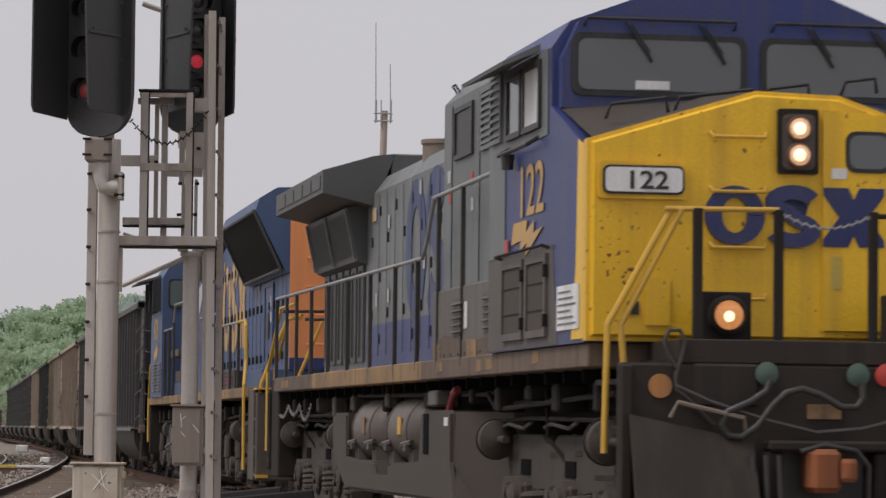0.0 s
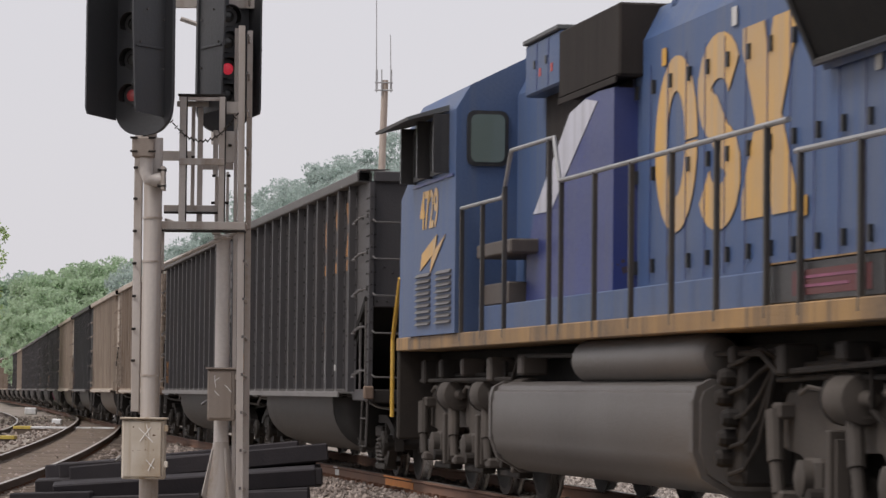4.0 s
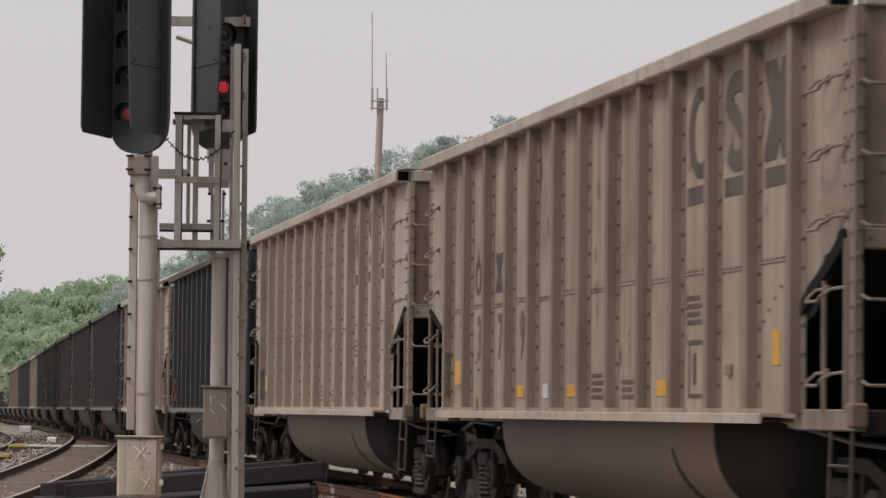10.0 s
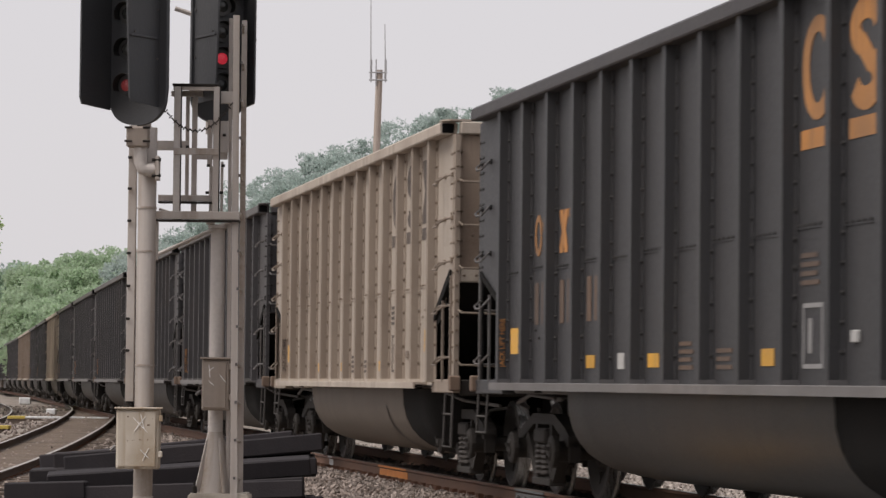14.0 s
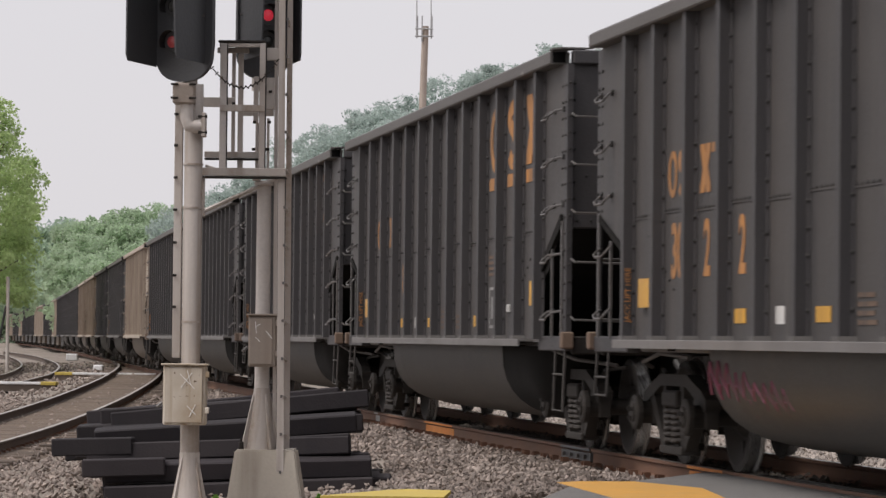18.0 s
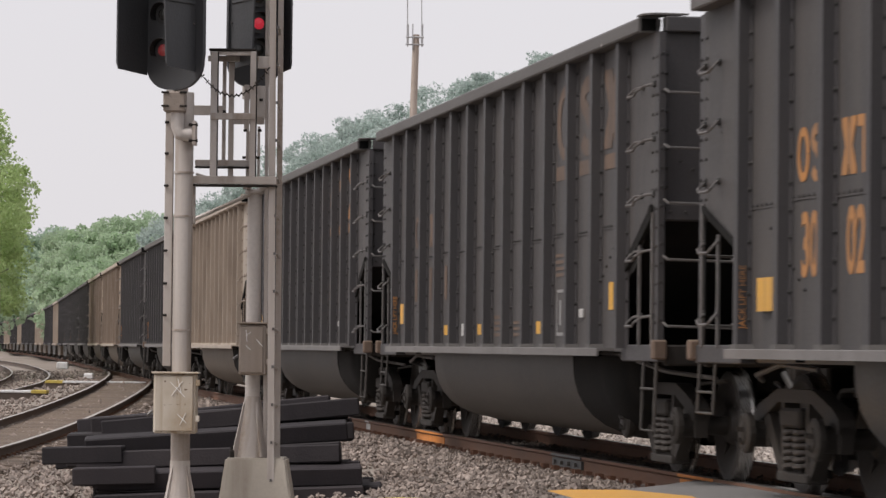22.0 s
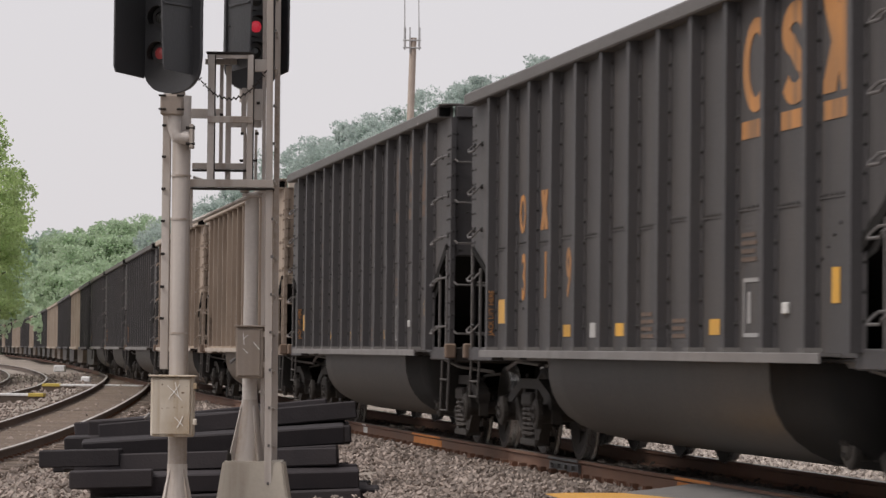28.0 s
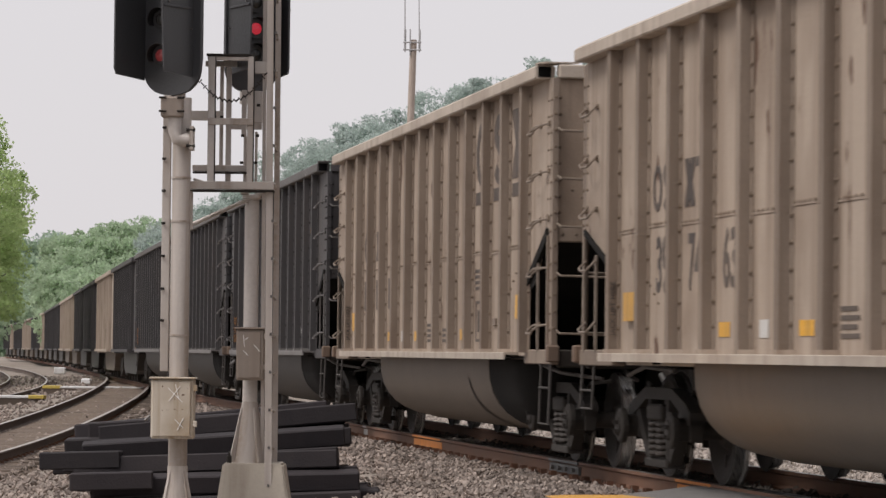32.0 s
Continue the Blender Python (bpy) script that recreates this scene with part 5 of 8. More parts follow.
    # ends
    for s in (-1, 1):
        bm = B()
        box(bm, *sorted((s * 7.3, s * 7.36)), -1.5, 1.5, 2.26, 3.68)
        end = part("end_sheet", bm, paint if dark else END_T, car, "riveted flat end sheet, sooty at its foot")
        bm = B()
        box(bm, *sorted((s * 7.29, s * 7.43)), -1.45, 1.45, 3.67, 3.80, 0.012)
        part("end_chord", bm, paint if dark else chord, end)
        for y in (-1.555, 1.555):
            # a black plate paints the shade inside the open chord
            bm = B()
            box(bm, *sorted((s * 7.242, s * 7.256)), y - 0.062, y + 0.062, 3.69, 3.79)
            part("chord_hollow", bm, HOLLOW_SHADE, end, "black plate for the shade in the chord's open end")
            if s > 0:
                bm = B()
                prism(bm, [(7.12, y - 0.07), (7.3, y - 0.07), (7.4, y), (7.4, y + 0.3), (7.12, y + 0.08)], "z", 3.811, 3.826)
                part("corner_cap", bm, chord, end)
        bm = B()
        box(bm, *sorted((s * 7.33, s * 7.42)), -1.45, 1.45, 2.13, 2.27, 0.012)
        part("end_flange", bm, paint, end)
        if near and s > 0:
            bm = B()
            for y in np.arange(-1.4, 1.42, 0.13):
                lathe(bm, [(0.016, 7.42), (0.013, 7.432), (0.002, 7.434)], "x", (0, y, 2.2), 6)
            for k in range(5):
                lathe(bm, [(0.016, 7.36), (0.013, 7.372), (0.002, 7.374)], "x", (0, -1.3 + 0.1 * k, 2.62 - 0.07 * k), 6)
            tagged(part("rivet_row", bm, rivet, end), kind="stuff")
        bm = B()
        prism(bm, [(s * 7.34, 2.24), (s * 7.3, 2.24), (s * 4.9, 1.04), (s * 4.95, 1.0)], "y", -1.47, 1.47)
        # its black is soot plus the shade of the open car end
        part("slope_sheet", bm, SOOT_SHADE, car, "sloped floor sheet, black with soot and painted shade")
        for y in (-1.44, 1.44):
            bm = B()
            e = math.copysign(1, y)
            prism(bm, [(s * 7.3, e * 1.506), (s * 7.44, e * 1.506), (s * 7.44, e * 1.452), (s * 7.425, e * 1.452), (s * 7.42, e * 1.49), (s * 7.3, e * 1.49)], "z", 0.98, 3.665)
            cp = part("corner_post", bm, post_paint, car)
            if near and y < 0:
                bm = B()
                for z in np.arange(1.3, 3.6, 0.155):
                    lathe(bm, [(0.016, 0), (0.013, -0.012), (0.002, -0.014)], "y", (s * 7.38, -1.506, z), 6)
                    if z > 2.1:
                        lathe(bm, [(0.016, 0), (0.013, -0.012), (0.002, -0.014)], "y", (s * 7.24, -1.505, z), 6)
                    if s > 0:
                        lathe(bm, [(0.016, 7.44), (0.013, 7.452), (0.002, 7.454)], "x", (0, -1.478, z + 0.02), 6)
                        if z > 2.2:
                            lathe(bm, [(0.016, 7.36), (0.013, 7.372), (0.002, 7.374)], "x", (0, -1.42, z + 0.02), 6)
                tagged(part("rivet_row", bm, rivet, cp), kind="stuff")
        bm = B()
        box(bm, *sorted((s * 6.2, s * 7.5)), -1.52, -1.4, 0.98, 1.12, 0.01)
        part("end_sill_side", bm, post_paint, car)
        bm = B()
        box(bm, *sorted((s * 7.38, s * 7.52)), -1.45, 1.45, 0.95, 1.12, 0.015)
        part("end_sill", bm, UNDER, car)
        bm = B()
        box(bm, *sorted((s * 7.46, s * 7.56)), -1.57, -1.45, 1.0, 1.16, 0.015)
        part("push_pole_pocket", bm, POCKET, car, "rust-tinged corner bracket")
        # platform, coupler, hose
        bm = B()
        box(bm, *sorted((s * 7.5, s * 7.72)), -0.45, 0.45, 0.72, 1.12, 0.03)
        part("striker", bm, UNDER, car)
        bm = B()
        box(bm, *sorted((s * 7.7, s * 7.98)), -0.08, 0.08, 0.78, 0.95, 0.03)
        lathe(bm, [(0.15, 0.72), (0.15, 1.0)], "z", (s * 8.0, 0.03 * s, 0), 10)
        part("coupler", bm, UNDER, car)
        bm = B()
        tube(bm, [(s * 7.65, -0.5, 0.9), (s * 7.85, -0.42, 0.66), (s * 8.0, -0.25, 0.52), (s * 8.09, -0.05, 0.5)], 0.03, 7)
        part("air_hose", bm, CABLE, car)
        # bent grab irons up the side, and rungs across the end
        for z in (1.27, 1.81, 2.27, 2.72, 3.17):
            bm = B()
            xa, xb = s * 6.78, s * 7.29
            tube(bm, [(xa + s * 0.1, -1.505, z + 0.085), (xa, -1.55, z + 0.08), (xa - s * 0.03, -1.6, z + 0.03), (xa, -1.62, z), (xa + s * 0.24, -1.62, z), (xa + s * 0.29, -1.62, z + 0.03), (xa + s * 0.35, -1.56, z + 0.075), (xb, -1.505, z + 0.085)], 0.0115, 6)
            part("grab_iron", bm, grab_paint, car)
            if near:
                for xx in (xa + s * 0.1, xb):
                    bm = B()
                    box(bm, xx - 0.035, xx + 0.035, -1.522, -1.5, z + 0.06, z + 0.11, 0.006)
                    part("grab_foot", bm, rivet, car)
            bm = B()
            tube(bm, [(s * 7.44, -1.46, z + 0.03), (s * 7.52, -1.44, z), (s * 7.52, -0.9, z - 0.01), (s * 7.42, -0.88, z + 0.02)], 0.0115, 6)
            part("end_rung", bm, grab_paint, car)
        for x in (6.82, 7.28):
            bm = B()
            box(bm, *sorted((s * x, s * (x + 0.035))), -1.53, -1.505, 1.1, 1.95 if x < 7 else 2.2, 0.004)
            part("ladder_stile", bm, grab_paint, car)
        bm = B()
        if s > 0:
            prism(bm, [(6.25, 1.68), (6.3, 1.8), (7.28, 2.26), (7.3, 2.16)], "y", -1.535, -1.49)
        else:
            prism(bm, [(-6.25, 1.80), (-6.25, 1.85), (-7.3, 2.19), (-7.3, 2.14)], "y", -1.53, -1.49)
        part("diagonal_flange", bm, SOOT_SHADE, car)
        bm = B()
        box(bm, *sorted((s * 7.3, s * 7.42)), 1.3, 1.5, 1.0, 2.2, 0.01)
        part("far_corner_post", bm, post_paint, car)
        # stirrup step under the corner
        bm = B()
        xa, xb = s * 6.95, s * 7.4
        low_z = 0.42 if s > 0 else 0.6
        tube(bm, [(xa, -1.5, 1.0), (xa, -1.52, low_z), (xb, -1.52, low_z), (xb, -1.5, 1.0)], 0.014, 6)
        tube(bm, [(xa, -1.52, 0.76), (xb, -1.52, 0.76)], 0.011, 6)
        part("stirrup_step", bm, STIRRUP, car)
        # brake rod and pipe seen under the end
        bm = B()
        tube(bm, [(s * 5.3, -1.2, 0.95), (s * 5.9, -1.3, 0.98), (s * 6.7, -1.25, 0.9), (s * 7.4, -1.0, 0.85)], 0.02, 6)
        part("brake_pipe", bm, GRAB, car)
        if s > 0:
            bm = B()
            lathe(bm, [(0.2, 0), (0.2, 0.03), (0.17, 0.03), (0.17, 0)], "x", (7.56, 0.6, 2.9), 16)
            part("brake_wheel", bm, GRAB, car)
    # tubs: rounded troughs with hooked ends
    n = 10
    prof = [(1.47 * math.cos(a) ** 0.56, 1.02 - 0.79 * math.sin(a) ** 0.78) for a in np.linspace(0, math.pi / 2, n)]
    ring = [(-y, z) for y, z in prof] + [(y, z) for y, z in prof[::-1]][1:]
    def hull(x0, x1, name, m, ends):
        bm = B()
        xs = np.linspace(x0, x1, 13)
        rings = []
        for x in xs:
            k = 1.0
            if ends[0] and x < x0 + 0.9:
                k = max(0.0, 1 - ((x0 + 0.9 - x) / 0.9) ** 2.2)
            if ends[1] and x > x1 - 0.75:
                k = max(0.0, 1 - ((x - x1 + 0.75) / 0.75) ** 2.4)
            k = math.sqrt(k) if k > 0 else 0.02
            rings.append([bm.verts.new((x, y * (0.75 + 0.25 * k) * (0.995 if ends[1] else 1.0), 1.02 - (1.02 - z) * max(k, 0.05))) for y, z in ring])
        for a, b in zip(rings, rings[1:]):
            for i in range(len(ring) - 1):
                bm.faces.new((a[i], a[i + 1], b[i + 1], b[i]))
        bm.faces.new(rings[0])
        bm.faces.new(rings[-1][::-1])
        return part(name, bm, m, car, smooth=True)
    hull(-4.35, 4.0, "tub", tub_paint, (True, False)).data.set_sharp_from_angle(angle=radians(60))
    # sooty end, blackened further for the shade of its inward turn
    hull(4.0, 6.0, "tub_end", SOOT_SHADE, (False, True))
    # a smear of brake dust across the tub
    if not dark:
        bm = B()
        arc = [(-y - (0.004 if y > 1.3 else 0.002), z - 0.004) for y, z in prof[:-1]]
        rows = [[bm.verts.new((2.72 + 0.02 * k + w * (0.04 + 0.035 * k), y, z)) for w in (0, 1)] for k, (y, z) in enumerate(arc)]
        for a, b in zip(rows[1:], rows[2:]):
            bm.faces.new((a[0], a[1], b[1], b[0]))
        bmesh.ops.solidify(bm, geom=bm.faces[:], thickness=-0.003)
        part("dust_smear", bm, GRIME, car, "dark smear across the tub")
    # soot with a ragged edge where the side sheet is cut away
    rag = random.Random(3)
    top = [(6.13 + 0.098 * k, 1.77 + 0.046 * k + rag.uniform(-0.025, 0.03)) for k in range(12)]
    decal(car, "soot_fringe", [[(6.13, 1.60), (6.26, 1.66), (6.62, 1.74), (7.07, 2.06), (7.26, 2.16), *top[::-1]]], -1.5065, SOOT_SHADE, 0.002)
    bm = B()
    box(bm, 4.52, 4.66, -1.53, -1.505, 1.36, 1.44, 0.006)
    part("card_holder", bm, GRAB_TAN if not dark else WHITE_P, car, "small metal card holder")
    bm = B()
    box(bm, -7.5, 7.5, -0.25, 0.25, 0.72, 1.02, 0.02)
    part("centre_sill", bm, UNDER, car)
    bm = B()
    box(bm, -7.25, 7.25, -1.48, 1.48, 1.03, 1.05)
    part("floor", bm, COALSTUFF, car)
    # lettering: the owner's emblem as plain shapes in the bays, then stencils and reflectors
    def glyph(name, polys, x, z, material):
        bm = B()
        for p in polys:
            prism(bm, [(x + a, z + b) for a, b in p], "y", -1.511, -1.507)
        return part(name, bm, material, car)
    lx = [POST_X[k] + 0.47 for k in (9, 10, 11)]
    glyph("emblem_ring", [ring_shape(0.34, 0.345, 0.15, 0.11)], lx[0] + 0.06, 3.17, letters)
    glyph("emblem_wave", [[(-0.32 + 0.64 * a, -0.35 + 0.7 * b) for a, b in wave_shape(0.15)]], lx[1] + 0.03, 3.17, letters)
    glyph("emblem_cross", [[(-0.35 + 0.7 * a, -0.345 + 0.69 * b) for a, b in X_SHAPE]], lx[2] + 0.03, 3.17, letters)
    for x in lx:
        glyph("emblem_bar", [[(-0.3, -0.065), (0.34, -0.065), (0.34, 0.065), (-0.3, 0.065)]], x, 2.71, letters)
    for k, shapes in ((1, (ring_shape(0.14, 0.19, 0.06, 0.06), [(-0.15 + 0.3 * a, -0.2 + 0.4 * b) for a, b in wave_shape(0.13)])), (2, ([(-0.15 + 0.3 * a, -0.19 + 0.38 * b) for a, b in X_SHAPE], [(-0.14 + 0.28 * a, -0.19 + 0.38 * b) for a, b in T_SHAPE]))):
        for j, sh in enumerate(shapes):
            glyph("reporting_mark", [sh], POST_X[k] + 0.34 + 0.33 * j, 2.43, mk)
    bm = B()
    box(bm, -5.66, -5.2, -1.552, -1.545, 1.36, 1.6)
    first = part("reflector", bm, YELLOW_SQ, car)
    for x in (-5.62, -5.26):
        bm = B()
        box(bm, x, x + 0.03, -1.546, -1.505, 1.4, 1.56)
        part("standoff", bm, paint, first)
    for x, z, w, h, m in ((-2.62, 1.22, 0.3, 0.11, YELLOW_SQ), (-1.55, 1.21, 0.22, 0.13, WHITE_P), (-0.5, 1.22, 0.34, 0.11, YELLOW_SQ), (2.62, 1.22, 0.3, 0.12, YELLOW_SQ), (5.72, 1.42, 0.17, 0.24, YELLOW_SQ)):
        glyph("reflector" if m is YELLOW_SQ else "data_label", [[(-w / 2, 0), (w / 2, 0), (w / 2, h), (-w / 2, h)]], x + 0.02, z, m)
    for x, z, n in ((0.5, 1.2, 4), (1.55, 1.2, 3), (3.6, 1.75, 4)):
        glyph("stencil", [[(-0.2, 0.06 * k), (0.2 - 0.05 * (k % 2), 0.06 * k), (0.2 - 0.05 * (k % 2), 0.06 * k + 0.032), (-0.2, 0.06 * k + 0.032)] for k in range(n)], x, z, FADED if dark else mk)
    glyph("routing_box", [[(-0.22, 0), (0.22, 0), (0.22, 0.03), (-0.22, 0.03)], [(-0.22, 0.4), (0.22, 0.4), (0.22, 0.43), (-0.22, 0.43)], [(-0.22, 0.03), (-0.19, 0.03), (-0.19, 0.4), (-0.22, 0.4)], [(0.19, 0.03), (0.22, 0.03), (0.22, 0.4), (0.19, 0.4)], [(-0.1, 0.1), (-0.02, 0.1), (-0.02, 0.33), (-0.1, 0.33)]], 3.67, 1.2, STENCIL_W if dark else mk)
    part("side_warning", text_mesh("JACK LIFT HERE", 0.046, squeeze=1.0, bold=0.001), ORANGE_P if dark else mk, car, "stencilled lifting notice", where=pose(POST_X[0] + 0.067, -1.545, 1.24, 0, -90, 90))
    if near:
        bm = B()
        for k in range(7):
            lathe(bm, [(0.014, 0), (0.012, -0.012), (0.002, -0.013)], "y", (-5.45 + 0.14 * k, -1.508, 1.95 - 0.075 * k), 5)
            lathe(bm, [(0.014, 0), (0.012, -0.012), (0.002, -0.013)], "y", (4.95 - 0.14 * k + 0.9, -1.508, 1.95 - 0.075 * k), 5)
        tagged(part("diagonal_rivets", bm, rivet, car), kind="stuff")
    for s in (-1, 1):
        truck(car, s * 6.12)
    return car


def far_gondola(paint, tub_paint, label):
    """The same kind of car for the tail of the train, which stays far away."""
    car = thing("coal_gondola", label, "freight car", "coal cars of the train", where=pose(0, 0, -200))
    bm = B()
    for s in (-1, 1):
        box(bm, -7.3, 7.3, *sorted((s * 1.48, s * 1.505)), 1.06, 3.7)
    for s in (-1, 1):
        box(bm, *sorted((s * 7.3, s * 7.36)), -1.48, 1.48, 2.1, 3.7)
    part("body", bm, paint, car)
    bm = B()
    box(bm, 0, 0.11, -1.6, -1.505, 1.09, 3.68)
    p = part("side_post", bm, paint, car, where=pose(POST_X[0], 0, 0))
    for x in POST_X[1:]:
        again(p, pose(x, 0, 0))
    for s in (-1, 1):
        bm = B()
        box(bm, -7.27, 7.27, *sorted((s * 1.46, s * 1.64)), 3.66, 3.81, 0.02)
        part("top_chord", bm, paint, car)
        bm = B()
        box(bm, -6.15, 5.85, *sorted((s * 1.4, s * 1.66)), 1.0, 1.09)
        part("side_sill", bm, paint, car)
        bm = B()
        box(bm, *sorted((s * 7.34, s * 7.47)), -1.5, 1.5, 0.95, 3.68)
        part("end_frame", bm, paint, car)
    bm = B()
    prism(bm, [(-4.3, 1.0), (5.3, 1.0), (4.6, 0.45), (4.0, 0.33), (-3.2, 0.33), (-3.9, 0.5)], "y", -1.3, 1.3)
    part("tub", bm, tub_paint, car)
    bm = B()
    box(bm, -8.0, 8.0, -0.3, 0.3, 0.6, 1.02)
    part("centre_sill", bm, UNDER, car)
    for s in (-1, 1):
        bm = B()
        prism(bm, [(-1.1, 0.35), (-1.1, 0.65), (-0.4, 0.84), (0.4, 0.84), (1.1, 0.65), (1.1, 0.35), (0.4, 0.2), (-0.4, 0.2)], "y", -1.12, 1.12)
        tr = part("truck", bm, UNDER, car, where=pose(s * 6.25, 0, 0))
        for k in (-1, 1):
            bm = B()
            for q in (-1, 1):
                lathe(bm, [(0.457, q * 0.68), (0.457, q * 0.8)], "y", (0, 0, 0), 20)
            part("wheelset", bm, WHEEL, tr, where=pose(k * 0.89, 0, 0.457))
    return car


# ---------------------------------------------------------------- locomotives
def road_truck(loco, x, cast=False):
    """A three-axle locomotive truck with turning wheelsets; cast: a frame with deep pedestal legs round open springs."""
    bm = B()
    box(bm, -2.3, 2.3, -0.8, 0.8, 0.5, 0.95, 0.04)
    tr = part("truck", bm, UNDER, loco, "heavy three-axle truck caked in brown dust", where=pose(x, 0, 0))
    for s in (-1, 1):
        bm = B()
        prof = [(-2.75, 0.7), (-2.75, 1.02), (-2.62, 1.13), (-1.75, 1.14), (-1.62, 1.02), (-1.3, 1.0), (-1.15, 1.13), (0.35, 1.13), (0.5, 1.0), (0.8, 1.0), (0.95, 1.12), (2.62, 1.12), (2.75, 1.0), (2.75, 0.7), (2.3, 0.7), (2.15, 0.62), (1.5, 0.62), (1.35, 0.74), (0.5, 0.72), (0.35, 0.62), (-0.35, 0.62), (-0.5, 0.74), (-1.35, 0.72), (-1.5, 0.62), (-2.2, 0.62), (-2.35, 0.7)]
        if cast:
            prof = [(-2.75, 0.8), (-2.75, 0.98), (-2.55, 1.08), (-1.25, 1.08), (-1.05, 0.98), (-0.75, 0.98), (-0.6, 1.08), (0.6, 1.08), (0.75, 0.98), (1.05, 0.98), (1.25, 1.08), (2.55, 1.08), (2.75, 0.98), (2.75, 0.8)]
            for cx in (1.85, 0, -1.85):
                prof += [(cx + 0.86, 0.68), (cx + 0.8, 0.6), (cx + 0.2, 0.6), (cx + 0.14, 0.28), (cx - 0.66, 0.28), (cx - 0.72, 0.68)]
        prism(bm, prof, "y", *sorted((s * 0.98, s * 1.12)))
        bmesh.ops.bevel(bm, geom=[e for e in bm.edges if e.calc_length() > 0.12], offset=0.02, segments=1, affect="EDGES")
        sf = part("side_frame", bm, MUDDY, tr)
        for k in (-1, 0, 1):
            cx = k * 1.85
            bm = B()
            box(bm, cx - 0.2, cx + 0.2, *sorted((s * 1.02, s * 1.2)), 0.36, 0.66, 0.03)
            jb = part("journal_box", bm, MUDDY, tr)
            bm = B()
            lathe(bm, [(0.13, s * 1.18), (0.13, s * 1.27), (0.08, s * 1.29)], "y", (cx, 0, 0.52), 14)
            part("bearing_cap", bm, MUDDY, jb, smooth=True)
            if s > 0:
                continue
            if cast:
                bm = B()
                tube(bm, [(cx + 0.5 + 0.2 * math.cos(a), -1.12 + 0.13 * math.sin(a), 0.3 + a * 0.0105) for a in np.linspace(0, 2 * math.pi * 4.5, 54)], 0.034, 6)
                part("coil_spring", bm, GEAR_L, tr)
                # pedestal leg with an oval bolted plate, and the pocket that carries the spring
                bm = B()
                prism(bm, [(cx - 0.74, 0.22), (cx + 0.24, 0.18), (cx + 0.18, 0.62), (cx + 0.08, 0.7), (cx - 0.58, 0.7), (cx - 0.68, 0.62)], "y", -1.22, -1.1)
                ped = part("pedestal", bm, MUDDY, tr)
                bm = B()
                pts = [(cx - 0.24 + 0.26 * math.cos(a), 0.46 + 0.19 * math.sin(a)) for a in np.linspace(0, 2 * math.pi, 17)[:-1]]
                prism(bm, pts, "y", -1.245, -1.22)
                ov = part("oval_plate", bm, UNDER, ped)
                for a in range(6):
                    bm = B()
                    lathe(bm, [(0.05, -1.275), (0.05, -1.245)], "y", (cx - 0.24 + 0.17 * math.cos(a * 1.047), 0, 0.46 + 0.125 * math.sin(a * 1.047)), 8)
                    part("bolt", bm, GEAR_L, ov)
                bm = B()
                prism(bm, [(cx + 0.2, 0.16), (cx + 0.86, 0.14), (cx + 0.86, 0.36), (cx + 0.74, 0.28), (cx + 0.34, 0.28), (cx + 0.22, 0.36)], "y", -1.24, -0.98)
                part("spring_seat", bm, MUDDY, tr)
                # black plate on the solid frame, painted as a shaded opening
                bm = B()
                box(bm, cx - 0.25, cx + 0.15, -1.135, -1.115, 0.72, 0.86, 0.008)
                part("frame_window", bm, HOLLOW_SHADE, sf, "black plate for the shade of an opening in the casting")
                if cx:
                    q = math.copysign(1, cx)
                    bm = B()
                    lathe(bm, [(0.1, 0.0), (0.17, 0.04), (0.18, 0.09), (0.18, 0.28), (0.1, 0.32), (0.035, 0.34), (0.035, 0.6)], "x", (cx + 0.4 * q - 0.6, -1.24, 1.03), 18)
                    cyl = part("brake_cylinder", bm, MUDDY, tr, "round dusty brake cylinder", True)
                    bm = B()
                    lathe(bm, [(0.19, 0.1), (0.19, 0.14)], "x", (cx + 0.4 * q - 0.6, -1.24, 1.03), 18)
                    part("cylinder_flange", bm, UNDER, cyl)
                bm = B()
                tube(bm, [(cx - 0.75, -1.2, 1.14), (cx - 0.3, -1.24, 1.17), (cx + 0.3, -1.22, 1.13), (cx + 0.7, -1.24, 1.18)], 0.018, 6)
                part("brake_pipe", bm, GEAR_L, tr)
                continue
            for j in (-1, 1):
                bm = B()
                tube(bm, [(cx + j * 0.34 + 0.09 * math.cos(a), -1.08 + 0.09 * math.sin(a), 0.3 + a * 0.0115) for a in np.linspace(0, 2 * math.pi * 4.5, 36)], 0.022, 5)
                part("coil_spring", bm, MUDDY, tr)
            bm = B()
            box(bm, cx + 0.48, cx + 0.58, -1.24, -1.1, 0.3, 0.86, 0.012)
            box(bm, cx + 0.58, cx + 0.62, -1.2, -1.1, 0.34, 0.8, 0.006)
            part("pedestal", bm, MUDDY, tr)
            bm = B()
            box(bm, cx - 0.5, cx + 0.45, -1.15, -1.0, 0.24, 0.31, 0.015)
            part("spring_seat", bm, UNDER, tr)
            bm = B()
            lathe(bm, [(0.1, cx - 0.08), (0.16, cx - 0.04), (0.175, cx), (0.175, cx + 0.44), (0.165, cx + 0.46), (0.06, cx + 0.48), (0.045, cx + 0.64)], "x", (0.78, -1.2, 1.07), 18)
            cyl = part("brake_cylinder", bm, MUDDY, tr, "round dusty brake cylinder", True)
            bm = B()
            lathe(bm, [(0.182, cx + 0.02), (0.182, cx + 0.05)], "x", (0.78, -1.2, 1.07), 18)
            part("cylinder_flange", bm, UNDER, cyl)
            bm = B()
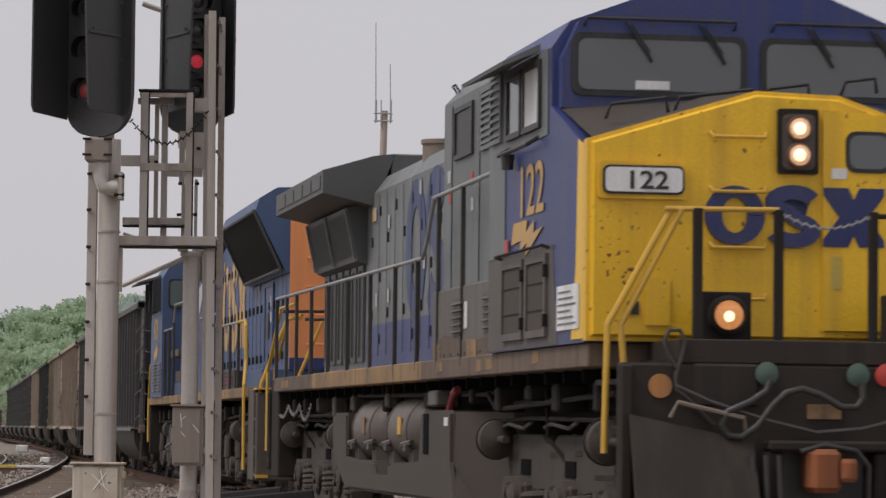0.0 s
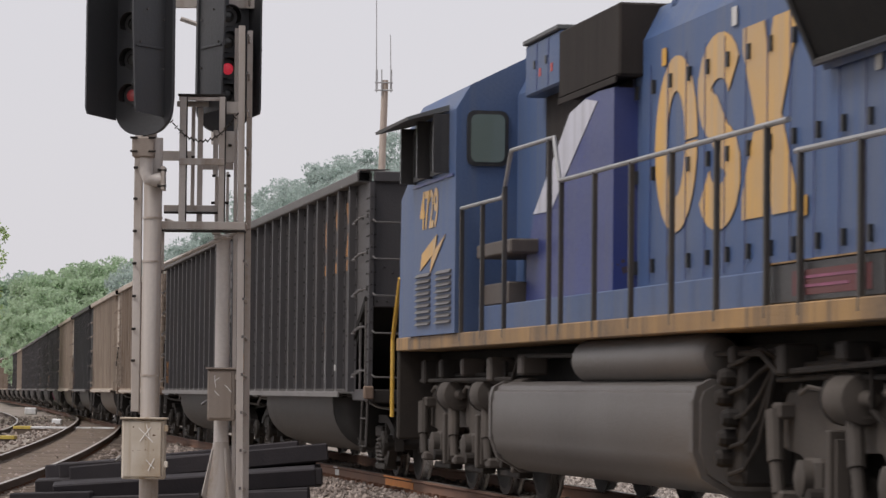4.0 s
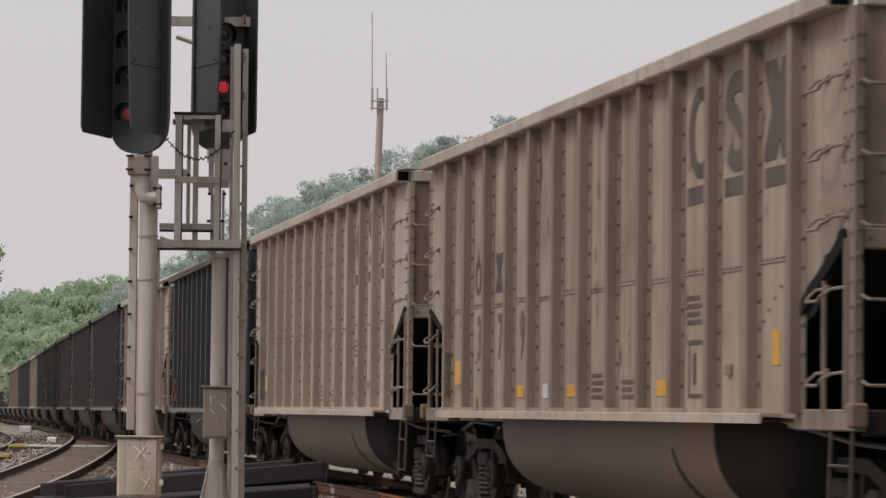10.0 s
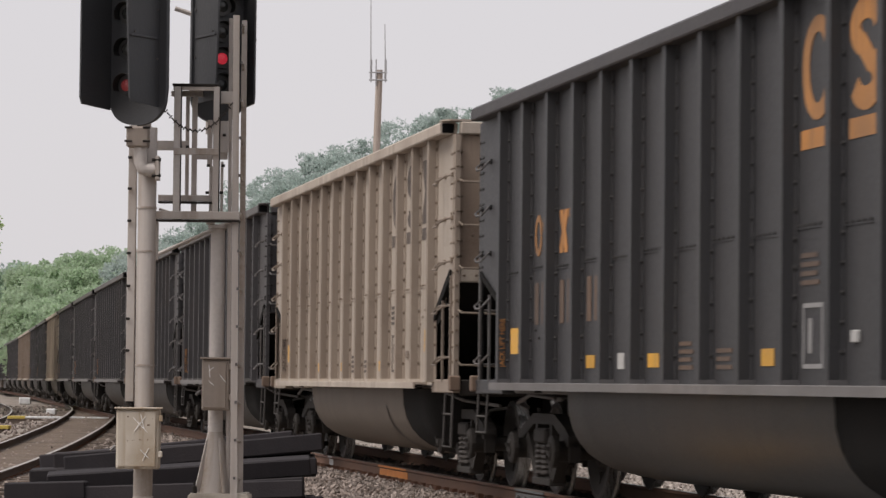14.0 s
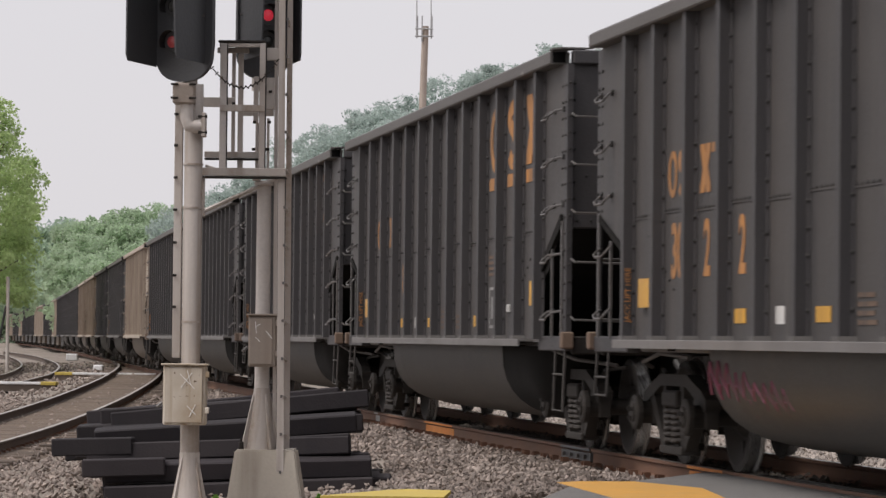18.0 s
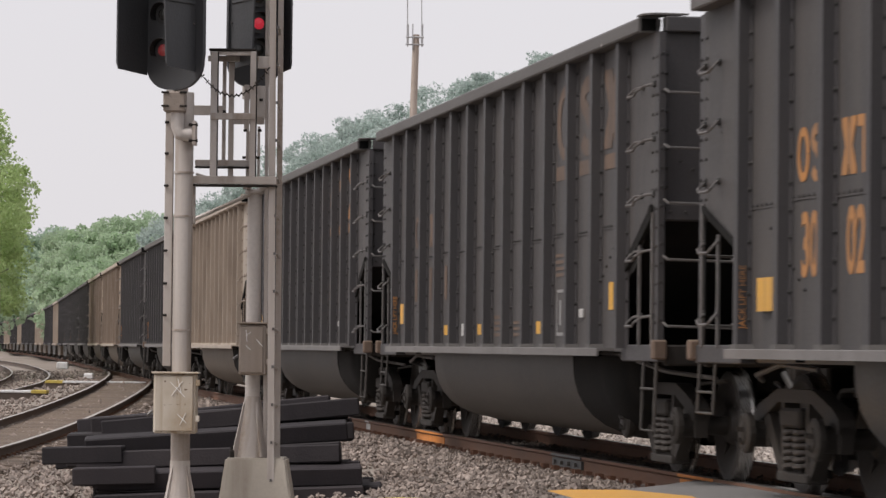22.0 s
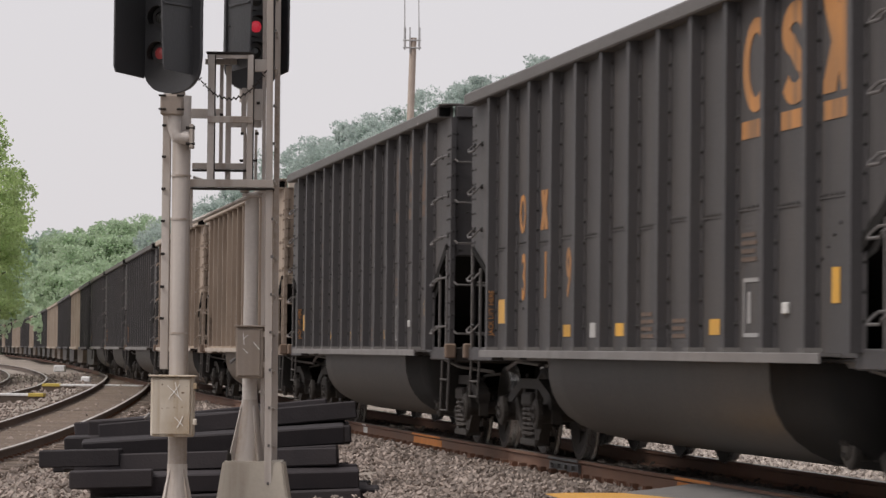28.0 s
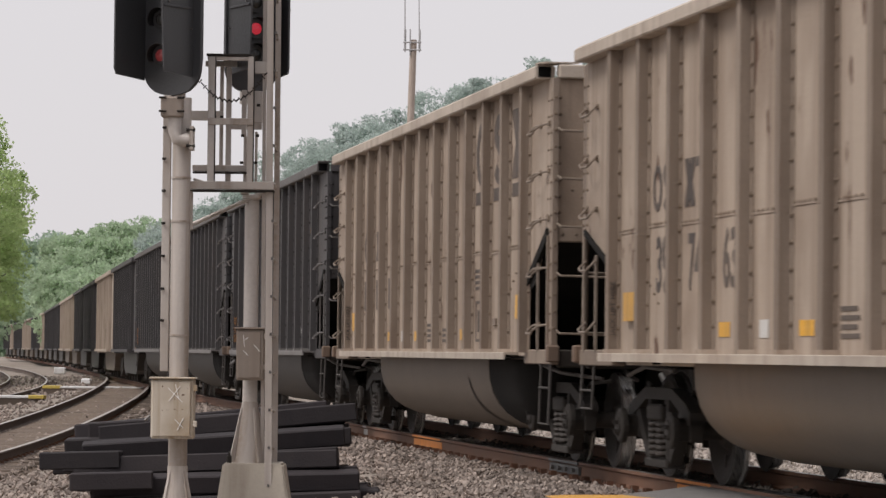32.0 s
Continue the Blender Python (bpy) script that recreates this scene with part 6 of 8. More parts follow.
            tube(bm, [(cx + 0.5, -1.22, 1.12), (cx + 0.3, -1.3, 1.15), (cx + 0.05, -1.28, 1.1), (cx - 0.15, -1.2, 1.16)], 0.018, 6)
            part("brake_pipe", bm, GEAR_L, tr)
            bm = B()
            tube(bm, [(cx - 0.72, -1.24, 0.98), (cx - 0.6, -1.26, 0.62)], 0.062, 10)
            tube(bm, [(cx - 0.6, -1.26, 0.62), (cx - 0.53, -1.26, 0.4)], 0.046, 10)
            dm = part("damper", bm, MUDDY, tr)
            bm = B()
            box(bm, cx - 0.8, cx - 0.6, -1.24, -1.1, 0.92, 1.04, 0.02)
            part("damper_bracket", bm, GEAR_L, dm)
            bm = B()
            box(bm, cx - 0.62, cx - 0.42, -1.28, -1.12, 0.32, 0.42, 0.02)
            part("damper_foot", bm, GEAR_L, dm)
            bm = B()
            box(bm, cx + 0.1, cx + 0.4, -1.2, -1.08, 0.34, 0.46, 0.02)
            lathe(bm, [(0.06, -1.3), (0.06, -1.18)], "y", (cx + 0.3, 0, 0.4), 10)
            part("brake_lever", bm, UNDER, tr)
        for zz, dx in ((0.88, -0.9), (0.9, 0.1), (0.86, 1.7)):
            bm = B()
            for j in range(3):
                box(bm, dx + 0.1 * j, dx + 0.06 + 0.1 * j, *sorted((s * 1.12, s * 1.128)), zz, zz + 0.05)
            part("cast_lettering", bm, MUDDY, sf)
        bm = B()
        tube(bm, [(-2.6, s * 1.2, 1.2), (-1.2, s * 1.22, 1.22), (1.2, s * 1.22, 1.2), (2.6, s * 1.2, 1.22)], 0.02, 6)
        part("sand_pipe", bm, UNDER, tr)
    for k in (-1, 0, 1):
        bm = B()
        for s in (-1, 1):
            lathe(bm, [(0.1, s * 0.62), (0.12, s * 0.69), (0.44, s * 0.70), (0.555, s * 0.682), (0.56, s * 0.70), (0.53, s * 0.715), (0.525, s * 0.81), (0.46, s * 0.82), (0.43, s * 0.79), (0.2, s * 0.75), (0.14, s * 0.81)], "y", (0, 0, 0), 28)
        tube(bm, [(0, -1.1, 0), (0, 1.1, 0)], 0.1, 12)
        box(bm, -0.3, -0.22, -0.79, -0.76, -0.05, 0.05)
        ws = part("wheelset", bm, WHEEL, tr, "", True, where=pose(k * 1.85, 0, 0.53))
        ws.data.materials.append(STEEL)
        for p in ws.data.polygons:
            if math.hypot(p.center.x, p.center.z) > 0.5:
                p.material_index = 1
    return tr


def railing(loco, name, pts, posts, z0, top_m, post_m, r=0.022):
    """A walkway handrail and its posts at (x, z) along y = -1.5."""
    bm = B()
    tube(bm, [(x, -1.5, z) for x, z in pts], r, 8)
    hr = part(name, bm, top_m, loco)
    for x in posts:
        z = float(np.interp(x, [p[0] for p in pts], [p[1] for p in pts]))
        bm = B()
        box(bm, x - 0.022, x + 0.022, -1.522, -1.478, z0, z, 0.005)
        part("stanchion", bm, post_m, hr)
    return hr


def decal(parent, name, polys, y, m, depth=0.006, label=""):
    """Flat painted shapes on a side facing -y, polygons of (x, z)."""
    bm = B()
    for p in polys:
        prism(bm, p, "y", y - depth, y)
    return part(name, bm, m, parent, label)


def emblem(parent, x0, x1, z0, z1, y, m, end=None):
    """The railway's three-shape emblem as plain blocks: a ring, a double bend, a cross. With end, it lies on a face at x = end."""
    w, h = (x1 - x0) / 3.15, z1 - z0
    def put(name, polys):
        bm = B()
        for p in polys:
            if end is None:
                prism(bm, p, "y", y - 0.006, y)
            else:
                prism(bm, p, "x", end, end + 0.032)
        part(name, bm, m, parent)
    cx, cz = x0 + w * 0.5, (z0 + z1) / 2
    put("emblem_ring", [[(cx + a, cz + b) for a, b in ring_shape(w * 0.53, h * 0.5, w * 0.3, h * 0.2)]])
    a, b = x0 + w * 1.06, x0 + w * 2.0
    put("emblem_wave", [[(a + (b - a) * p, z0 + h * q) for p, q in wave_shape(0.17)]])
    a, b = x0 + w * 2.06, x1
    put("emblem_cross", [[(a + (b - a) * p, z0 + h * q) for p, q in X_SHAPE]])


def frame_box(parent, name, x0, x1, z0, z1, y, inner, outer, t=0.04, n=0):
    """A framed panel on a side facing -y, with n dark slats."""
    bm = B()
    o, q = [(x0, z0), (x1, z0), (x1, z1), (x0, z1)], [(x0 + t, z0 + t), (x1 - t, z0 + t), (x1 - t, z1 - t), (x0 + t, z1 - t)]
    for k in range(4):
        m = (k + 1) % 4
        prism(bm, [o[k], o[m], q[m], q[k]], "y", y - 0.03, y)
    bmesh.ops.remove_doubles(bm, verts=bm.verts, dist=0.0005)
    bm.faces.ensure_lookup_table()
    inner_faces = [f for f in bm.faces if all(len(e.link_faces) > 2 for e in f.edges if abs(e.verts[0].co.y - e.verts[1].co.y) > 0.01) and abs(f.normal.y) < 0.5]
    bmesh.ops.delete(bm, geom=[f for f in inner_faces if abs(f.normal.x) > 0.1 and abs(f.normal.z) > 0.1], context="FACES_ONLY")
    p = part(name, bm, outer, parent)
    bm = B()
    box(bm, x0 + t, x1 - t, y - 0.012, y - 0.002, z0 + t, z1 - t)
    part("panel", bm, inner, p)
    for k in range(n):
        z = z0 + t + (z1 - z0 - 2 * t) * (k + 0.5) / n
        bm = B()
        box(bm, x0 + t, x1 - t, y - 0.03, y - 0.012, z - 0.015, z + 0.015)
        part("slat", bm, outer, p)
    return p


def pill(x0, x1, z0, z1, r=0.06, n=4):
    pts = []
    for cx, cz, a in ((x1 - r, z1 - r, 0), (x0 + r, z1 - r, 90), (x0 + r, z0 + r, 180), (x1 - r, z0 + r, 270)):
        pts += [(cx + r * math.cos(radians(a + 90 * k / n)), cz + r * math.sin(radians(a + 90 * k / n))) for k in range(n + 1)]
    return pts


def end_plate_gear(loco, s, x, m):
    """Coupler, pilot, hoses and chains at an end of a locomotive."""
    bm = B()
    box(bm, *sorted((x, x - s * 0.12)), -1.5, 1.5, 0.55, 1.62, 0.02)
    part("end_plate", bm, m, loco)
    bm = B()
    box(bm, *sorted((x, x + s * 0.85)), -0.12, 0.12, 0.76, 1.0, 0.03)
    lathe(bm, [(0.2, 0.68), (0.2, 1.06)], "z", (x + s * 0.9, 0.03, 0), 12)
    part("coupler", bm, RUST, loco, "rusty knuckle coupler")
    for k in (-1, 1):
        bm = B()
        tube(bm, [(x + s * 0.05, k * 0.55, 1.35), (x + s * 0.25, k * 0.5, 1.2), (x + s * 0.3, k * 0.3, 0.95), (x + s * 0.35, k * 0.12, 0.72)], 0.035, 8)
        part("air_hose", bm, CABLE, loco)


def underfloor(lo, z):
    """Pipes, valves and brackets slung under the walkway."""
    rng = random.Random(17)
    for k in range(4):
        bm = B()
        y = -1.0 - 0.1 * k
        tube(bm, [(-9.6, y, z - 0.06 * k), (-4.5, y, z - 0.02 - 0.05 * k), (-4.2, y, z + 0.05), (4.2, y, z + 0.05 - 0.02 * k), (4.6, y, z - 0.05 * k), (9.3, y, z - 0.05)], 0.022, 6)
        part("pipe", bm, UNDER, lo)
    for k in range(15):
        x = -9.2 + k * 1.27 + rng.uniform(-0.3, 0.3)
        if -4.6 < x < 4.2 and k % 2:
            continue
        bm = B()
        w, h = rng.uniform(0.05, 0.12), rng.uniform(0.08, 0.22)
        box(bm, x - w, x + w, -1.36, -1.1, z - h, z + 0.05, 0.02)
        part("valve_box", bm, rng.choice((UNDER, UNDER, GEAR_L)), lo)
        if k % 3 == 0:
            bm = B()
            tube(bm, [(x + w, -1.2, z), (x + w + 0.2, -1.24, z - 0.15), (x + w + 0.15, -1.22, z - 0.4), (x + w + 0.35, -1.1, z - 0.6)], 0.022, 6)
            part("pipe_drop", bm, UNDER, lo)


def locomotive_front():
    lo = thing("diesel_locomotive", "dirty yellow-nosed blue and grey diesel freight locomotive with lit headlamps", "locomotive", "locomotives of the train", where=pose(0, 0, -200))
    # frame
    bm = B()
    box(bm, -6.2, 1.75, -1.52, 1.52, 1.60, 1.79, 0.01)
    part("walkway_sill", bm, SILL_Y, lo, "dirt-caked yellow walkway edge")
    for a, b in ((-10.07, -6.2), (1.75, 9.3)):
        bm = B()
        box(bm, a, b, -1.517, 1.517, 1.602, 1.788, 0.01)
        part("walkway_sill", bm, SILL_B, lo, "walkway edge brown with caked dust")
    for a, b, c in ((-9.3, -8.5, 1.64), (2.6, 3.0, 1.66), (4.7, 5.5, 1.64), (7.2, 7.5, 1.66)):
        decal(lo, "worn_patch", [[(a, c), (b, c + 0.01), (b - 0.03, c + 0.1), (a + 0.05, c + 0.11)]], -1.518, SILL_Y, 0.003)
    bm = B()
    box(bm, -10.0, 10.0, -1.0, 1.0, 1.2, 1.6, 0.03)
    # frame and brackets coloured black for the shade beneath the walkway
    part("underframe", bm, SOOT_SHADE, lo)
    for k in range(26):
        x = -9.6 + k * 0.72
        bm = B()
        box(bm, x, x + 0.06, -1.36, -0.9, 1.5, 1.6)
        part("deck_bracket", bm, SOOT_SHADE, lo)
    # tank with two air reservoirs set into it
    bm = B()
    prism(bm, [(-4.5, 1.3), (-3.42, 1.3), (-3.4, 0.76), (-1.44, 0.77), (-1.3, 0.59), (-0.3, 0.585), (-0.4, 0.76), (1.62, 0.76), (1.68, 1.3), (3.36, 1.3), (3.3, 0.8), (3.6, 0.42), (-3.3, 0.42), (-3.57, 0.49), (-4.47, 0.83)], "y", -1.5, 1.5)
    bmesh.ops.bevel(bm, geom=[e for e in bm.edges], offset=0.035, segments=2, affect="EDGES")
    tk = part("fuel_tank", bm, GEAR_L, lo, "dusty brown fuel tank with notched top")
    bm = B()
    prism(bm, [(3.33, -1.47), (4.0, -1.02), (4.05, -0.9), (4.05, 0.9), (3.33, 1.47)], "z", 0.44, 1.285)
    part("tank_end", bm, GEAR_L, tk)
    bm = B()
    box(bm, -3.38, 1.6, -0.66, 0.66, 0.79, 1.29)
    part("tank_core", bm, UNDER, tk)
    bm = B()
    box(bm, 1.88, 2.16, -1.512, -1.49, 0.87, 1.27, 0.006)
    sg = part("sight_glass", bm, HOLLOW_SHADE, tk, "dark fuel gauge slot")
    for k in range(6):
        bm = B()
        lathe(bm, [(0.02, -1.52), (0.012, -1.526)], "y", (1.95, 0, 0.92 + 0.062 * k), 6)
        part("bolt", bm, GEAR_L, sg)
    decal(tk, "notice", [[(3.02, 1.15), (3.22, 1.15), (3.22, 1.23), (3.02, 1.23)]], -1.5, PLATE_W)
    for x0 in (-3.28, -0.82):
        bm = B()
        lathe(bm, [(0.1, x0 - 0.02), (0.25, x0 + 0.02), (0.34, x0 + 0.14), (0.352, x0 + 0.2), (0.352, x0 + 1.5), (0.34, x0 + 1.56), (0.25, x0 + 1.68), (0.1, x0 + 1.72)], "x", (0, -1.12, 1.105), 28)
        cy = part("air_reservoir", bm, RESERVOIR, lo, "dusty cylindrical air reservoir", True)
        bm = B()
        box(bm, x0 + 0.95, x0 + 1.15, -1.482, -1.466, 1.06, 1.24)
        part("worn_label", bm, YELLOW_SQ if x0 > -2 else SILL_Y, cy, "worn yellow paper label")
        for q in (0.22, 1.48):
            bm = B()
            lathe(bm, [(0.352, q - 0.03), (0.364, q - 0.02), (0.364, q + 0.02), (0.352, q + 0.03)], "x", (x0, -1.12, 1.105), 28)
            part("strap", bm, GEAR_L, cy)
            bm = B()
            prism(bm, [(x0 + q - 0.16, 0.75), (x0 + q + 0.16, 0.75), (x0 + q + 0.1, 0.92), (x0 + q - 0.1, 0.92)], "y", -1.42, -1.16)
            part("saddle", bm, GEAR_L, cy)
            bm = B()
            tube(bm, [(x0 + q - 0.1, -1.5, 0.95), (x0 + q + 0.12, -1.44, 0.98)], 0.03, 6)
            box(bm, x0 + q - 0.05, x0 + q + 0.05, -1.5, -1.4, 0.88, 0.96, 0.01)
            part("clamp", bm, TRUCK_L, cy)
    for x, r in ((-1.55, 0.06), (-1.0, 0.035)):
        bm = B()
        lathe(bm, [(r, 1.3), (r * 1.3, 1.34), (r * 1.3, 1.42), (r * 0.7, 1.46), (r * 0.7, 1.6)], "z", (x, -1.3, 0), 10)
        part("drain_valve", bm, UNDER, lo)
    # filler with a red cap on the tank
    bm = B()
    box(bm, 1.72, 2.2, -1.44, -1.2, 1.34, 1.5, 0.02)
    fb = part("filler_box", bm, SKIRT, lo, "dusty grey filler box")
    bm = B()
    tube(bm, [(2.45, -1.35, 1.3), (2.6, -1.35, 1.4), (2.75, -1.36, 1.46), (2.95, -1.36, 1.5)], 0.04, 8)
    part("filler_cap", bm, CAP_RED, fb, "dull red filler cap")
    # safety chains slung under the rear walkway
    for a, b, sag in ((-10.4, -9.2, 0.16), (-9.2, -8.1, 0.13), (-8.1, -7.0, 0.2)):
        bm = B()
        n = 22
        for k in range(n):
            f = (k + 0.5) / n
            x, z = a + (b - a) * f, 1.42 - sag * 4 * f * (1 - f)
            w = 0.032
            o = (0.0, 0.022) if k % 2 else (0.022, 0.0)
            tube(bm, [(x - w, -1.42, z), (x, -1.42 - o[0], z + o[1]), (x + w, -1.42, z), (x, -1.42 + o[0], z - o[1]), (x - w, -1.42, z)], 0.0085, 4)
        part("safety_chain", bm, CHAIN_M, lo, "slack grey safety chain")
    # long hood
    bm = B()
    prism(bm, [(-0.86, 1.79), (-0.86, 4.0), (-0.7, 4.22), (0.7, 4.22), (0.86, 4.0), (0.86, 1.79)], "x", -9.8, 2.45)
    hood = part("long_hood", bm, GREY, lo, "weathered grey hood with many doors")
    decal(hood, "blue_stripe", [[(-6.05, 1.86), (2.4, 1.86), (2.4, 2.38), (-6.05, 2.38)]], -0.862, BLUE, 0.004)
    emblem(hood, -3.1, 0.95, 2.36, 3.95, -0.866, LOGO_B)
    xs = np.linspace(-5.7, 2.1, 14)
    for k, (a, b) in enumerate(zip(xs, xs[1:])):
        decal(hood, "door_edge", [[(b - 0.014, 2.0), (b, 2.0), (b, 3.95), (b - 0.014, 3.95)]], -0.872, DGREY, 0.006)
        for z in ((2.2, 2.95, 3.75) if k % 2 else (2.5, 3.4)):
            bm = B()
            box(bm, a + 0.06, a + 0.085, -0.885, -0.86, z - 0.06, z + 0.06)
            part("hinge", bm, BLACK, hood)
    for x, z, m in ((-5.6, 3.65, YELLOW_SQ), (-5.45, 3.65, WHITE_P), (-4.4, 3.5, WHITE_P), (-5.3, 2.6, WHITE_P), (-4.4, 2.62, WHITE_P), (1.2, 3.4, STICKER_R), (1.3, 3.55, WHITE_P), (2.0, 2.2, STICKER_R), (-2.2, 3.75, WHITE_P), (-1.9, 2.9, WHITE_P)):
        decal(hood, "label", [[(x, z), (x + 0.12, z), (x + 0.12, z + 0.16), (x, z + 0.16)]], -0.874, m)
    # rear part: grilled doors below the radiators
    for k in range(6):
        x = -9.6 + k * 0.6
        frame_box(hood, "louvre_door", x, x + 0.42, 1.95, 3.15, -0.87, BLACK, DGREY, 0.06, 0)
    # radiator wings
    for s in (-1, 1):
        bm = B()
        prism(bm, [(s * 0.6, 4.5), (s * 0.86, 4.47), (s * 1.5, 4.28), (s * 1.5, 4.0), (s * 1.05, 3.9), (s * 0.86, 3.85)], "x", -10.2, -5.6)
        rw = part("radiator_wing", bm, DGREY, lo, "overhanging dark grey radiator wing")
        if s < 0:
            for k in range(5):
                bm = B()
                box(bm, -9.9 + k * 0.85, -9.2 + k * 0.85, -1.512, -1.5, 4.06, 4.23, 0.004)
                part("wing_panel", bm, DGREY, rw)
    bm = B()
    box(bm, -10.2, -5.6, -0.65, 0.65, 4.2, 4.5, 0.02)
    part("radiator_top", bm, DGREY, lo)
    bm = B()
    prism(bm, [(-0.86, 3.9), (-1.12, 3.86), (-0.98, 3.2), (-0.86, 3.15)], "x", -9.8, -6.1)
    rs = part("intake_hood", bm, DGREY, lo)
    for a, b in ((-9.65, -8.0), (-7.9, -6.25)):
        bm = B()
        vs = [bm.verts.new(v) for v in ((a, -1.118, 3.8), (b, -1.118, 3.8), (b, -1.0, 3.27), (a, -1.0, 3.27))]
        bm.faces.new(vs)
        bmesh.ops.solidify(bm, geom=bm.faces[:], thickness=0.012)
        part("intake_screen", bm, GRILLE, rs, "black mesh intake screen")
    for x in (-9.75, -7.98, -6.15):
        bm = B()
        tube(bm, [(x, -1.13, 3.85), (x, -1.0, 3.22)], 0.035, 4)
        part("screen_frame", bm, GREY, rs)
    # exhaust
    bm = B()
    lathe(bm, [(0.2, 4.15), (0.2, 4.36), (0.22, 4.37), (0.22, 4.42), (0.16, 4.42), (0.15, 4.3)], "z", (-2.75, -0.55, 0), 18)
    part("exhaust_pipe", bm, GRAB_TAN, lo, "rusty exhaust stack", True)
    # equipment cabinets ahead of the engine
    bm = B()
    prism(bm, [(-1.3, 2.5), (-1.3, 4.35), (-1.05, 4.62), (1.05, 4.62), (1.3, 4.35), (1.3, 2.5)], "x", 1.75, 5.45)
    cab_e = part("electrical_cabinet", bm, GREY, lo, "weathered grey equipment cabinet")
    frame_box(cab_e, "filter_screen", 2.4, 3.35, 3.74, 4.25, -1.3, BLACK, BLACK, 0.05)
    for a in (3.8, 4.6):
        frame_box(cab_e, "louvre", a, a + 0.72, 3.72, 4.3, -1.3, BLACK, GREY, 0.04, 8)
    for x in (2.2, 3.65, 4.52):
        decal(cab_e, "door_edge", [[(x, 2.5), (x + 0.03, 2.5), (x + 0.03, 4.3), (x, 4.3)]], -1.302, BLACK)
    for x, z, m in ((2.05, 3.35, STICKER_R), (2.0, 3.55, WHITE_P), (3.2, 3.45, STICKER_R), (4.2, 3.55, WHITE_P), (5.0, 3.55, STICKER_R), (3.25, 3.2, WHITE_P)):
        decal(cab_e, "warning_label", [[(x, z), (x + 0.13, z), (x + 0.13, z + 0.12), (x, z + 0.12)]], -1.302, m)
    bm = B()
    tube(bm, [(2.0, -1.22, 4.45), (2.0, -1.27, 4.52), (2.15, -1.27, 4.52), (2.15, -1.22, 4.45)], 0.012, 6)
    part("lifting_eye", bm, BLACK, cab_e)
    bm = B()
    box(bm, 2.3, 6.1, -1.5, 1.5, 1.72, 2.46, 0.02)
    low = part("battery_box", bm, SKIRT, lo, "dirty grey side box with louvres")
    decal(low, "grime", [[(2.32, 1.75), (6.08, 1.75), (6.08, 1.98), (4.2, 1.92), (3.0, 2.02), (2.32, 1.92)]], -1.502, SILL_B, 0.004)
    for k in range(9):
        bm = B()
        lathe(bm, [(0.018, 0), (0.014, -0.012), (0.002, -0.014)], "y", (3.0 + k * 0.37, -1.5, 1.82), 6)
        part("bolt", bm, UNDER, low)
    for x in (3.45, 5.0):
        for k in range(5):
            bm = B()
            prism(bm, [(-1.5, 2.02 + 0.065 * k), (-1.54, 2.02 + 0.065 * k), (-1.5, 2.06 + 0.065 * k)], "x", x, x + 0.5)
            part("louvre", bm, GRIME, low)
        decal(low, "louvre_gap", [[(x, 2.0), (x + 0.5, 2.0), (x + 0.5, 2.34), (x, 2.34)]], -1.502, BLACK, 0.004)
        decal(low, "notice", [[(x + 0.6, 2.05), (x + 0.74, 2.05), (x + 0.74, 2.3), (x + 0.6, 2.3)]], -1.503, PLATE_W)
    for x, w in ((4.2, 0.5), (5.4, 0.35), (2.4, 0.4)):
        decal(low, "worn_patch", [[(x, 1.78), (x + w, 1.78), (x + w, 1.93), (x, 1.95)]], -1.508, SILL_Y, 0.003)
    # cab
    bm = B()
    prism(bm, [(-1.55, 1.79), (-1.55, 4.2), (-1.4, 4.42), (-0.7, 4.68), (0.7, 4.68), (1.4, 4.42), (1.55, 4.2), (1.55, 1.79)], "x", 5.46, 8.05)
    cab = part("cab", bm, BLUE, lo, "blue cab with chipped paint")
    decal(cab, "grey_skirt", [[(5.47, 1.8), (8.36, 1.8), (8.14, 2.6), (5.47, 2.6)]], -1.551, SKIRT, 0.004)
    for a, b in ((6.16, 7.06), (7.18, 8.0)):
        dp = frame_box(cab, "door_panel", a, b, 1.87, 2.54, -1.556, GEAR_L, SKIRT, 0.06)
        for k in range(2):
            bm = B()
            box(bm, a + 0.06, b - 0.06, -1.572, -1.568, 2.08 + 0.22 * k, 2.095 + 0.22 * k)
            part("mesh_seam", bm, UNDER, dp)
        for z in (2.0, 2.4):
            bm = B()
            box(bm, b - 0.03, b + 0.01, -1.6, -1.56, z - 0.05, z + 0.05)
            part("hinge", bm, UNDER, dp)
    bm = B()
    tube(bm, [(6.1, -1.56, 2.58), (6.1, -1.62, 2.6), (8.05, -1.62, 2.6), (8.05, -1.56, 2.58)], 0.014, 6)
    part("drip_rail", bm, UNDER, cab)
    bm = B()
    box(bm, 5.5, 6.2, -1.562, -1.54, 2.6, 4.25)
    part("cab_rear_panel", bm, GREY, cab)
    frame_box(cab, "louvre", 5.62, 6.1, 3.6, 4.22, -1.562, BLACK, GREY, 0.04, 8)
    bm = B()
    box(bm, 6.22, 7.95, -1.562, -1.54, 3.5, 4.2)
    part("window_surround", bm, GREY, cab)
    for a, b, m in ((6.32, 6.95, GLASS), (7.02, 7.72, PLATE_W)):
        frame_box(cab, "side_window", a, b, 3.58, 4.14, -1.562, m, BLACK, 0.05)
    bm = B()
    prism(bm, [(-1.55, 4.28), (-1.88, 4.12), (-1.87, 4.09), (-1.55, 4.22)], "x", 5.8, 7.6)
    part("awning", bm, GREY, cab)
    bm = B()
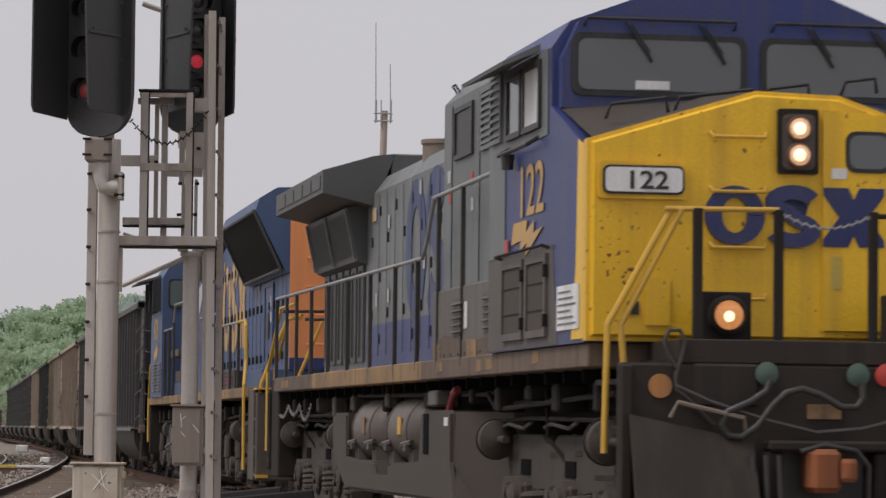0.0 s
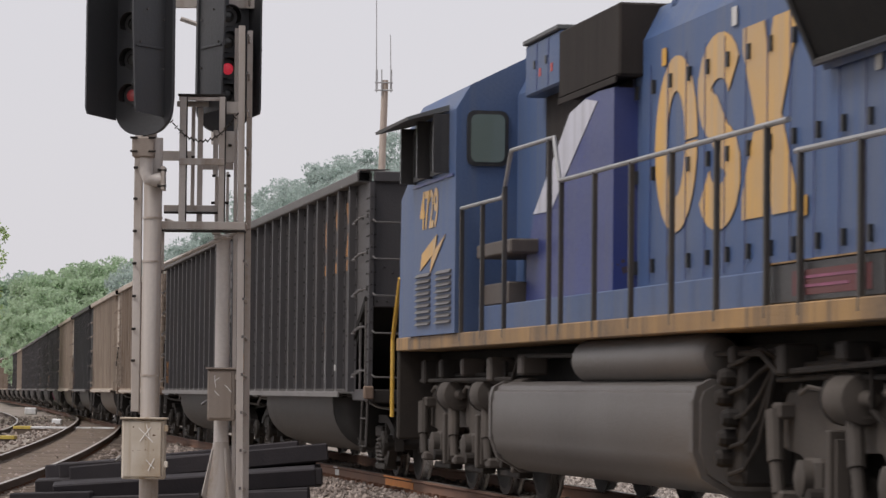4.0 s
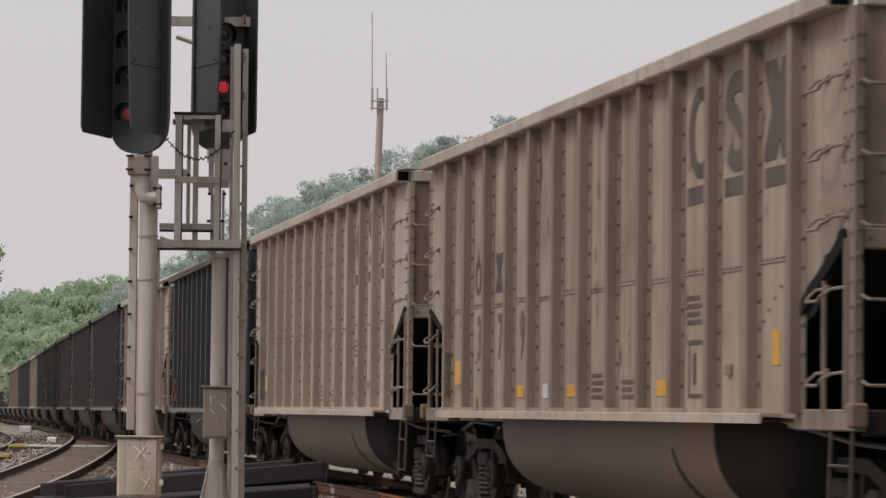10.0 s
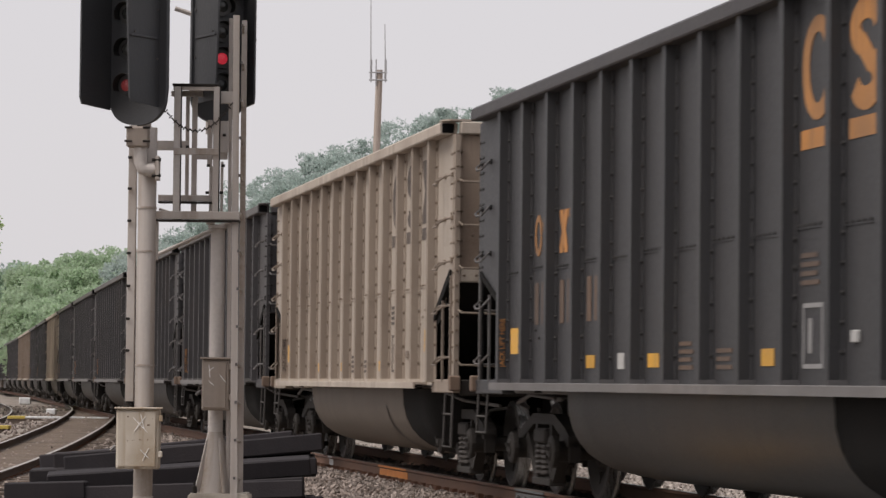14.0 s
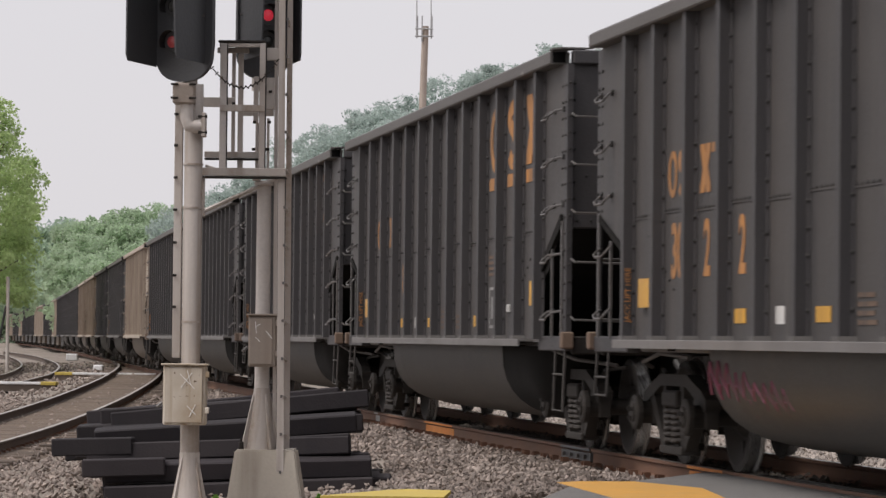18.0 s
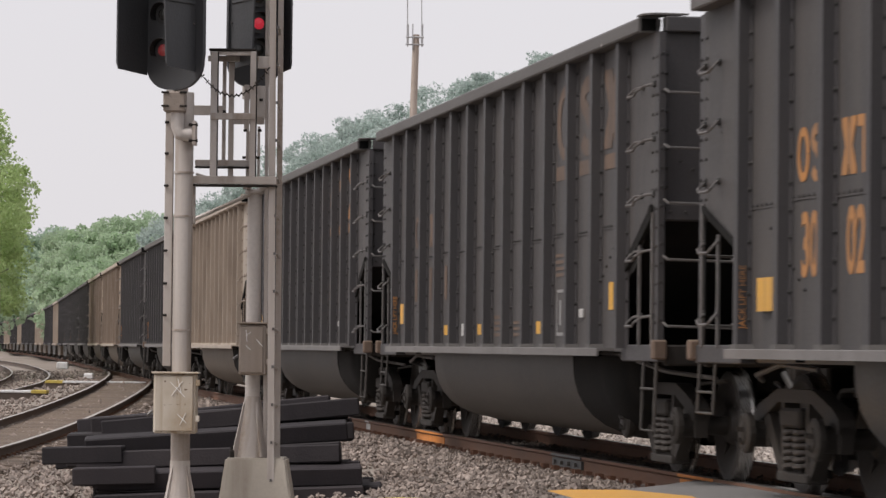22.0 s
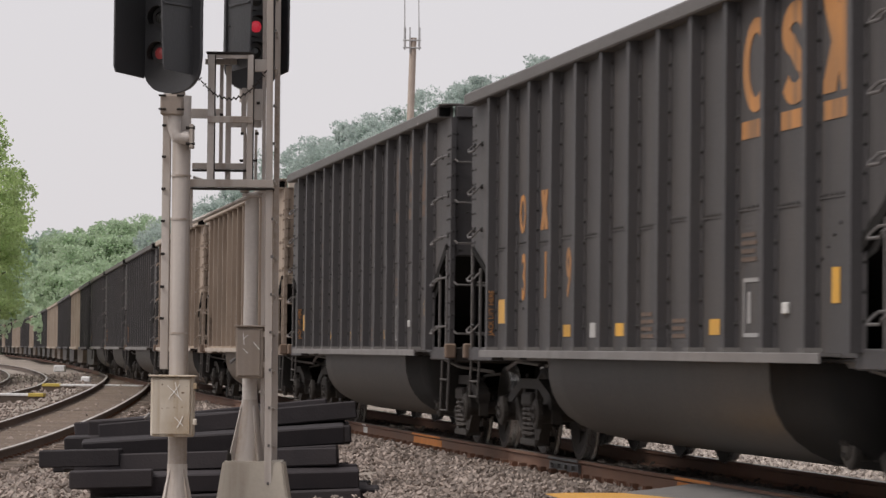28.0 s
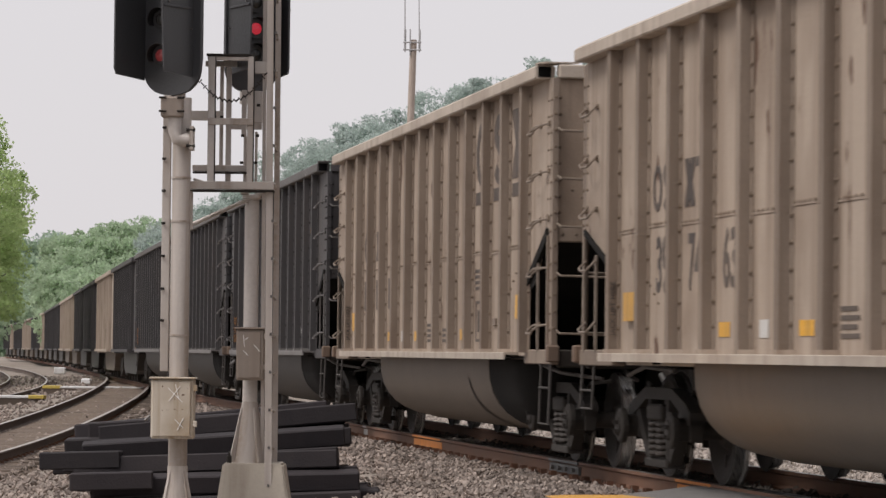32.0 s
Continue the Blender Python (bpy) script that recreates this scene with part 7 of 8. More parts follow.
    tube(bm, [(6.4, -1.55, 3.52), (6.4, -1.66, 3.45), (7.6, -1.66, 3.45), (7.6, -1.55, 3.52)], 0.018, 6)
    lathe(bm, [(0.05, 3.32), (0.06, 3.45)], "z", (6.6, -1.62, 0), 10)
    part("arm_rest", bm, BLACK, cab)
    tm = text_mesh("122", 0.42, squeeze=1.2, bold=0.006)
    part("number", tm, GOLD, cab, "gold road number", where=pose(6.75, -1.56, 2.9))
    decal(cab, "lightning_stripe", [[(6.6, 2.86), (7.16, 2.86), (7.12, 2.76), (7.45, 2.84), (7.42, 2.74), (7.8, 2.77), (7.1, 2.56), (7.14, 2.67), (6.85, 2.6), (6.9, 2.7), (6.5, 2.68)]], -1.556, GOLD)
    decal(cab, "flag_label", [[(6.27, 2.62), (6.42, 2.62), (6.42, 2.74), (6.27, 2.74)]], -1.57, STICKER_R)
    decal(cab, "inspection_card", [[(8.4, 1.9), (9.2, 1.9), (9.2, 2.25), (8.4, 2.25)]], -1.565, PLATE_W)
    for k in range(6):
        decal(cab, "card_line", [[(8.47, 1.94 + 0.05 * k), (9.1 - 0.1 * (k % 3), 1.94 + 0.05 * k), (9.1 - 0.1 * (k % 3), 1.955 + 0.05 * k), (8.47, 1.955 + 0.05 * k)]], -1.572, GREY, 0.004)
    # nose: blue flanks, yellow front with a peaked top
    for y in (-1.55, 1.0):
        bm = B()
        prism(bm, [(8.05, 1.79), (9.3, 1.79), (9.28, 3.3), (8.05, 3.72)], "y", y, y + 0.55)
        part("nose_flank", bm, BLUE, lo)
    bm = B()
    front = [(-1.57, 1.80), (1.57, 1.80), (1.57, 3.32), (0.42, 3.72), (-0.25, 3.74), (-1.57, 3.34)]
    prism(bm, front, "x", 9.3, 9.5)
    bmesh.ops.bevel(bm, geom=[e for e in bm.edges if e.calc_length() > 0.3], offset=0.05, segments=3, affect="EDGES")
    nose = part("nose", bm, YELLOW, lo, "chipped yellow nose with rust specks")
    bm = B()
    prism(bm, [(8.9, 1.82), (9.32, 1.82), (9.32, 3.3), (9.1, 3.36), (9.05, 2.4)], "y", -1.562, -1.553)
    part("nose_wrap", bm, YELLOW, lo)
    bm = B()
    vs = [bm.verts.new(v) for v in ((9.32, -1.5, 3.36), (9.32, -0.25, 3.745), (9.32, 0.42, 3.725), (9.32, 1.5, 3.34), (8.02, 1.5, 3.72), (8.02, 0.4, 3.86), (8.02, -0.25, 3.86), (8.02, -1.5, 3.74))]
    bm.faces.new((vs[0], vs[1], vs[6], vs[7]))
    bm.faces.new((vs[1], vs[2], vs[5], vs[6]))
    bm.faces.new((vs[2], vs[3], vs[4], vs[5]))
    bmesh.ops.solidify(bm, geom=bm.faces[:], thickness=0.02)
    part("nose_top", bm, GEAR_L, lo, "grimy brown nose top")
    NX = 9.505
    def front_panel(name, pts, m, t=0.012, parent=nose, x=NX, label=""):
        bm = B()
        prism(bm, pts, "x", x, x + t)
        return part(name, bm, m, parent, label)
    nb = front_panel("number_board", pill(-1.465, -0.83, 2.915, 3.135, 0.05), BLACK, 0.05)
    front_panel("board_glass", pill(-1.448, -0.847, 2.932, 3.118, 0.04), NUMBER_GLOW, 0.056, nb)
    tm = text_mesh("122", 0.135, squeeze=1.2, bold=0.003)
    part("number", tm, BLACK, nb, "black road number", where=pose(NX + 0.06, -1.3, 2.958, 0, 0, 90))
    front_panel("board_surround", pill(-1.5, -0.8, 2.88, 3.165, 0.03), YELLOW, 0.03)
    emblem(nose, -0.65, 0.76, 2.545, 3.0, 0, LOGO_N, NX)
    hs = front_panel("headlamp_housing", pill(-0.09, 0.23, 3.1, 3.6, 0.02), UNDER, 0.04)
    front_panel("lamp_plate", pill(-0.06, 0.2, 3.13, 3.56, 0.05), GRIME, 0.05, hs)
    for y, z in ((-0.03, 3.53), (0.17, 3.53), (-0.03, 3.16), (0.17, 3.16)):
        bm = B()
        lathe(bm, [(0.012, NX + 0.05), (0.01, NX + 0.06)], "x", (0, y, z), 6)
        part("bolt", bm, RUST, hs)
    for z in (3.445, 3.24):
        bm = B()
        lathe(bm, [(0.1, NX + 0.04), (0.1, NX + 0.075), (0.085, NX + 0.08)], "x", (0, 0.07, z), 20)
        ring = part("lamp_ring", bm, RUST, hs)
        bm = B()
        lathe(bm, [(0.08, NX + 0.07), (0.08, NX + 0.085), (0.04, NX + 0.1), (0.001, NX + 0.104)], "x", (0, 0.07, z), 20)
        part("lamp", bm, HEAD_GLOW, ring, "lit headlamp", True)
        bm = B()
        lathe(bm, [(0.05, NX + 0.098), (0.03, NX + 0.108), (0.001, NX + 0.11)], "x", (0, 0.065, z), 14)
        part("filament", bm, BULB_GLOW, ring, "bright lamp core", True)
    dr = front_panel("nose_door", [(0.27, 1.9), (1.0, 1.9), (1.0, 3.55), (0.27, 3.6)], YELLOW, 0.025)
    front_panel("door_window", pill(0.45, 0.82, 3.12, 3.44, 0.08), BLACK, 0.035, dr)
    front_panel("door_window_glass", pill(0.48, 0.79, 3.15, 3.41, 0.07), GLASS, 0.04, dr)
    front_panel("arrow_label", [(0.34, 2.22), (0.42, 2.22), (0.42, 2.47), (0.34, 2.47)], YELLOW_W, 0.03, dr)
    front_panel("white_label", [(0.34, 3.07), (0.46, 3.07), (0.46, 3.15), (0.34, 3.15)], PLATE_W, 0.03, dr)
    front_panel("hatch", [(-1.12, 1.92), (-0.93, 1.92), (-0.93, 2.28), (-1.12, 2.28)], YELLOW, 0.015)
    front_panel("vent_hole", [(-1.26, 2.0), (-1.17, 2.0), (-1.17, 2.1), (-1.26, 2.1)], BLACK, 0.01)
    for z in (3.37, 2.95, 2.52, 2.13):
        bm = B()
        tube(bm, [(NX, -0.62, z + 0.04), (NX + 0.06, -0.6, z), (NX + 0.06, -0.2, z), (NX, -0.18, z + 0.04)], 0.014, 6)
        part("grab_iron", bm, YEL_RAIL, nose)
    # windshield
    bm = B()
    prism(bm, [(-1.5, 3.7), (1.5, 3.7), (1.5, 4.1), (1.36, 4.4), (0.7, 4.66), (-0.7, 4.66), (-1.36, 4.4), (-1.5, 4.1)], "x", 8.0, 8.2)
    cf = part("cab_front", bm, BLUE, lo)
    for a, b in ((-1.42, 0.02), (0.14, 1.42)):
        fr = front_panel("windshield_gasket", pill(a, b, 3.8, 4.31, 0.08), BLACK, 0.02, cf, 8.2)
        front_panel("windshield", pill(a + 0.05, b - 0.05, 3.85, 4.26, 0.07), GLASS, 0.026, fr, 8.2, "grey reflecting windshield glass")
        for q in (0.3, 0.72):
            bm = B()
            y = a + (b - a) * q
            tube(bm, [(8.24, y, 4.4), (8.26, y + 0.16, 4.18), (8.25, y + 0.22, 4.08)], 0.012, 5)
            tube(bm, [(8.24, y + 0.05, 4.38), (8.26, y + 0.2, 4.16)], 0.008, 5)
            part("wiper", bm, BLACK, fr)
        bm = B()
        tube(bm, [(8.22, a + 0.1, 4.36), (8.28, a + 0.1, 4.42), (8.28, b - 0.1, 4.42), (8.22, b - 0.1, 4.36)], 0.014, 6)
        part("grab_iron", bm, BLACK, cf)
    bm = B()
    box(bm, 8.21, 8.235, -0.9, -0.62, 3.86, 3.93)
    part("paper", bm, PLATE_W, cf)
    for a, b in ((-1.3, -0.8), (-0.75, -0.1), (-0.02, 0.35), (0.6, 0.9)):
        bm = B()
        tube(bm, [(8.9, a, 3.55 + 0.12 * (a + 1.3)), (8.95, a + 0.03, 3.66 + 0.12 * (a + 1.3)), (8.95, b - 0.03, 3.66 + 0.12 * (b + 1.3)), (8.9, b, 3.55 + 0.12 * (b + 1.3))], 0.016, 6)
        part("nose_grab", bm, BLACK, nose)
    # front platform, ditch lamps, rails, steps, plow
    bm = B()
    box(bm, 9.3, 10.3, -1.05, 1.05, 1.62, 1.8, 0.01)
    part("front_platform", bm, PILOT, lo)
    for y in (-0.64, 0.8):
        bm = B()
        box(bm, 9.9, 10.1, y - 0.19, y + 0.19, 1.80, 2.16, 0.01)
        dl = part("ditch_lamp", bm, UNDER, lo, "square housing of a lit ditch lamp")
        bm = B()
        lathe(bm, [(0.15, 10.1), (0.15, 10.16), (0.12, 10.19), (0.115, 10.16)], "x", (0, y, 1.985), 20)
        part("lamp_rim", bm, UNDER, dl)
        bm = B()
        lathe(bm, [(0.11, 10.14), (0.11, 10.17), (0.05, 10.19), (0.001, 10.192)], "x", (0, y, 1.985), 20)
        part("lamp", bm, DITCH_GLOW, dl, "lit amber-white lamp", True)
        bm = B()
        lathe(bm, [(0.045, 10.188), (0.03, 10.196), (0.001, 10.198)], "x", (0, y - 0.005, 1.975), 14)
        part("filament", bm, BULB_GLOW, dl, "bright lamp core", True)
    for y in (-0.9, -0.28, 0.45):
        bm = B()
        box(bm, 10.2, 10.25, y - 0.035, y + 0.035, 1.7, 2.77, 0.006)
        part("front_post", bm, UNDER, lo)
    bm = B()
    tube(bm, [(10.22, -1.15, 2.76), (10.22, -0.28, 2.77)], 0.02, 8)
    part("front_rail", bm, YEL_RAIL, lo)
    bm = B()
    tube(bm, [(10.22, 0.45, 2.74), (10.22, 1.3, 2.72)], 0.02, 8)
    part("front_rail", bm, UNDER, lo)
    bm = B()
    for k in range(22):
        s = k / 21
        p = Vector((10.24, -0.25 + 0.68 * s, 2.74 - 0.1 * 4 * s * (1 - s)))
        tube(bm, [p - Vector((0, 0.02, 0.01 if k % 2 else -0.01)), p + Vector((0, 0.02, 0.01 if k % 2 else -0.01))], 0.008, 5)
    part("safety_chain", bm, SILVER_RAIL, lo)
    for dx, zt in ((0.0, 2.75), (0.05, 2.6)):
        bm = B()
        y1 = -1.45 - 0.1 * (dx == 0)
        tube(bm, [(10.22, -1.02, 2.76), (10.2, -1.1, zt), (10.1, y1, 1.9), (10.1, y1 - 0.02 + dx * 2, 0.95)], 0.026, 8)
        part("corner_rail", bm, YEL_RAIL, lo, "bent yellow corner handrail")
    bm = B()
    tube(bm, [(10.34, y, z) for y, z in ((-0.80, 1.17), (-1.0, 1.36), (-1.08, 1.42), (-1.09, 1.52), (-1.06, 1.62), (-1.02, 1.78), (-1.06, 1.86), (-1.14, 1.86), (-1.18, 1.78), (-1.15, 1.68), (-1.08, 1.58))], 0.016, 8)
    part("cut_lever_loop", bm, STIRRUP, lo, "", True)
    for k in range(4):
        bm = B()
        box(bm, 9.5, 10.2, -1.5, -1.1, 0.38 + 0.36 * k, 0.42 + 0.36 * k)
        part("step", bm, UNDER, lo)
    bm = B()
    box(bm, 9.35, 10.25, -1.12, -1.08, 0.3, 1.65)
    part("step_side", bm, UNDER, lo)
    bm = B()
    box(bm, 10.18, 10.3, -1.5, 1.5, 0.3, 1.62, 0.02)
    part("end_plate", bm, PILOT, lo)
    bm = B()
    box(bm, 10.3, 10.36, -1.5, -1.42, 0.3, 1.6, 0.01)
    part("end_plate_edge", bm, PILOT, lo)
    bm = B()
    box(bm, 10.3, 10.62, -0.13, 0.1, 0.68, 1.0, 0.04)
    cpl = part("coupler", bm, RUST_O, lo, "rusty orange knuckle coupler")
    bm = B()
    lathe(bm, [(0.05, 0.76), (0.065, 0.79), (0.065, 0.9), (0.05, 0.93)], "z", (10.6, 0.15, 0), 12)
    part("knuckle", bm, RUST_O, cpl)
    bm = B()
    box(bm, 10.3, 10.33, -0.34, 0.36, 0.5, 1.02, 0.02)
    part("draft_pocket", bm, BLACK, lo)
    bm = B()
    tube(bm, [(10.55, -0.2, 0.98), (10.56, -0.02, 1.03), (10.56, 0.22, 0.99), (10.55, 0.32, 0.88), (10.5, 0.33, 0.5)], 0.02, 8)
    part("air_hose", bm, CABLE, lo, "", True)
    for y0, y1, za, zb in ((-1.45, -0.52, 1.24, 1.05), (0.55, 1.45, 1.05, 1.24)):
        bm = B()
        vs = [bm.verts.new(v) for v in ((10.42, y0, za), (10.42, y1, zb), (10.75, y1, 0.3), (10.75, y0, 0.3), (10.38, y0, za), (10.38, y1, zb), (10.7, y1, 0.3), (10.7, y0, 0.3))]
        for f in ((0, 1, 2, 3), (7, 6, 5, 4), (0, 4, 5, 1), (1, 5, 6, 2), (2, 6, 7, 3), (3, 7, 4, 0)):
            bm.faces.new([vs[q] for q in f])
        part("plow", bm, PILOT, lo, "dark steel snow plow")
    bm = B()
    tube(bm, [(10.42, -1.15, 1.22), (10.45, -1.1, 1.33), (10.45, -0.6, 1.22), (10.42, -0.58, 1.12)], 0.018, 6)
    part("plow_grab", bm, GRAB_TAN, lo)
    bm = B()
    tube(bm, [(10.44, y, z) for y, z in ((-0.40, 1.5), (-0.43, 1.42), (-0.55, 1.34), (-0.72, 1.27), (-0.77, 1.17), (-0.72, 1.09), (-0.62, 1.08), (-0.5, 1.16), (-0.38, 1.32), (-0.28, 1.41), (-0.16, 1.44), (-0.02, 1.4), (0.14, 1.31), (0.26, 1.31), (0.31, 1.38), (0.3, 1.49))], 0.027, 10)
    part("jumper_hose", bm, CABLE, lo, "looped grey jumper hose", True)
    bm = B()
    tube(bm, [(10.4, -1.1, 1.45), (10.42, -0.85, 1.34), (10.45, -0.4, 1.2), (10.45, -0.05, 1.12), (10.45, 0.3, 1.15), (10.42, 0.9, 1.3)], 0.016, 6)
    part("uncoupling_lever", bm, STIRRUP, lo)
    bm = B()
    box(bm, 10.3, 10.32, -0.08, 0.18, 1.22, 1.33)
    part("data_plate", bm, SILL_Y, lo, "dull metal plate")
    for k in range(3):
        bm = B()
        tube(bm, [(10.5, -0.55 + 0.1 * k, 0.95), (10.52, -0.54 + 0.1 * k, 0.6), (10.55, -0.55 + 0.1 * k, 0.3)], 0.02, 6)
        part("brake_hose", bm, CABLE, lo)
    bm = B()
    box(bm, 10.3, 10.5, -0.42, 0.5, 0.98, 1.06, 0.02)
    box(bm, 10.3, 10.45, -0.42, -0.3, 0.5, 0.98, 0.02)
    box(bm, 10.3, 10.45, 0.4, 0.5, 0.5, 0.98, 0.02)
    part("coupler_pocket", bm, UNDER, lo)
    bm = B()
    box(bm, 9.6, 10.32, -0.95, -0.45, 1.3, 1.62, 0.02)
    part("platform_bracket", bm, PILOT, lo)
    for y, m in ((-0.4, GLADGREEN), (0.3, GLADGREEN), (0.52, STICKER_R)):
        bm = B()
        lathe(bm, [(0.05, 10.3), (0.085, 10.33), (0.088, 10.35), (0.03, 10.37)], "x", (0, y, 1.55), 16)
        part("hose_fitting", bm, m, lo, smooth=True)
    bm = B()
    lathe(bm, [(0.09, 10.31), (0.09, 10.32)], "x", (0, -1.2, 1.45), 16)
    part("round_reflector", bm, ORANGE_P, lo)
    # walkway rails
    railing(lo, "handrail", [(-10.0, 2.86), (1.67, 2.82), (1.9, 2.95), (2.35, 3.38), (5.75, 3.40)], [-9.95, -8.9, -7.9, -6.5, -5.0, -3.4, -1.7, 0.0, 1.4, 2.6, 3.9], 1.7, SILVER_RAIL, BLK_RAIL)
    for k in range(3):
        bm = B()
        a, b = Vector((-9.6 + k * 0.9, -1.0, 1.55)), Vector((-8.7 + k * 0.9, -1.0, 1.55))
        for j in range(13):
            s = j / 12
            p = a.lerp(b, s) - Vector((0, 0, 1.1 * s * (1 - s)))
            tube(bm, [p - Vector((0.03, 0, 0.02 if j % 2 else -0.02)), p + Vector((0.03, 0, 0.02 if j % 2 else -0.02))], 0.014, 5)
        part("safety_chain", bm, GRAB, lo)
    # rear steps and corner rails
    bm = B()
    box(bm, -10.9, -10.07, -1.45, 1.45, 0.45, 1.78, 0.02)
    part("rear_step_well", bm, UNDER, lo)
    for y, z1 in ((-1.5, 2.75), (-1.4, 2.6)):
        bm = B()
        tube(bm, [(-10.9, y, 0.8), (-10.9, y, 1.9), (-10.3, y + 0.1, z1), (-10.0, y + 0.25, z1 + 0.05)], 0.024, 8)
        part("corner_rail", bm, YEL_RAIL, lo)
    bm = B()
    tube(bm, [(-10.1, -1.4, 2.7), (-10.1, -0.2, 2.72)], 0.022, 8)
    tube(bm, [(-10.1, -1.0, 1.8), (-10.1, -1.0, 2.72)], 0.025, 6)
    tube(bm, [(-10.1, -0.5, 1.8), (-10.1, -0.5, 2.72)], 0.025, 6)
    part("rear_rail", bm, BLK_RAIL, lo)
    end_plate_gear(lo, -1, -10.9, UNDER)
    underfloor(lo, 1.45)
    for x in (-7.4, 7.0):
        road_truck(lo, x, True)
    return lo


def locomotive_second():
    lo = thing("diesel_locomotive", "faded blue diesel freight locomotive with an orange hood end", "locomotive", "locomotives of the train", where=pose(0, 0, -200))
    bm = B()
    box(bm, -10.04, 9.97, -1.52, 1.52, 1.56, 1.71, 0.01)
    part("walkway_sill", bm, SILL_Y, lo, "dirt-caked yellow walkway edge")
    bm = B()
    box(bm, -6.3, 9.86, -1.3, 1.3, 1.71, 1.98, 0.01)
    part("hood_plinth", bm, BLUE2, lo, "faded blue plinth along the hood")
    bm = B()
    box(bm, 4.8, 7.45, -1.46, -1.3, 1.715, 1.99, 0.01)
    bd = part("battery_door", bm, BLACK, lo, "black battery box with faint red warning bars")
    bm = B()
    box(bm, 5.5, 7.2, -1.464, -1.458, 1.76, 1.93)
    wb = part("warning_panel", bm, FAINT_RED, bd)
    for k in range(2):
        bm = B()
        box(bm, 5.7, 6.95 - 0.2 * k, -1.468, -1.464, 1.87 - 0.06 * k, 1.89 - 0.06 * k)
        part("warning_bar", bm, PINK, wb)
    bm = B()
    box(bm, 4.8, 7.45, -1.47, -1.3, 1.99, 2.002)
    part("top_edge", bm, SILL_Y, bd)
    bm = B()
    box(bm, -10.0, 9.8, -1.0, 1.0, 1.1, 1.56, 0.03)
    # black here paints the shade below the walkway
    part("underframe", bm, SOOT_SHADE, lo)
    # tank and reservoir
    bm = B()
    prism(bm, [(-1.36, 1.2), (1.36, 1.2), (1.47, 1.14), (1.5, 1.04), (1.5, 0.66), (1.43, 0.47), (1.2, 0.33), (-1.2, 0.33), (-1.43, 0.47), (-1.5, 0.66), (-1.5, 1.04), (-1.47, 1.14)], "x", -4.7, 3.15)
    bmesh.ops.bevel(bm, geom=[e for e in bm.edges], offset=0.04, segments=2, affect="EDGES")
    tk = part("fuel_tank", bm, TANK2, lo, "large dusty grey-brown fuel tank", True)
    for a in (-4.62, 3.02):
        bm = B()
        prism(bm, [(-1.37, 1.21), (1.37, 1.21), (1.485, 1.15), (1.515, 1.04), (1.515, 0.66), (1.44, 0.46), (1.2, 0.315), (-1.2, 0.315), (-1.44, 0.46), (-1.515, 0.66), (-1.515, 1.04), (-1.485, 1.15)], "x", a, a + 0.1)
        part("tank_rim", bm, TANK2, tk)
    bm = B()
    box(bm, 3.3, 3.75, -1.3, -0.9, 0.42, 1.35, 0.03)
    part("valve_cabinet", bm, UNDER, lo, "black oily valve cabinet")
    for k in range(5):
        bm = B()
        lathe(bm, [(0.05, -1.42), (0.07, -1.38), (0.07, -1.3)], "y", (3.42 + 0.08 * (k % 3), 0, 0.62 + 0.15 * k), 10)
        part("valve", bm, UNDER, lo)
        bm = B()
        tube(bm, [(3.5, -1.34, 0.5 + 0.2 * k), (3.85, -1.32, 0.55 + 0.2 * k), (4.0, -1.25, 0.75 + 0.17 * k), (4.3, -1.2, 1.35)], 0.018, 6)
        part("pipe", bm, UNDER, lo)
    bm = B()
    lathe(bm, [(0.05, -1.5), (0.14, -1.46), (0.19, -1.3), (0.19, 2.8), (0.14, 2.95), (0.05, 2.99)], "x", (0, -1.25, 1.38), 20)
    part("air_reservoir", bm, TANK2, lo, "long dusty air reservoir", True)
    # hood
    bm = B()
    prism(bm, [(-0.9, 1.98), (-0.9, 4.2), (-0.75, 4.5), (0.75, 4.5), (0.9, 4.2), (0.9, 1.98)], "x", -6.3, 9.86)
    hood = part("long_hood", bm, BLUE2, lo, "faded blue hood with many doors")
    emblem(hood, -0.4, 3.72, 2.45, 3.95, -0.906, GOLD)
    xs = np.linspace(-2.4, 9.6, 21)
    for a, b in zip(xs, xs[1:]):
        decal(hood, "door_edge", [[(b - 0.012, 2.05), (b, 2.05), (b, 3.95), (b - 0.012, 3.95)]], -0.912, BLUE, 0.006)
        for z in (2.2, 3.0, 3.75):
            bm = B()
            box(bm, a + 0.08, a + 0.13, -0.935, -0.9, z - 0.06, z + 0.06)
            part("latch", bm, BLACK, hood)
    for x, z, m in ((4.6, 3.5, WHITE_P), (5.6, 3.3, WHITE_P), (-0.2, 3.9, YELLOW_SQ), (7.4, 3.0, WHITE_P), (7.45, 2.75, PLATE_W), (2.0, 4.0, WHITE_P), (8.4, 3.5, WHITE_P), (-1.5, 3.9, WHITE_P), (3.9, 2.4, YELLOW_SQ)):
        decal(hood, "label", [[(x, z), (x + 0.14, z), (x + 0.14, z + 0.15), (x, z + 0.15)]], -0.914, m)
    frame_box(hood, "hood_door", 6.7, 7.9, 2.1, 3.35, -0.905, BLUE, BLUE2, 0.05)
    decal(hood, "small_opening", [[(6.95, 2.5), (7.35, 2.5), (7.35, 2.9), (6.95, 2.9)]], -0.93, BLACK)
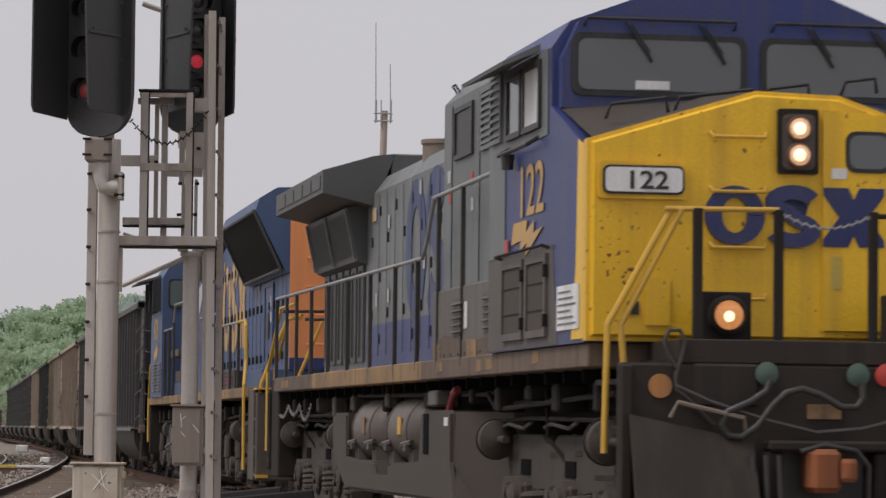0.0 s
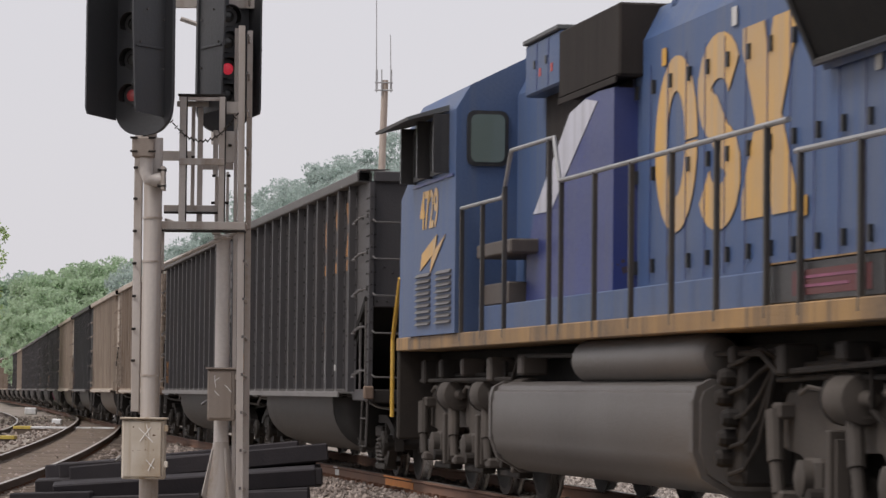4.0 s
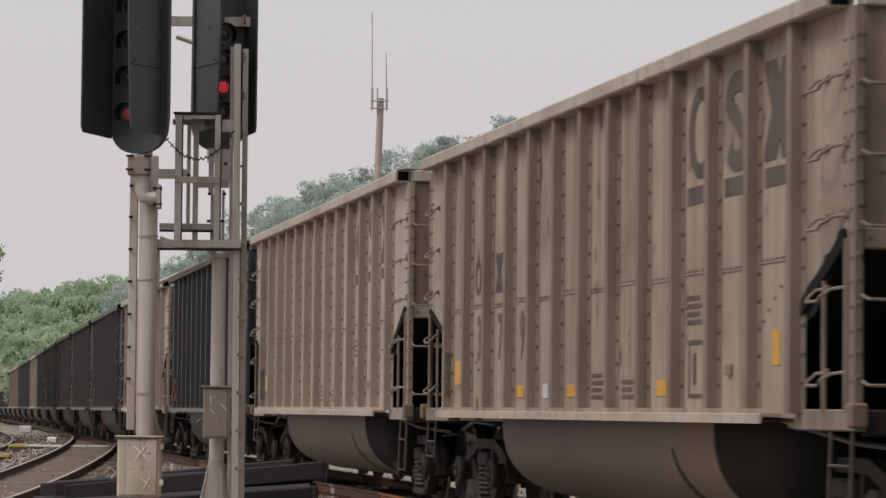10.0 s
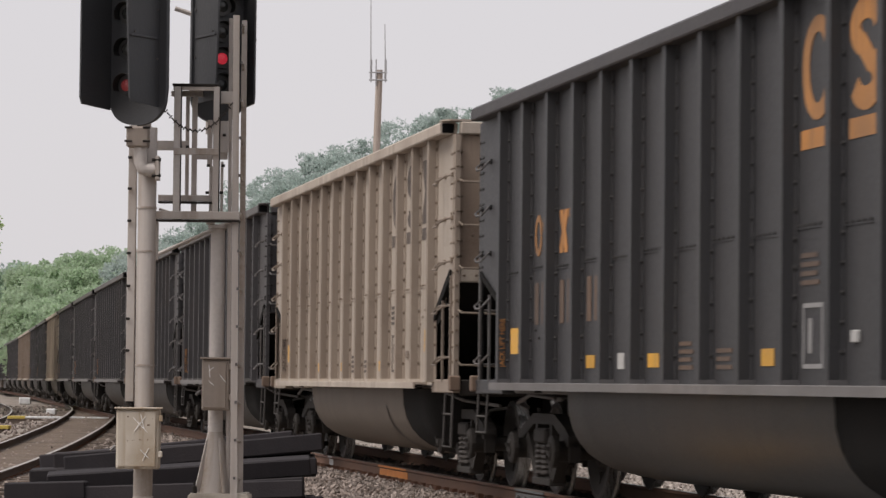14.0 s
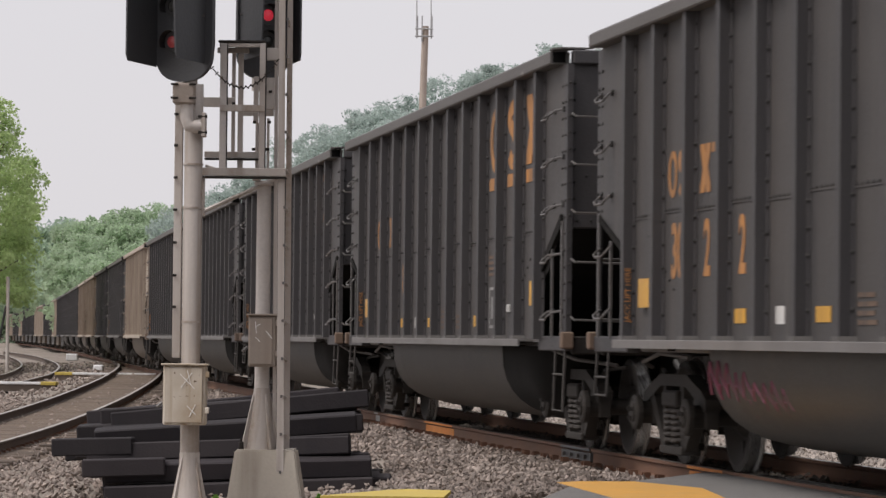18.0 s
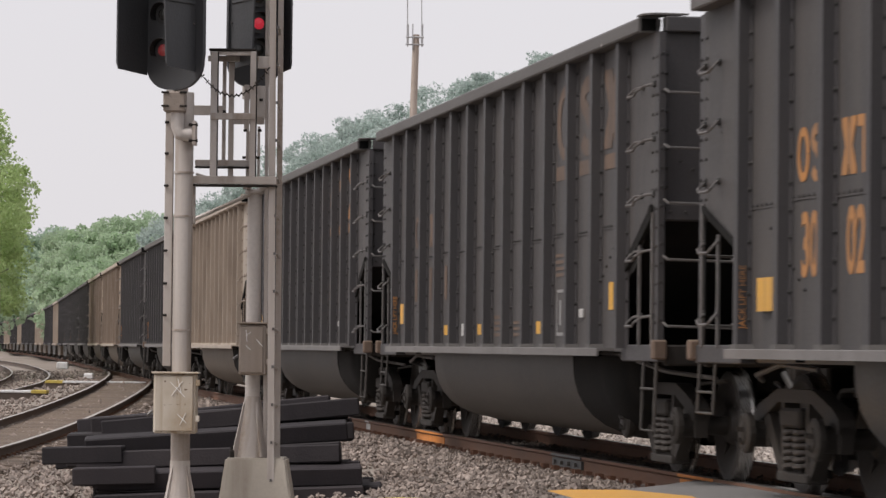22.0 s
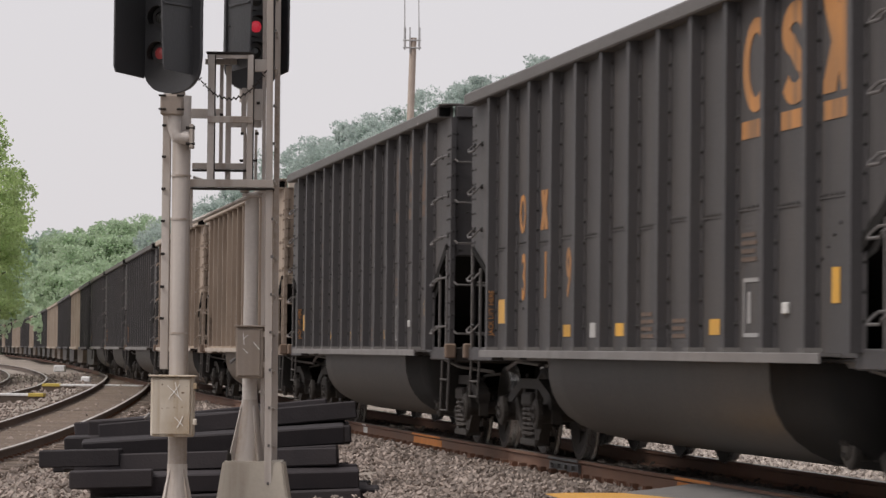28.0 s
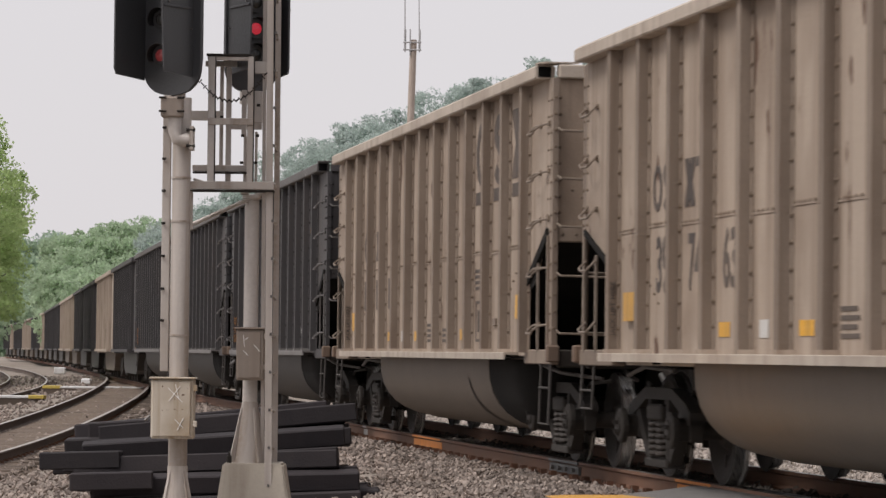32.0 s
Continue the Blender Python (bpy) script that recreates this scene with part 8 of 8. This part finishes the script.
    # flared radiators
    for s in (-1, 1):
        bm = B()
        prism(bm, [(s * 0.9, 3.42), (s * 0.95, 3.40), (s * 1.42, 4.32), (s * 1.36, 4.5), (s * 1.1, 4.66), (s * 0.6, 4.68), (s * 0.6, 4.3)], "x", 4.55, 9.84)
        fl = part("radiator_flare", bm, BLUE2, lo, "flared blue radiator housing")
        if s < 0:
            bm = B()
            vs = [bm.verts.new(v) for v in ((4.6, -1.02, 3.46), (9.8, -1.02, 3.46), (9.82, -1.425, 4.28), (4.7, -1.425, 4.28))]
            bm.faces.new(vs)
            bmesh.ops.solidify(bm, geom=bm.faces[:], thickness=0.02)
            sc = part("radiator_screen", bm, GRILLE, fl, "dark dusty radiator screen")
            for p, q in (((4.65, -1.445, 4.3), (9.84, -1.445, 4.3)), ((4.58, -1.03, 3.45), (9.82, -1.03, 3.45)), ((4.6, -1.03, 3.45), (4.7, -1.445, 4.3)), ((9.8, -1.03, 3.45), (9.82, -1.445, 4.3))):
                bm = B()
                tube(bm, [p, q], 0.028, 6)
                part("screen_frame", bm, GRILLE, sc)
    bm = B()
    box(bm, 4.6, 9.7, -0.62, 0.62, 4.45, 4.72, 0.02)
    part("radiator_top", bm, DGREY, lo)
    # orange hood end with grab irons
    bm = B()
    prism(bm, [(-0.9, 1.98), (0.9, 1.98), (0.9, 4.2), (0.75, 4.5), (-0.75, 4.5), (-0.9, 4.2)], "x", 9.86, 9.9)
    he = part("hood_end", bm, ORANGE, lo, "orange hood end with grab irons")
    bm = B()
    prism(bm, [(-0.9, 1.98), (0.9, 1.98), (0.9, 2.15), (-0.9, 2.15)], "x", 9.9, 9.905)
    part("blue_band", bm, BLUE, he)
    for z in (2.35, 2.78, 3.2, 3.62, 4.02):
        bm = B()
        tube(bm, [(9.9, -0.64, z), (9.98, -0.64, z), (9.98, -0.2, z), (9.9, -0.2, z)], 0.014, 6)
        part("grab_iron", bm, ORANGE, he)
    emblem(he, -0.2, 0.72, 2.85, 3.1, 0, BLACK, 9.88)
    tm = text_mesh("4729", 0.16, bold=0.006)
    part("number", tm, BLACK, he, "black road number", where=pose(9.906, -0.05, 3.72, 0, 0, 90))
    # central intake boxes on the roof
    bm = B()
    box(bm, -4.98, -3.4, -1.1, 1.1, 4.05, 4.57, 0.02)
    ai = part("air_intake", bm, BLUE2, lo)
    for x in (-4.45, -3.92):
        decal(ai, "panel_edge", [[(x, 4.08), (x + 0.02, 4.08), (x + 0.02, 4.54), (x, 4.54)]], -1.1, BLUE, 0.006)
        decal(ai, "latch", [[(x - 0.12, 4.3), (x - 0.06, 4.3), (x - 0.06, 4.38), (x - 0.12, 4.38)]], -1.1, BLACK, 0.012)
        decal(ai, "warning_label", [[(x + 0.12, 4.2), (x + 0.2, 4.2), (x + 0.2, 4.28), (x + 0.12, 4.28)]], -1.1, STICKER_R, 0.006)
    bm = B()
    box(bm, -5.0, -3.4, -1.13, 1.13, 4.57, 4.62, 0.01)
    part("intake_lid", bm, DGREY, ai)
    bm = B()
    lathe(bm, [(0.09, -0.78), (0.09, -0.74), (0.05, -0.74), (0.05, -0.78)], "y", (-0.35, 0, 4.42), 14)
    part("lifting_eye", bm, BLUE2, lo)
    bm = B()
    box(bm, -3.36, -0.93, -1.12, 1.12, 3.89, 4.54, 0.02)
    dg = part("dynamic_brake_grid", bm, GRID, lo, "sooty dark intake box")
    bm = B()
    box(bm, -3.3, -1.0, -1.14, -1.12, 3.83, 3.89, 0.004)
    part("grid_lip", bm, GRID, dg)
    bm = B()
    box(bm, -0.7, 0.9, -0.7, 0.7, 4.48, 4.66, 0.02)
    rh = part("roof_hatch", bm, BLUE2, lo)
    bm = B()
    box(bm, -0.78, 0.98, -0.76, 0.76, 4.66, 4.72, 0.01)
    part("hatch_lid", bm, DGREY, rh)
    bm = B()
    prism(bm, [(-1.1, 2.0), (-1.1, 3.8), (-1.7, 3.82), (-2.2, 3.8), (-2.85, 3.72), (-4.4, 2.86), (-4.75, 2.45), (-4.75, 2.0)], "y", -1.12, -0.9)
    part("inertial_box", bm, BLUE, lo)
    # flat dark panel painting the shade of the recess behind the intake
    decal(lo, "intake_opening", [[(-4.85, 2.6), (-2.7, 3.4), (-1.2, 3.8), (-1.2, 4.05), (-4.85, 4.05)]], -0.902, GRID, 0.01)
    decal(lo, "pale_stripe", [[(-2.84, 3.715), (-2.2, 3.79), (-1.72, 3.73), (-3.1, 3.1), (-3.62, 2.84), (-4.42, 2.85)]], -1.122, PALE, 0.005, "pale slanted stripe")
    bm = B()
    box(bm, -6.0, -4.8, -1.3, -0.95, 1.98, 2.2, 0.015)
    sb = part("step_box", bm, GRIME, lo)
    bm = B()
    box(bm, -5.9, -4.2, -1.4, -0.9, 2.46, 2.6, 0.015)
    part("step_tread", bm, GRIME, sb)
    # cab at the train end
    bm = B()
    prism(bm, [(-1.55, 1.71), (-1.55, 4.05), (-1.4, 4.3), (-0.8, 4.6), (0.8, 4.6), (1.4, 4.3), (1.55, 4.05), (1.55, 1.71)], "x", -9.1, -6.3)
    cab = part("cab", bm, BLUE2, lo, "blue cab with open side windows")
    bm = B()
    prism(bm, [(-10.0, 1.71), (-9.1, 1.71), (-9.1, 3.6), (-9.9, 3.3)], "y", -1.5, 1.5)
    part("nose", bm, BLUE2, lo)
    for a, b in ((-8.7, -7.75), (-7.65, -6.75)):
        frame_box(cab, "side_window", a, b, 3.42, 4.0, -1.552, BLACK, DGREY, 0.05)
    bm = B()
    prism(bm, [(-1.55, 4.12), (-2.0, 3.98), (-1.99, 3.95), (-1.55, 4.06)], "x", -8.8, -6.7)
    part("awning", bm, DGREY, cab)
    for x in (-8.72, -7.7, -6.72):
        bm = B()
        box(bm, x - 0.03, x + 0.03, -1.72, -1.55, 3.4, 4.02)
        part("window_deflector", bm, BLACK, cab)
    tm = text_mesh("4729", 0.4, squeeze=0.95, bold=0.012)
    part("number", tm, GOLD, cab, "gold road number", where=pose(-8.35, -1.556, 2.88))
    decal(cab, "lightning_stripe", [[(-8.2, 2.6), (-7.3, 2.78), (-7.4, 2.62), (-6.8, 2.76), (-7.7, 2.38), (-7.6, 2.56), (-8.3, 2.42)]], -1.556, GOLD)
    for a in (-8.55, -7.35):
        for k in range(9):
            bm = B()
            prism(bm, [(-1.55, 1.82 + 0.066 * k), (-1.585, 1.82 + 0.066 * k), (-1.55, 1.86 + 0.066 * k)], "x", a, a + 0.85)
            part("louvre", bm, GRAB, cab)
    decal(cab, "cab_seam", [[(-8.8, 3.35), (-6.4, 3.35), (-6.4, 3.38), (-8.8, 3.38)]], -1.556, BLUE, 0.01)
    bm = B()
    prism(bm, pill(-1.44, -1.0, 3.45, 4.03, 0.08), "x", -6.3, -6.27)
    rw = part("rear_window", bm, BLACK, cab)
    bm = B()
    prism(bm, pill(-1.4, -1.04, 3.49, 3.99, 0.07), "x", -6.27, -6.262)
    part("pane", bm, GLASS_G, rw, "opaque pane coloured for daylight seen through the cab")
    # rails
    railing(lo, "handrail", [(-6.23, 3.0), (-4.09, 2.99), (-3.71, 3.42), (-1.82, 3.40), (-1.57, 2.99), (5.5, 2.96)], [-6.2, -5.1, -4.0, -2.0, -1.5, -0.2, 1.1, 2.4, 3.7, 5.0], 1.62, SILVER_RAIL, BLK_RAIL)
    railing(lo, "handrail", [(5.7, 2.73), (9.2, 2.70)], [5.8, 7.1, 8.4], 1.62, SILVER_RAIL, BLK_RAIL)
    bm = B()
    tube(bm, [(8.4, -1.5, 2.71), (9.35, -1.5, 2.7), (9.5, -1.5, 2.62), (9.55, -1.5, 2.1), (9.88, -1.56, 1.75), (9.95, -1.56, 0.5)], 0.026, 8)
    part("corner_rail", bm, YEL_RAIL, lo, "bent yellow corner handrail")
    for y, zt in ((-1.25, 2.7), (-0.75, 2.65)):
        bm = B()
        tube(bm, [(10.75, y - 0.2, 0.85), (10.75, y - 0.15, 1.75), (10.95, y + 0.2, zt), (10.95, y + 0.4, zt)], 0.026, 8)
        part("step_rail", bm, YEL_RAIL, lo)
    bm = B()
    tube(bm, [(10.95, -0.8, 2.68), (10.95, 0.9, 2.68)], 0.022, 8)
    tube(bm, [(10.95, -0.3, 1.7), (10.95, -0.3, 2.68)], 0.025, 6)
    tube(bm, [(10.95, 0.4, 1.7), (10.95, 0.4, 2.68)], 0.025, 6)
    part("front_rail", bm, BLK_RAIL, lo)
    bm = B()
    box(bm, 9.97, 10.7, -1.5, 1.5, 0.36, 1.68, 0.015)
    sw = part("step_well", bm, GRIME, lo, "dusty brown step well")
    bm = B()
    box(bm, 10.7, 11.1, -1.05, 1.05, 1.5, 1.68, 0.015)
    part("end_platform", bm, GRIME, sw)
    bm = B()
    box(bm, 10.7, 11.1, -1.5, -1.05, 1.66, 1.685)
    part("platform_edge", bm, YEL_RAIL, sw, "worn yellow platform edge")
    for k in range(3):
        bm = B()
        box(bm, 10.7, 10.98, -1.5, -1.05, 0.42 + 0.4 * k, 0.46 + 0.4 * k)
        st = part("step", bm, GRIME, sw)
        if k < 1:
            bm = B()
            box(bm, 10.98, 10.99, -1.5, -1.2, 0.42 + 0.4 * k, 0.465 + 0.4 * k)
            part("step_edge", bm, YEL_RAIL, st, "worn yellow step edge")
    bm = B()
    box(bm, 10.98, 11.06, -1.5, 1.5, 0.36, 1.62, 0.02)
    ep = part("end_plate", bm, GRIME, lo, "dust-caked brown pilot plate")
    for y0, y1, z in ((-1.5, -1.32, 0.4), (-1.02, -0.84, 0.42), (-0.86, -0.72, 0.74)):
        bm = B()
        box(bm, 11.06, 11.12, y0, y1, z, z + 0.045)
        part("step_edge", bm, YEL_RAIL, ep, "worn yellow step edge")
    bm = B()
    box(bm, 11.06, 11.2, -1.0, -0.7, 0.86, 0.98, 0.02)
    lathe(bm, [(0.05, 11.06), (0.05, 11.25)], "x", (0, -1.02, 0.96), 10)
    part("brake_stand", bm, UNDER, ep)
    for y in (-1.12, -0.62, -0.5):
        bm = B()
        tube(bm, [(11.06, y, 1.5), (11.14, y + 0.02, 1.3), (11.12, y - 0.05, 1.0), (11.1, y + 0.06, 0.8)], 0.02, 7)
        part("air_hose", bm, CABLE, ep)
    bm = B()
    tube(bm, [(11.08, -0.9, 1.2), (11.12, -0.88, 1.4), (11.12, -0.8, 1.5), (11.12, -0.7, 1.4), (11.12, -0.72, 1.1)], 0.02, 6)
    part("cut_lever_loop", bm, CABLE, lo, "", True)
    end_plate_gear(lo, 1, 10.9, UNDER)
    end_plate_gear(lo, -1, -10.1, UNDER)
    for y in (-1.5, -1.3):
        bm = B()
        tube(bm, [(-10.4, y, 0.8), (-10.4, y, 1.7), (-9.95, y, 2.4)], 0.024, 8)
        part("corner_rail", bm, YEL_RAIL, lo)
    underfloor(lo, 1.4)
    for x in (-7.2, 6.9):
        road_truck(lo, x)
    return lo


# ---------------------------------------------------------------- the train
PITCH = 16.18
SPEED_T = (0, 4, 8, 16, 24, 32)
SPEED_V = (8.449, 8.379, 8.738, 8.919, 9.147, 9.576)
_ts = np.linspace(0, 32, 1281)
_vs = np.interp(_ts, SPEED_T, SPEED_V)
_ss = np.concatenate([[0], np.cumsum((_vs[1:] + _vs[:-1]) / 2 * 0.025)])


# small surges and lags of the train against its even run
SLACK_T = (0, 10, 11, 12, 13, 16, 17, 19, 20, 21, 22, 23, 24, 25, 26, 27.5, 29, 30, 31, 32)
SLACK = (0, -0.04, -0.12, 0.14, 0.0, 0.05, 0.07, -0.03, -0.07, -0.07, -0.15, 0.22, 0.18, 0.02, 0.08, 0, -0.16, 0.02, -0.14, -0.05)


def run_of(t):
    return float(np.interp(t, _ts, _ss) - np.interp(t, SLACK_T, SLACK))


def stand(u):
    """The pose of a vehicle whose middle is u metres beyond the crossing."""
    ax, ay, _ = line(u - 6.2)
    bx, by, _ = line(u + 6.2)
    return pose((ax + bx) / 2, (ay + by) / 2, 0, 0, 0, math.degrees(math.atan2(ay - by, ax - bx)))


train = []
lead = locomotive_front()
second = locomotive_second()
train += [(lead, 12.53, 0.53, True), (second, 35.96, 0.53, True)]
TAN_CARS = {2, 3, 5, 11, 14, 15, 20, 23, 24, 28, 31, 32, 35}
dark_car = gondola(DARK, SHEET_D, CHORD_D, DARK, TUB_DARK, GRAB, ORANGE_P, ORANGE_P, RIVET_D, "black riveted coal gondola with faded orange lettering")
faded_car = gondola(DARK, SHEET_D, CHORD_D, DARK, TUB_DARK, GRAB, FADED, FADED, RIVET_D, "black riveted coal gondola with lettering almost worn away")
black_car = gondola(DARK_B, DARK_B, DARK, DARK_B, TUB_DARK, GRAB, ORANGE_P, ORANGE_P, RIVET_D, "cleaner black riveted coal gondola with orange lettering")
pale_car = gondola(TAN_L, TAN_L, CHORD_T, POST_L, TUB_TAN, GRAB_TAN, BROWN_P, BROWN_P, RIVET_T, "pale cream-tan coal gondola with dark lettering and dusty, shade-darkened posts")
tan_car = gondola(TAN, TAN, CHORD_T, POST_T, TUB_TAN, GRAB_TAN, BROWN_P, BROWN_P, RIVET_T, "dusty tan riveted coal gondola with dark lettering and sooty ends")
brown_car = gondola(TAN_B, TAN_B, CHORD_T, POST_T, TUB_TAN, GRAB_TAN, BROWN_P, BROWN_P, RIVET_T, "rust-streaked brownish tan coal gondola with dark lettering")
dark_far = far_gondola(DARK, TUB_DARK, "black coal gondola in the tail of the train")
tan_far = far_gondola(TAN, TUB_TAN, "dusty tan coal gondola in the tail of the train")
FIRST_U = 62.926 - 7.2
NUMBERS = {6: ("30", "2", "2"), 7: ("30", "10", "86"), 2: ("39", "74", "99"), 12: ("30", "13", "9"), 1: ("30", "25", "39"), 3: ("39", "76", "71"), 14: ("39", "74", "63"), 8: ("30", "02", "82"), 5: ("39", "78", "9"), 0: ("30", "26", "1")}
BROWN_CARS = {2, 14, 15}
PALE_CARS = {3, 5, 11}
FADED_CARS = {9, 13}
used = set()
for i in range(38):
    tan = i in TAN_CARS
    master = ((brown_car if i in BROWN_CARS else pale_car if i in PALE_CARS else tan_car) if tan else black_car if i == 4 else faded_car if i in FADED_CARS else dark_car) if i < 19 else (tan_far if tan else dark_far)
    if master.name in used:
        car = copy_thing(master, pose(0, 0, -200))
    else:
        car = master
        used.add(master.name)
    train.append((car, FIRST_U + PITCH * i, 0.457, i < 19))
for i in range(19):
    if i not in NUMBERS:
        for k in range(3):
            bm = B()
            for q in (0.22, 0.5):
                prism(bm, [(POST_X[1 + k] + q, 1.62), (POST_X[1 + k] + q + 0.15, 1.62), (POST_X[1 + k] + q + 0.15, 2.0), (POST_X[1 + k] + q, 2.0)], "y", -1.512, -1.508)
            part("number_bar", bm, BROWN_P if i in TAN_CARS else FADED, train[i + 2][0], "worn unreadable number")
for i, digits in NUMBERS.items():
    car = train[i + 2][0]
    for k, d in enumerate(digits):
        part("car_number", text_mesh(d, 0.43, squeeze=0.66, bold=0.012), BROWN_P if i in TAN_CARS else ORANGE_P, car, "stencilled car number", where=pose(POST_X[1 + k] + 0.3, -1.508, 1.6))

def tub_side(x, z):
    a = math.asin(min(1.0, ((1.02 - z) / 0.79) ** 1.25))
    return (x, -1.47 * math.cos(a) ** 0.62 - 0.003, z)


scrawl = random.Random(5)
for k in range(9):
    x0 = -3.75 + 0.24 * k
    z0, z1 = 0.6 + scrawl.uniform(-0.05, 0.1) - 0.01 * k, 0.9 + scrawl.uniform(-0.06, 0.05) - 0.015 * k
    bm = B()
    tube(bm, [tub_side(x0 + d, z0 + (z1 - z0) * q) for d, q in ((0, 0.1), (0.08, 0.7), (0.14, 1.0), (0.2, 0.5), (0.26, 0.0), (0.34, 0.4))], 0.0125, 5)
    part("paint_scrawl", bm, PINK, train[8][0], "faded pink sprayed scrawl")


def motions():
    for ob, u0, radius, turning in train:
        walk(ob, [(t, stand(u0 - run_of(t))) for t in np.arange(0, 32.01, 1.0)])
        if not turning:
            continue
        # wheels roll with the way run, keyed while the vehicle is near
        near = [t for t in np.arange(0, 32.01, 1 / 15) if -25 < u0 - run_of(t) < 75]
        if not near:
            continue
        times = sorted({0.0, 32.0, *[float(t) for t in near]})
        for o in ob.children_recursive:
            if not o.name.startswith("wheelset"):
                continue
            x = o.location.x
            rows = []
            for t in times:
                a = min(max(t, near[0]), near[-1])
                turn = math.degrees(run_of(a) / radius)
                rows.append((t, Matrix.Translation((x, 0, radius)) @ Matrix.Rotation(radians(turn), 4, "Y")))
            walk(o, rows)


motions()
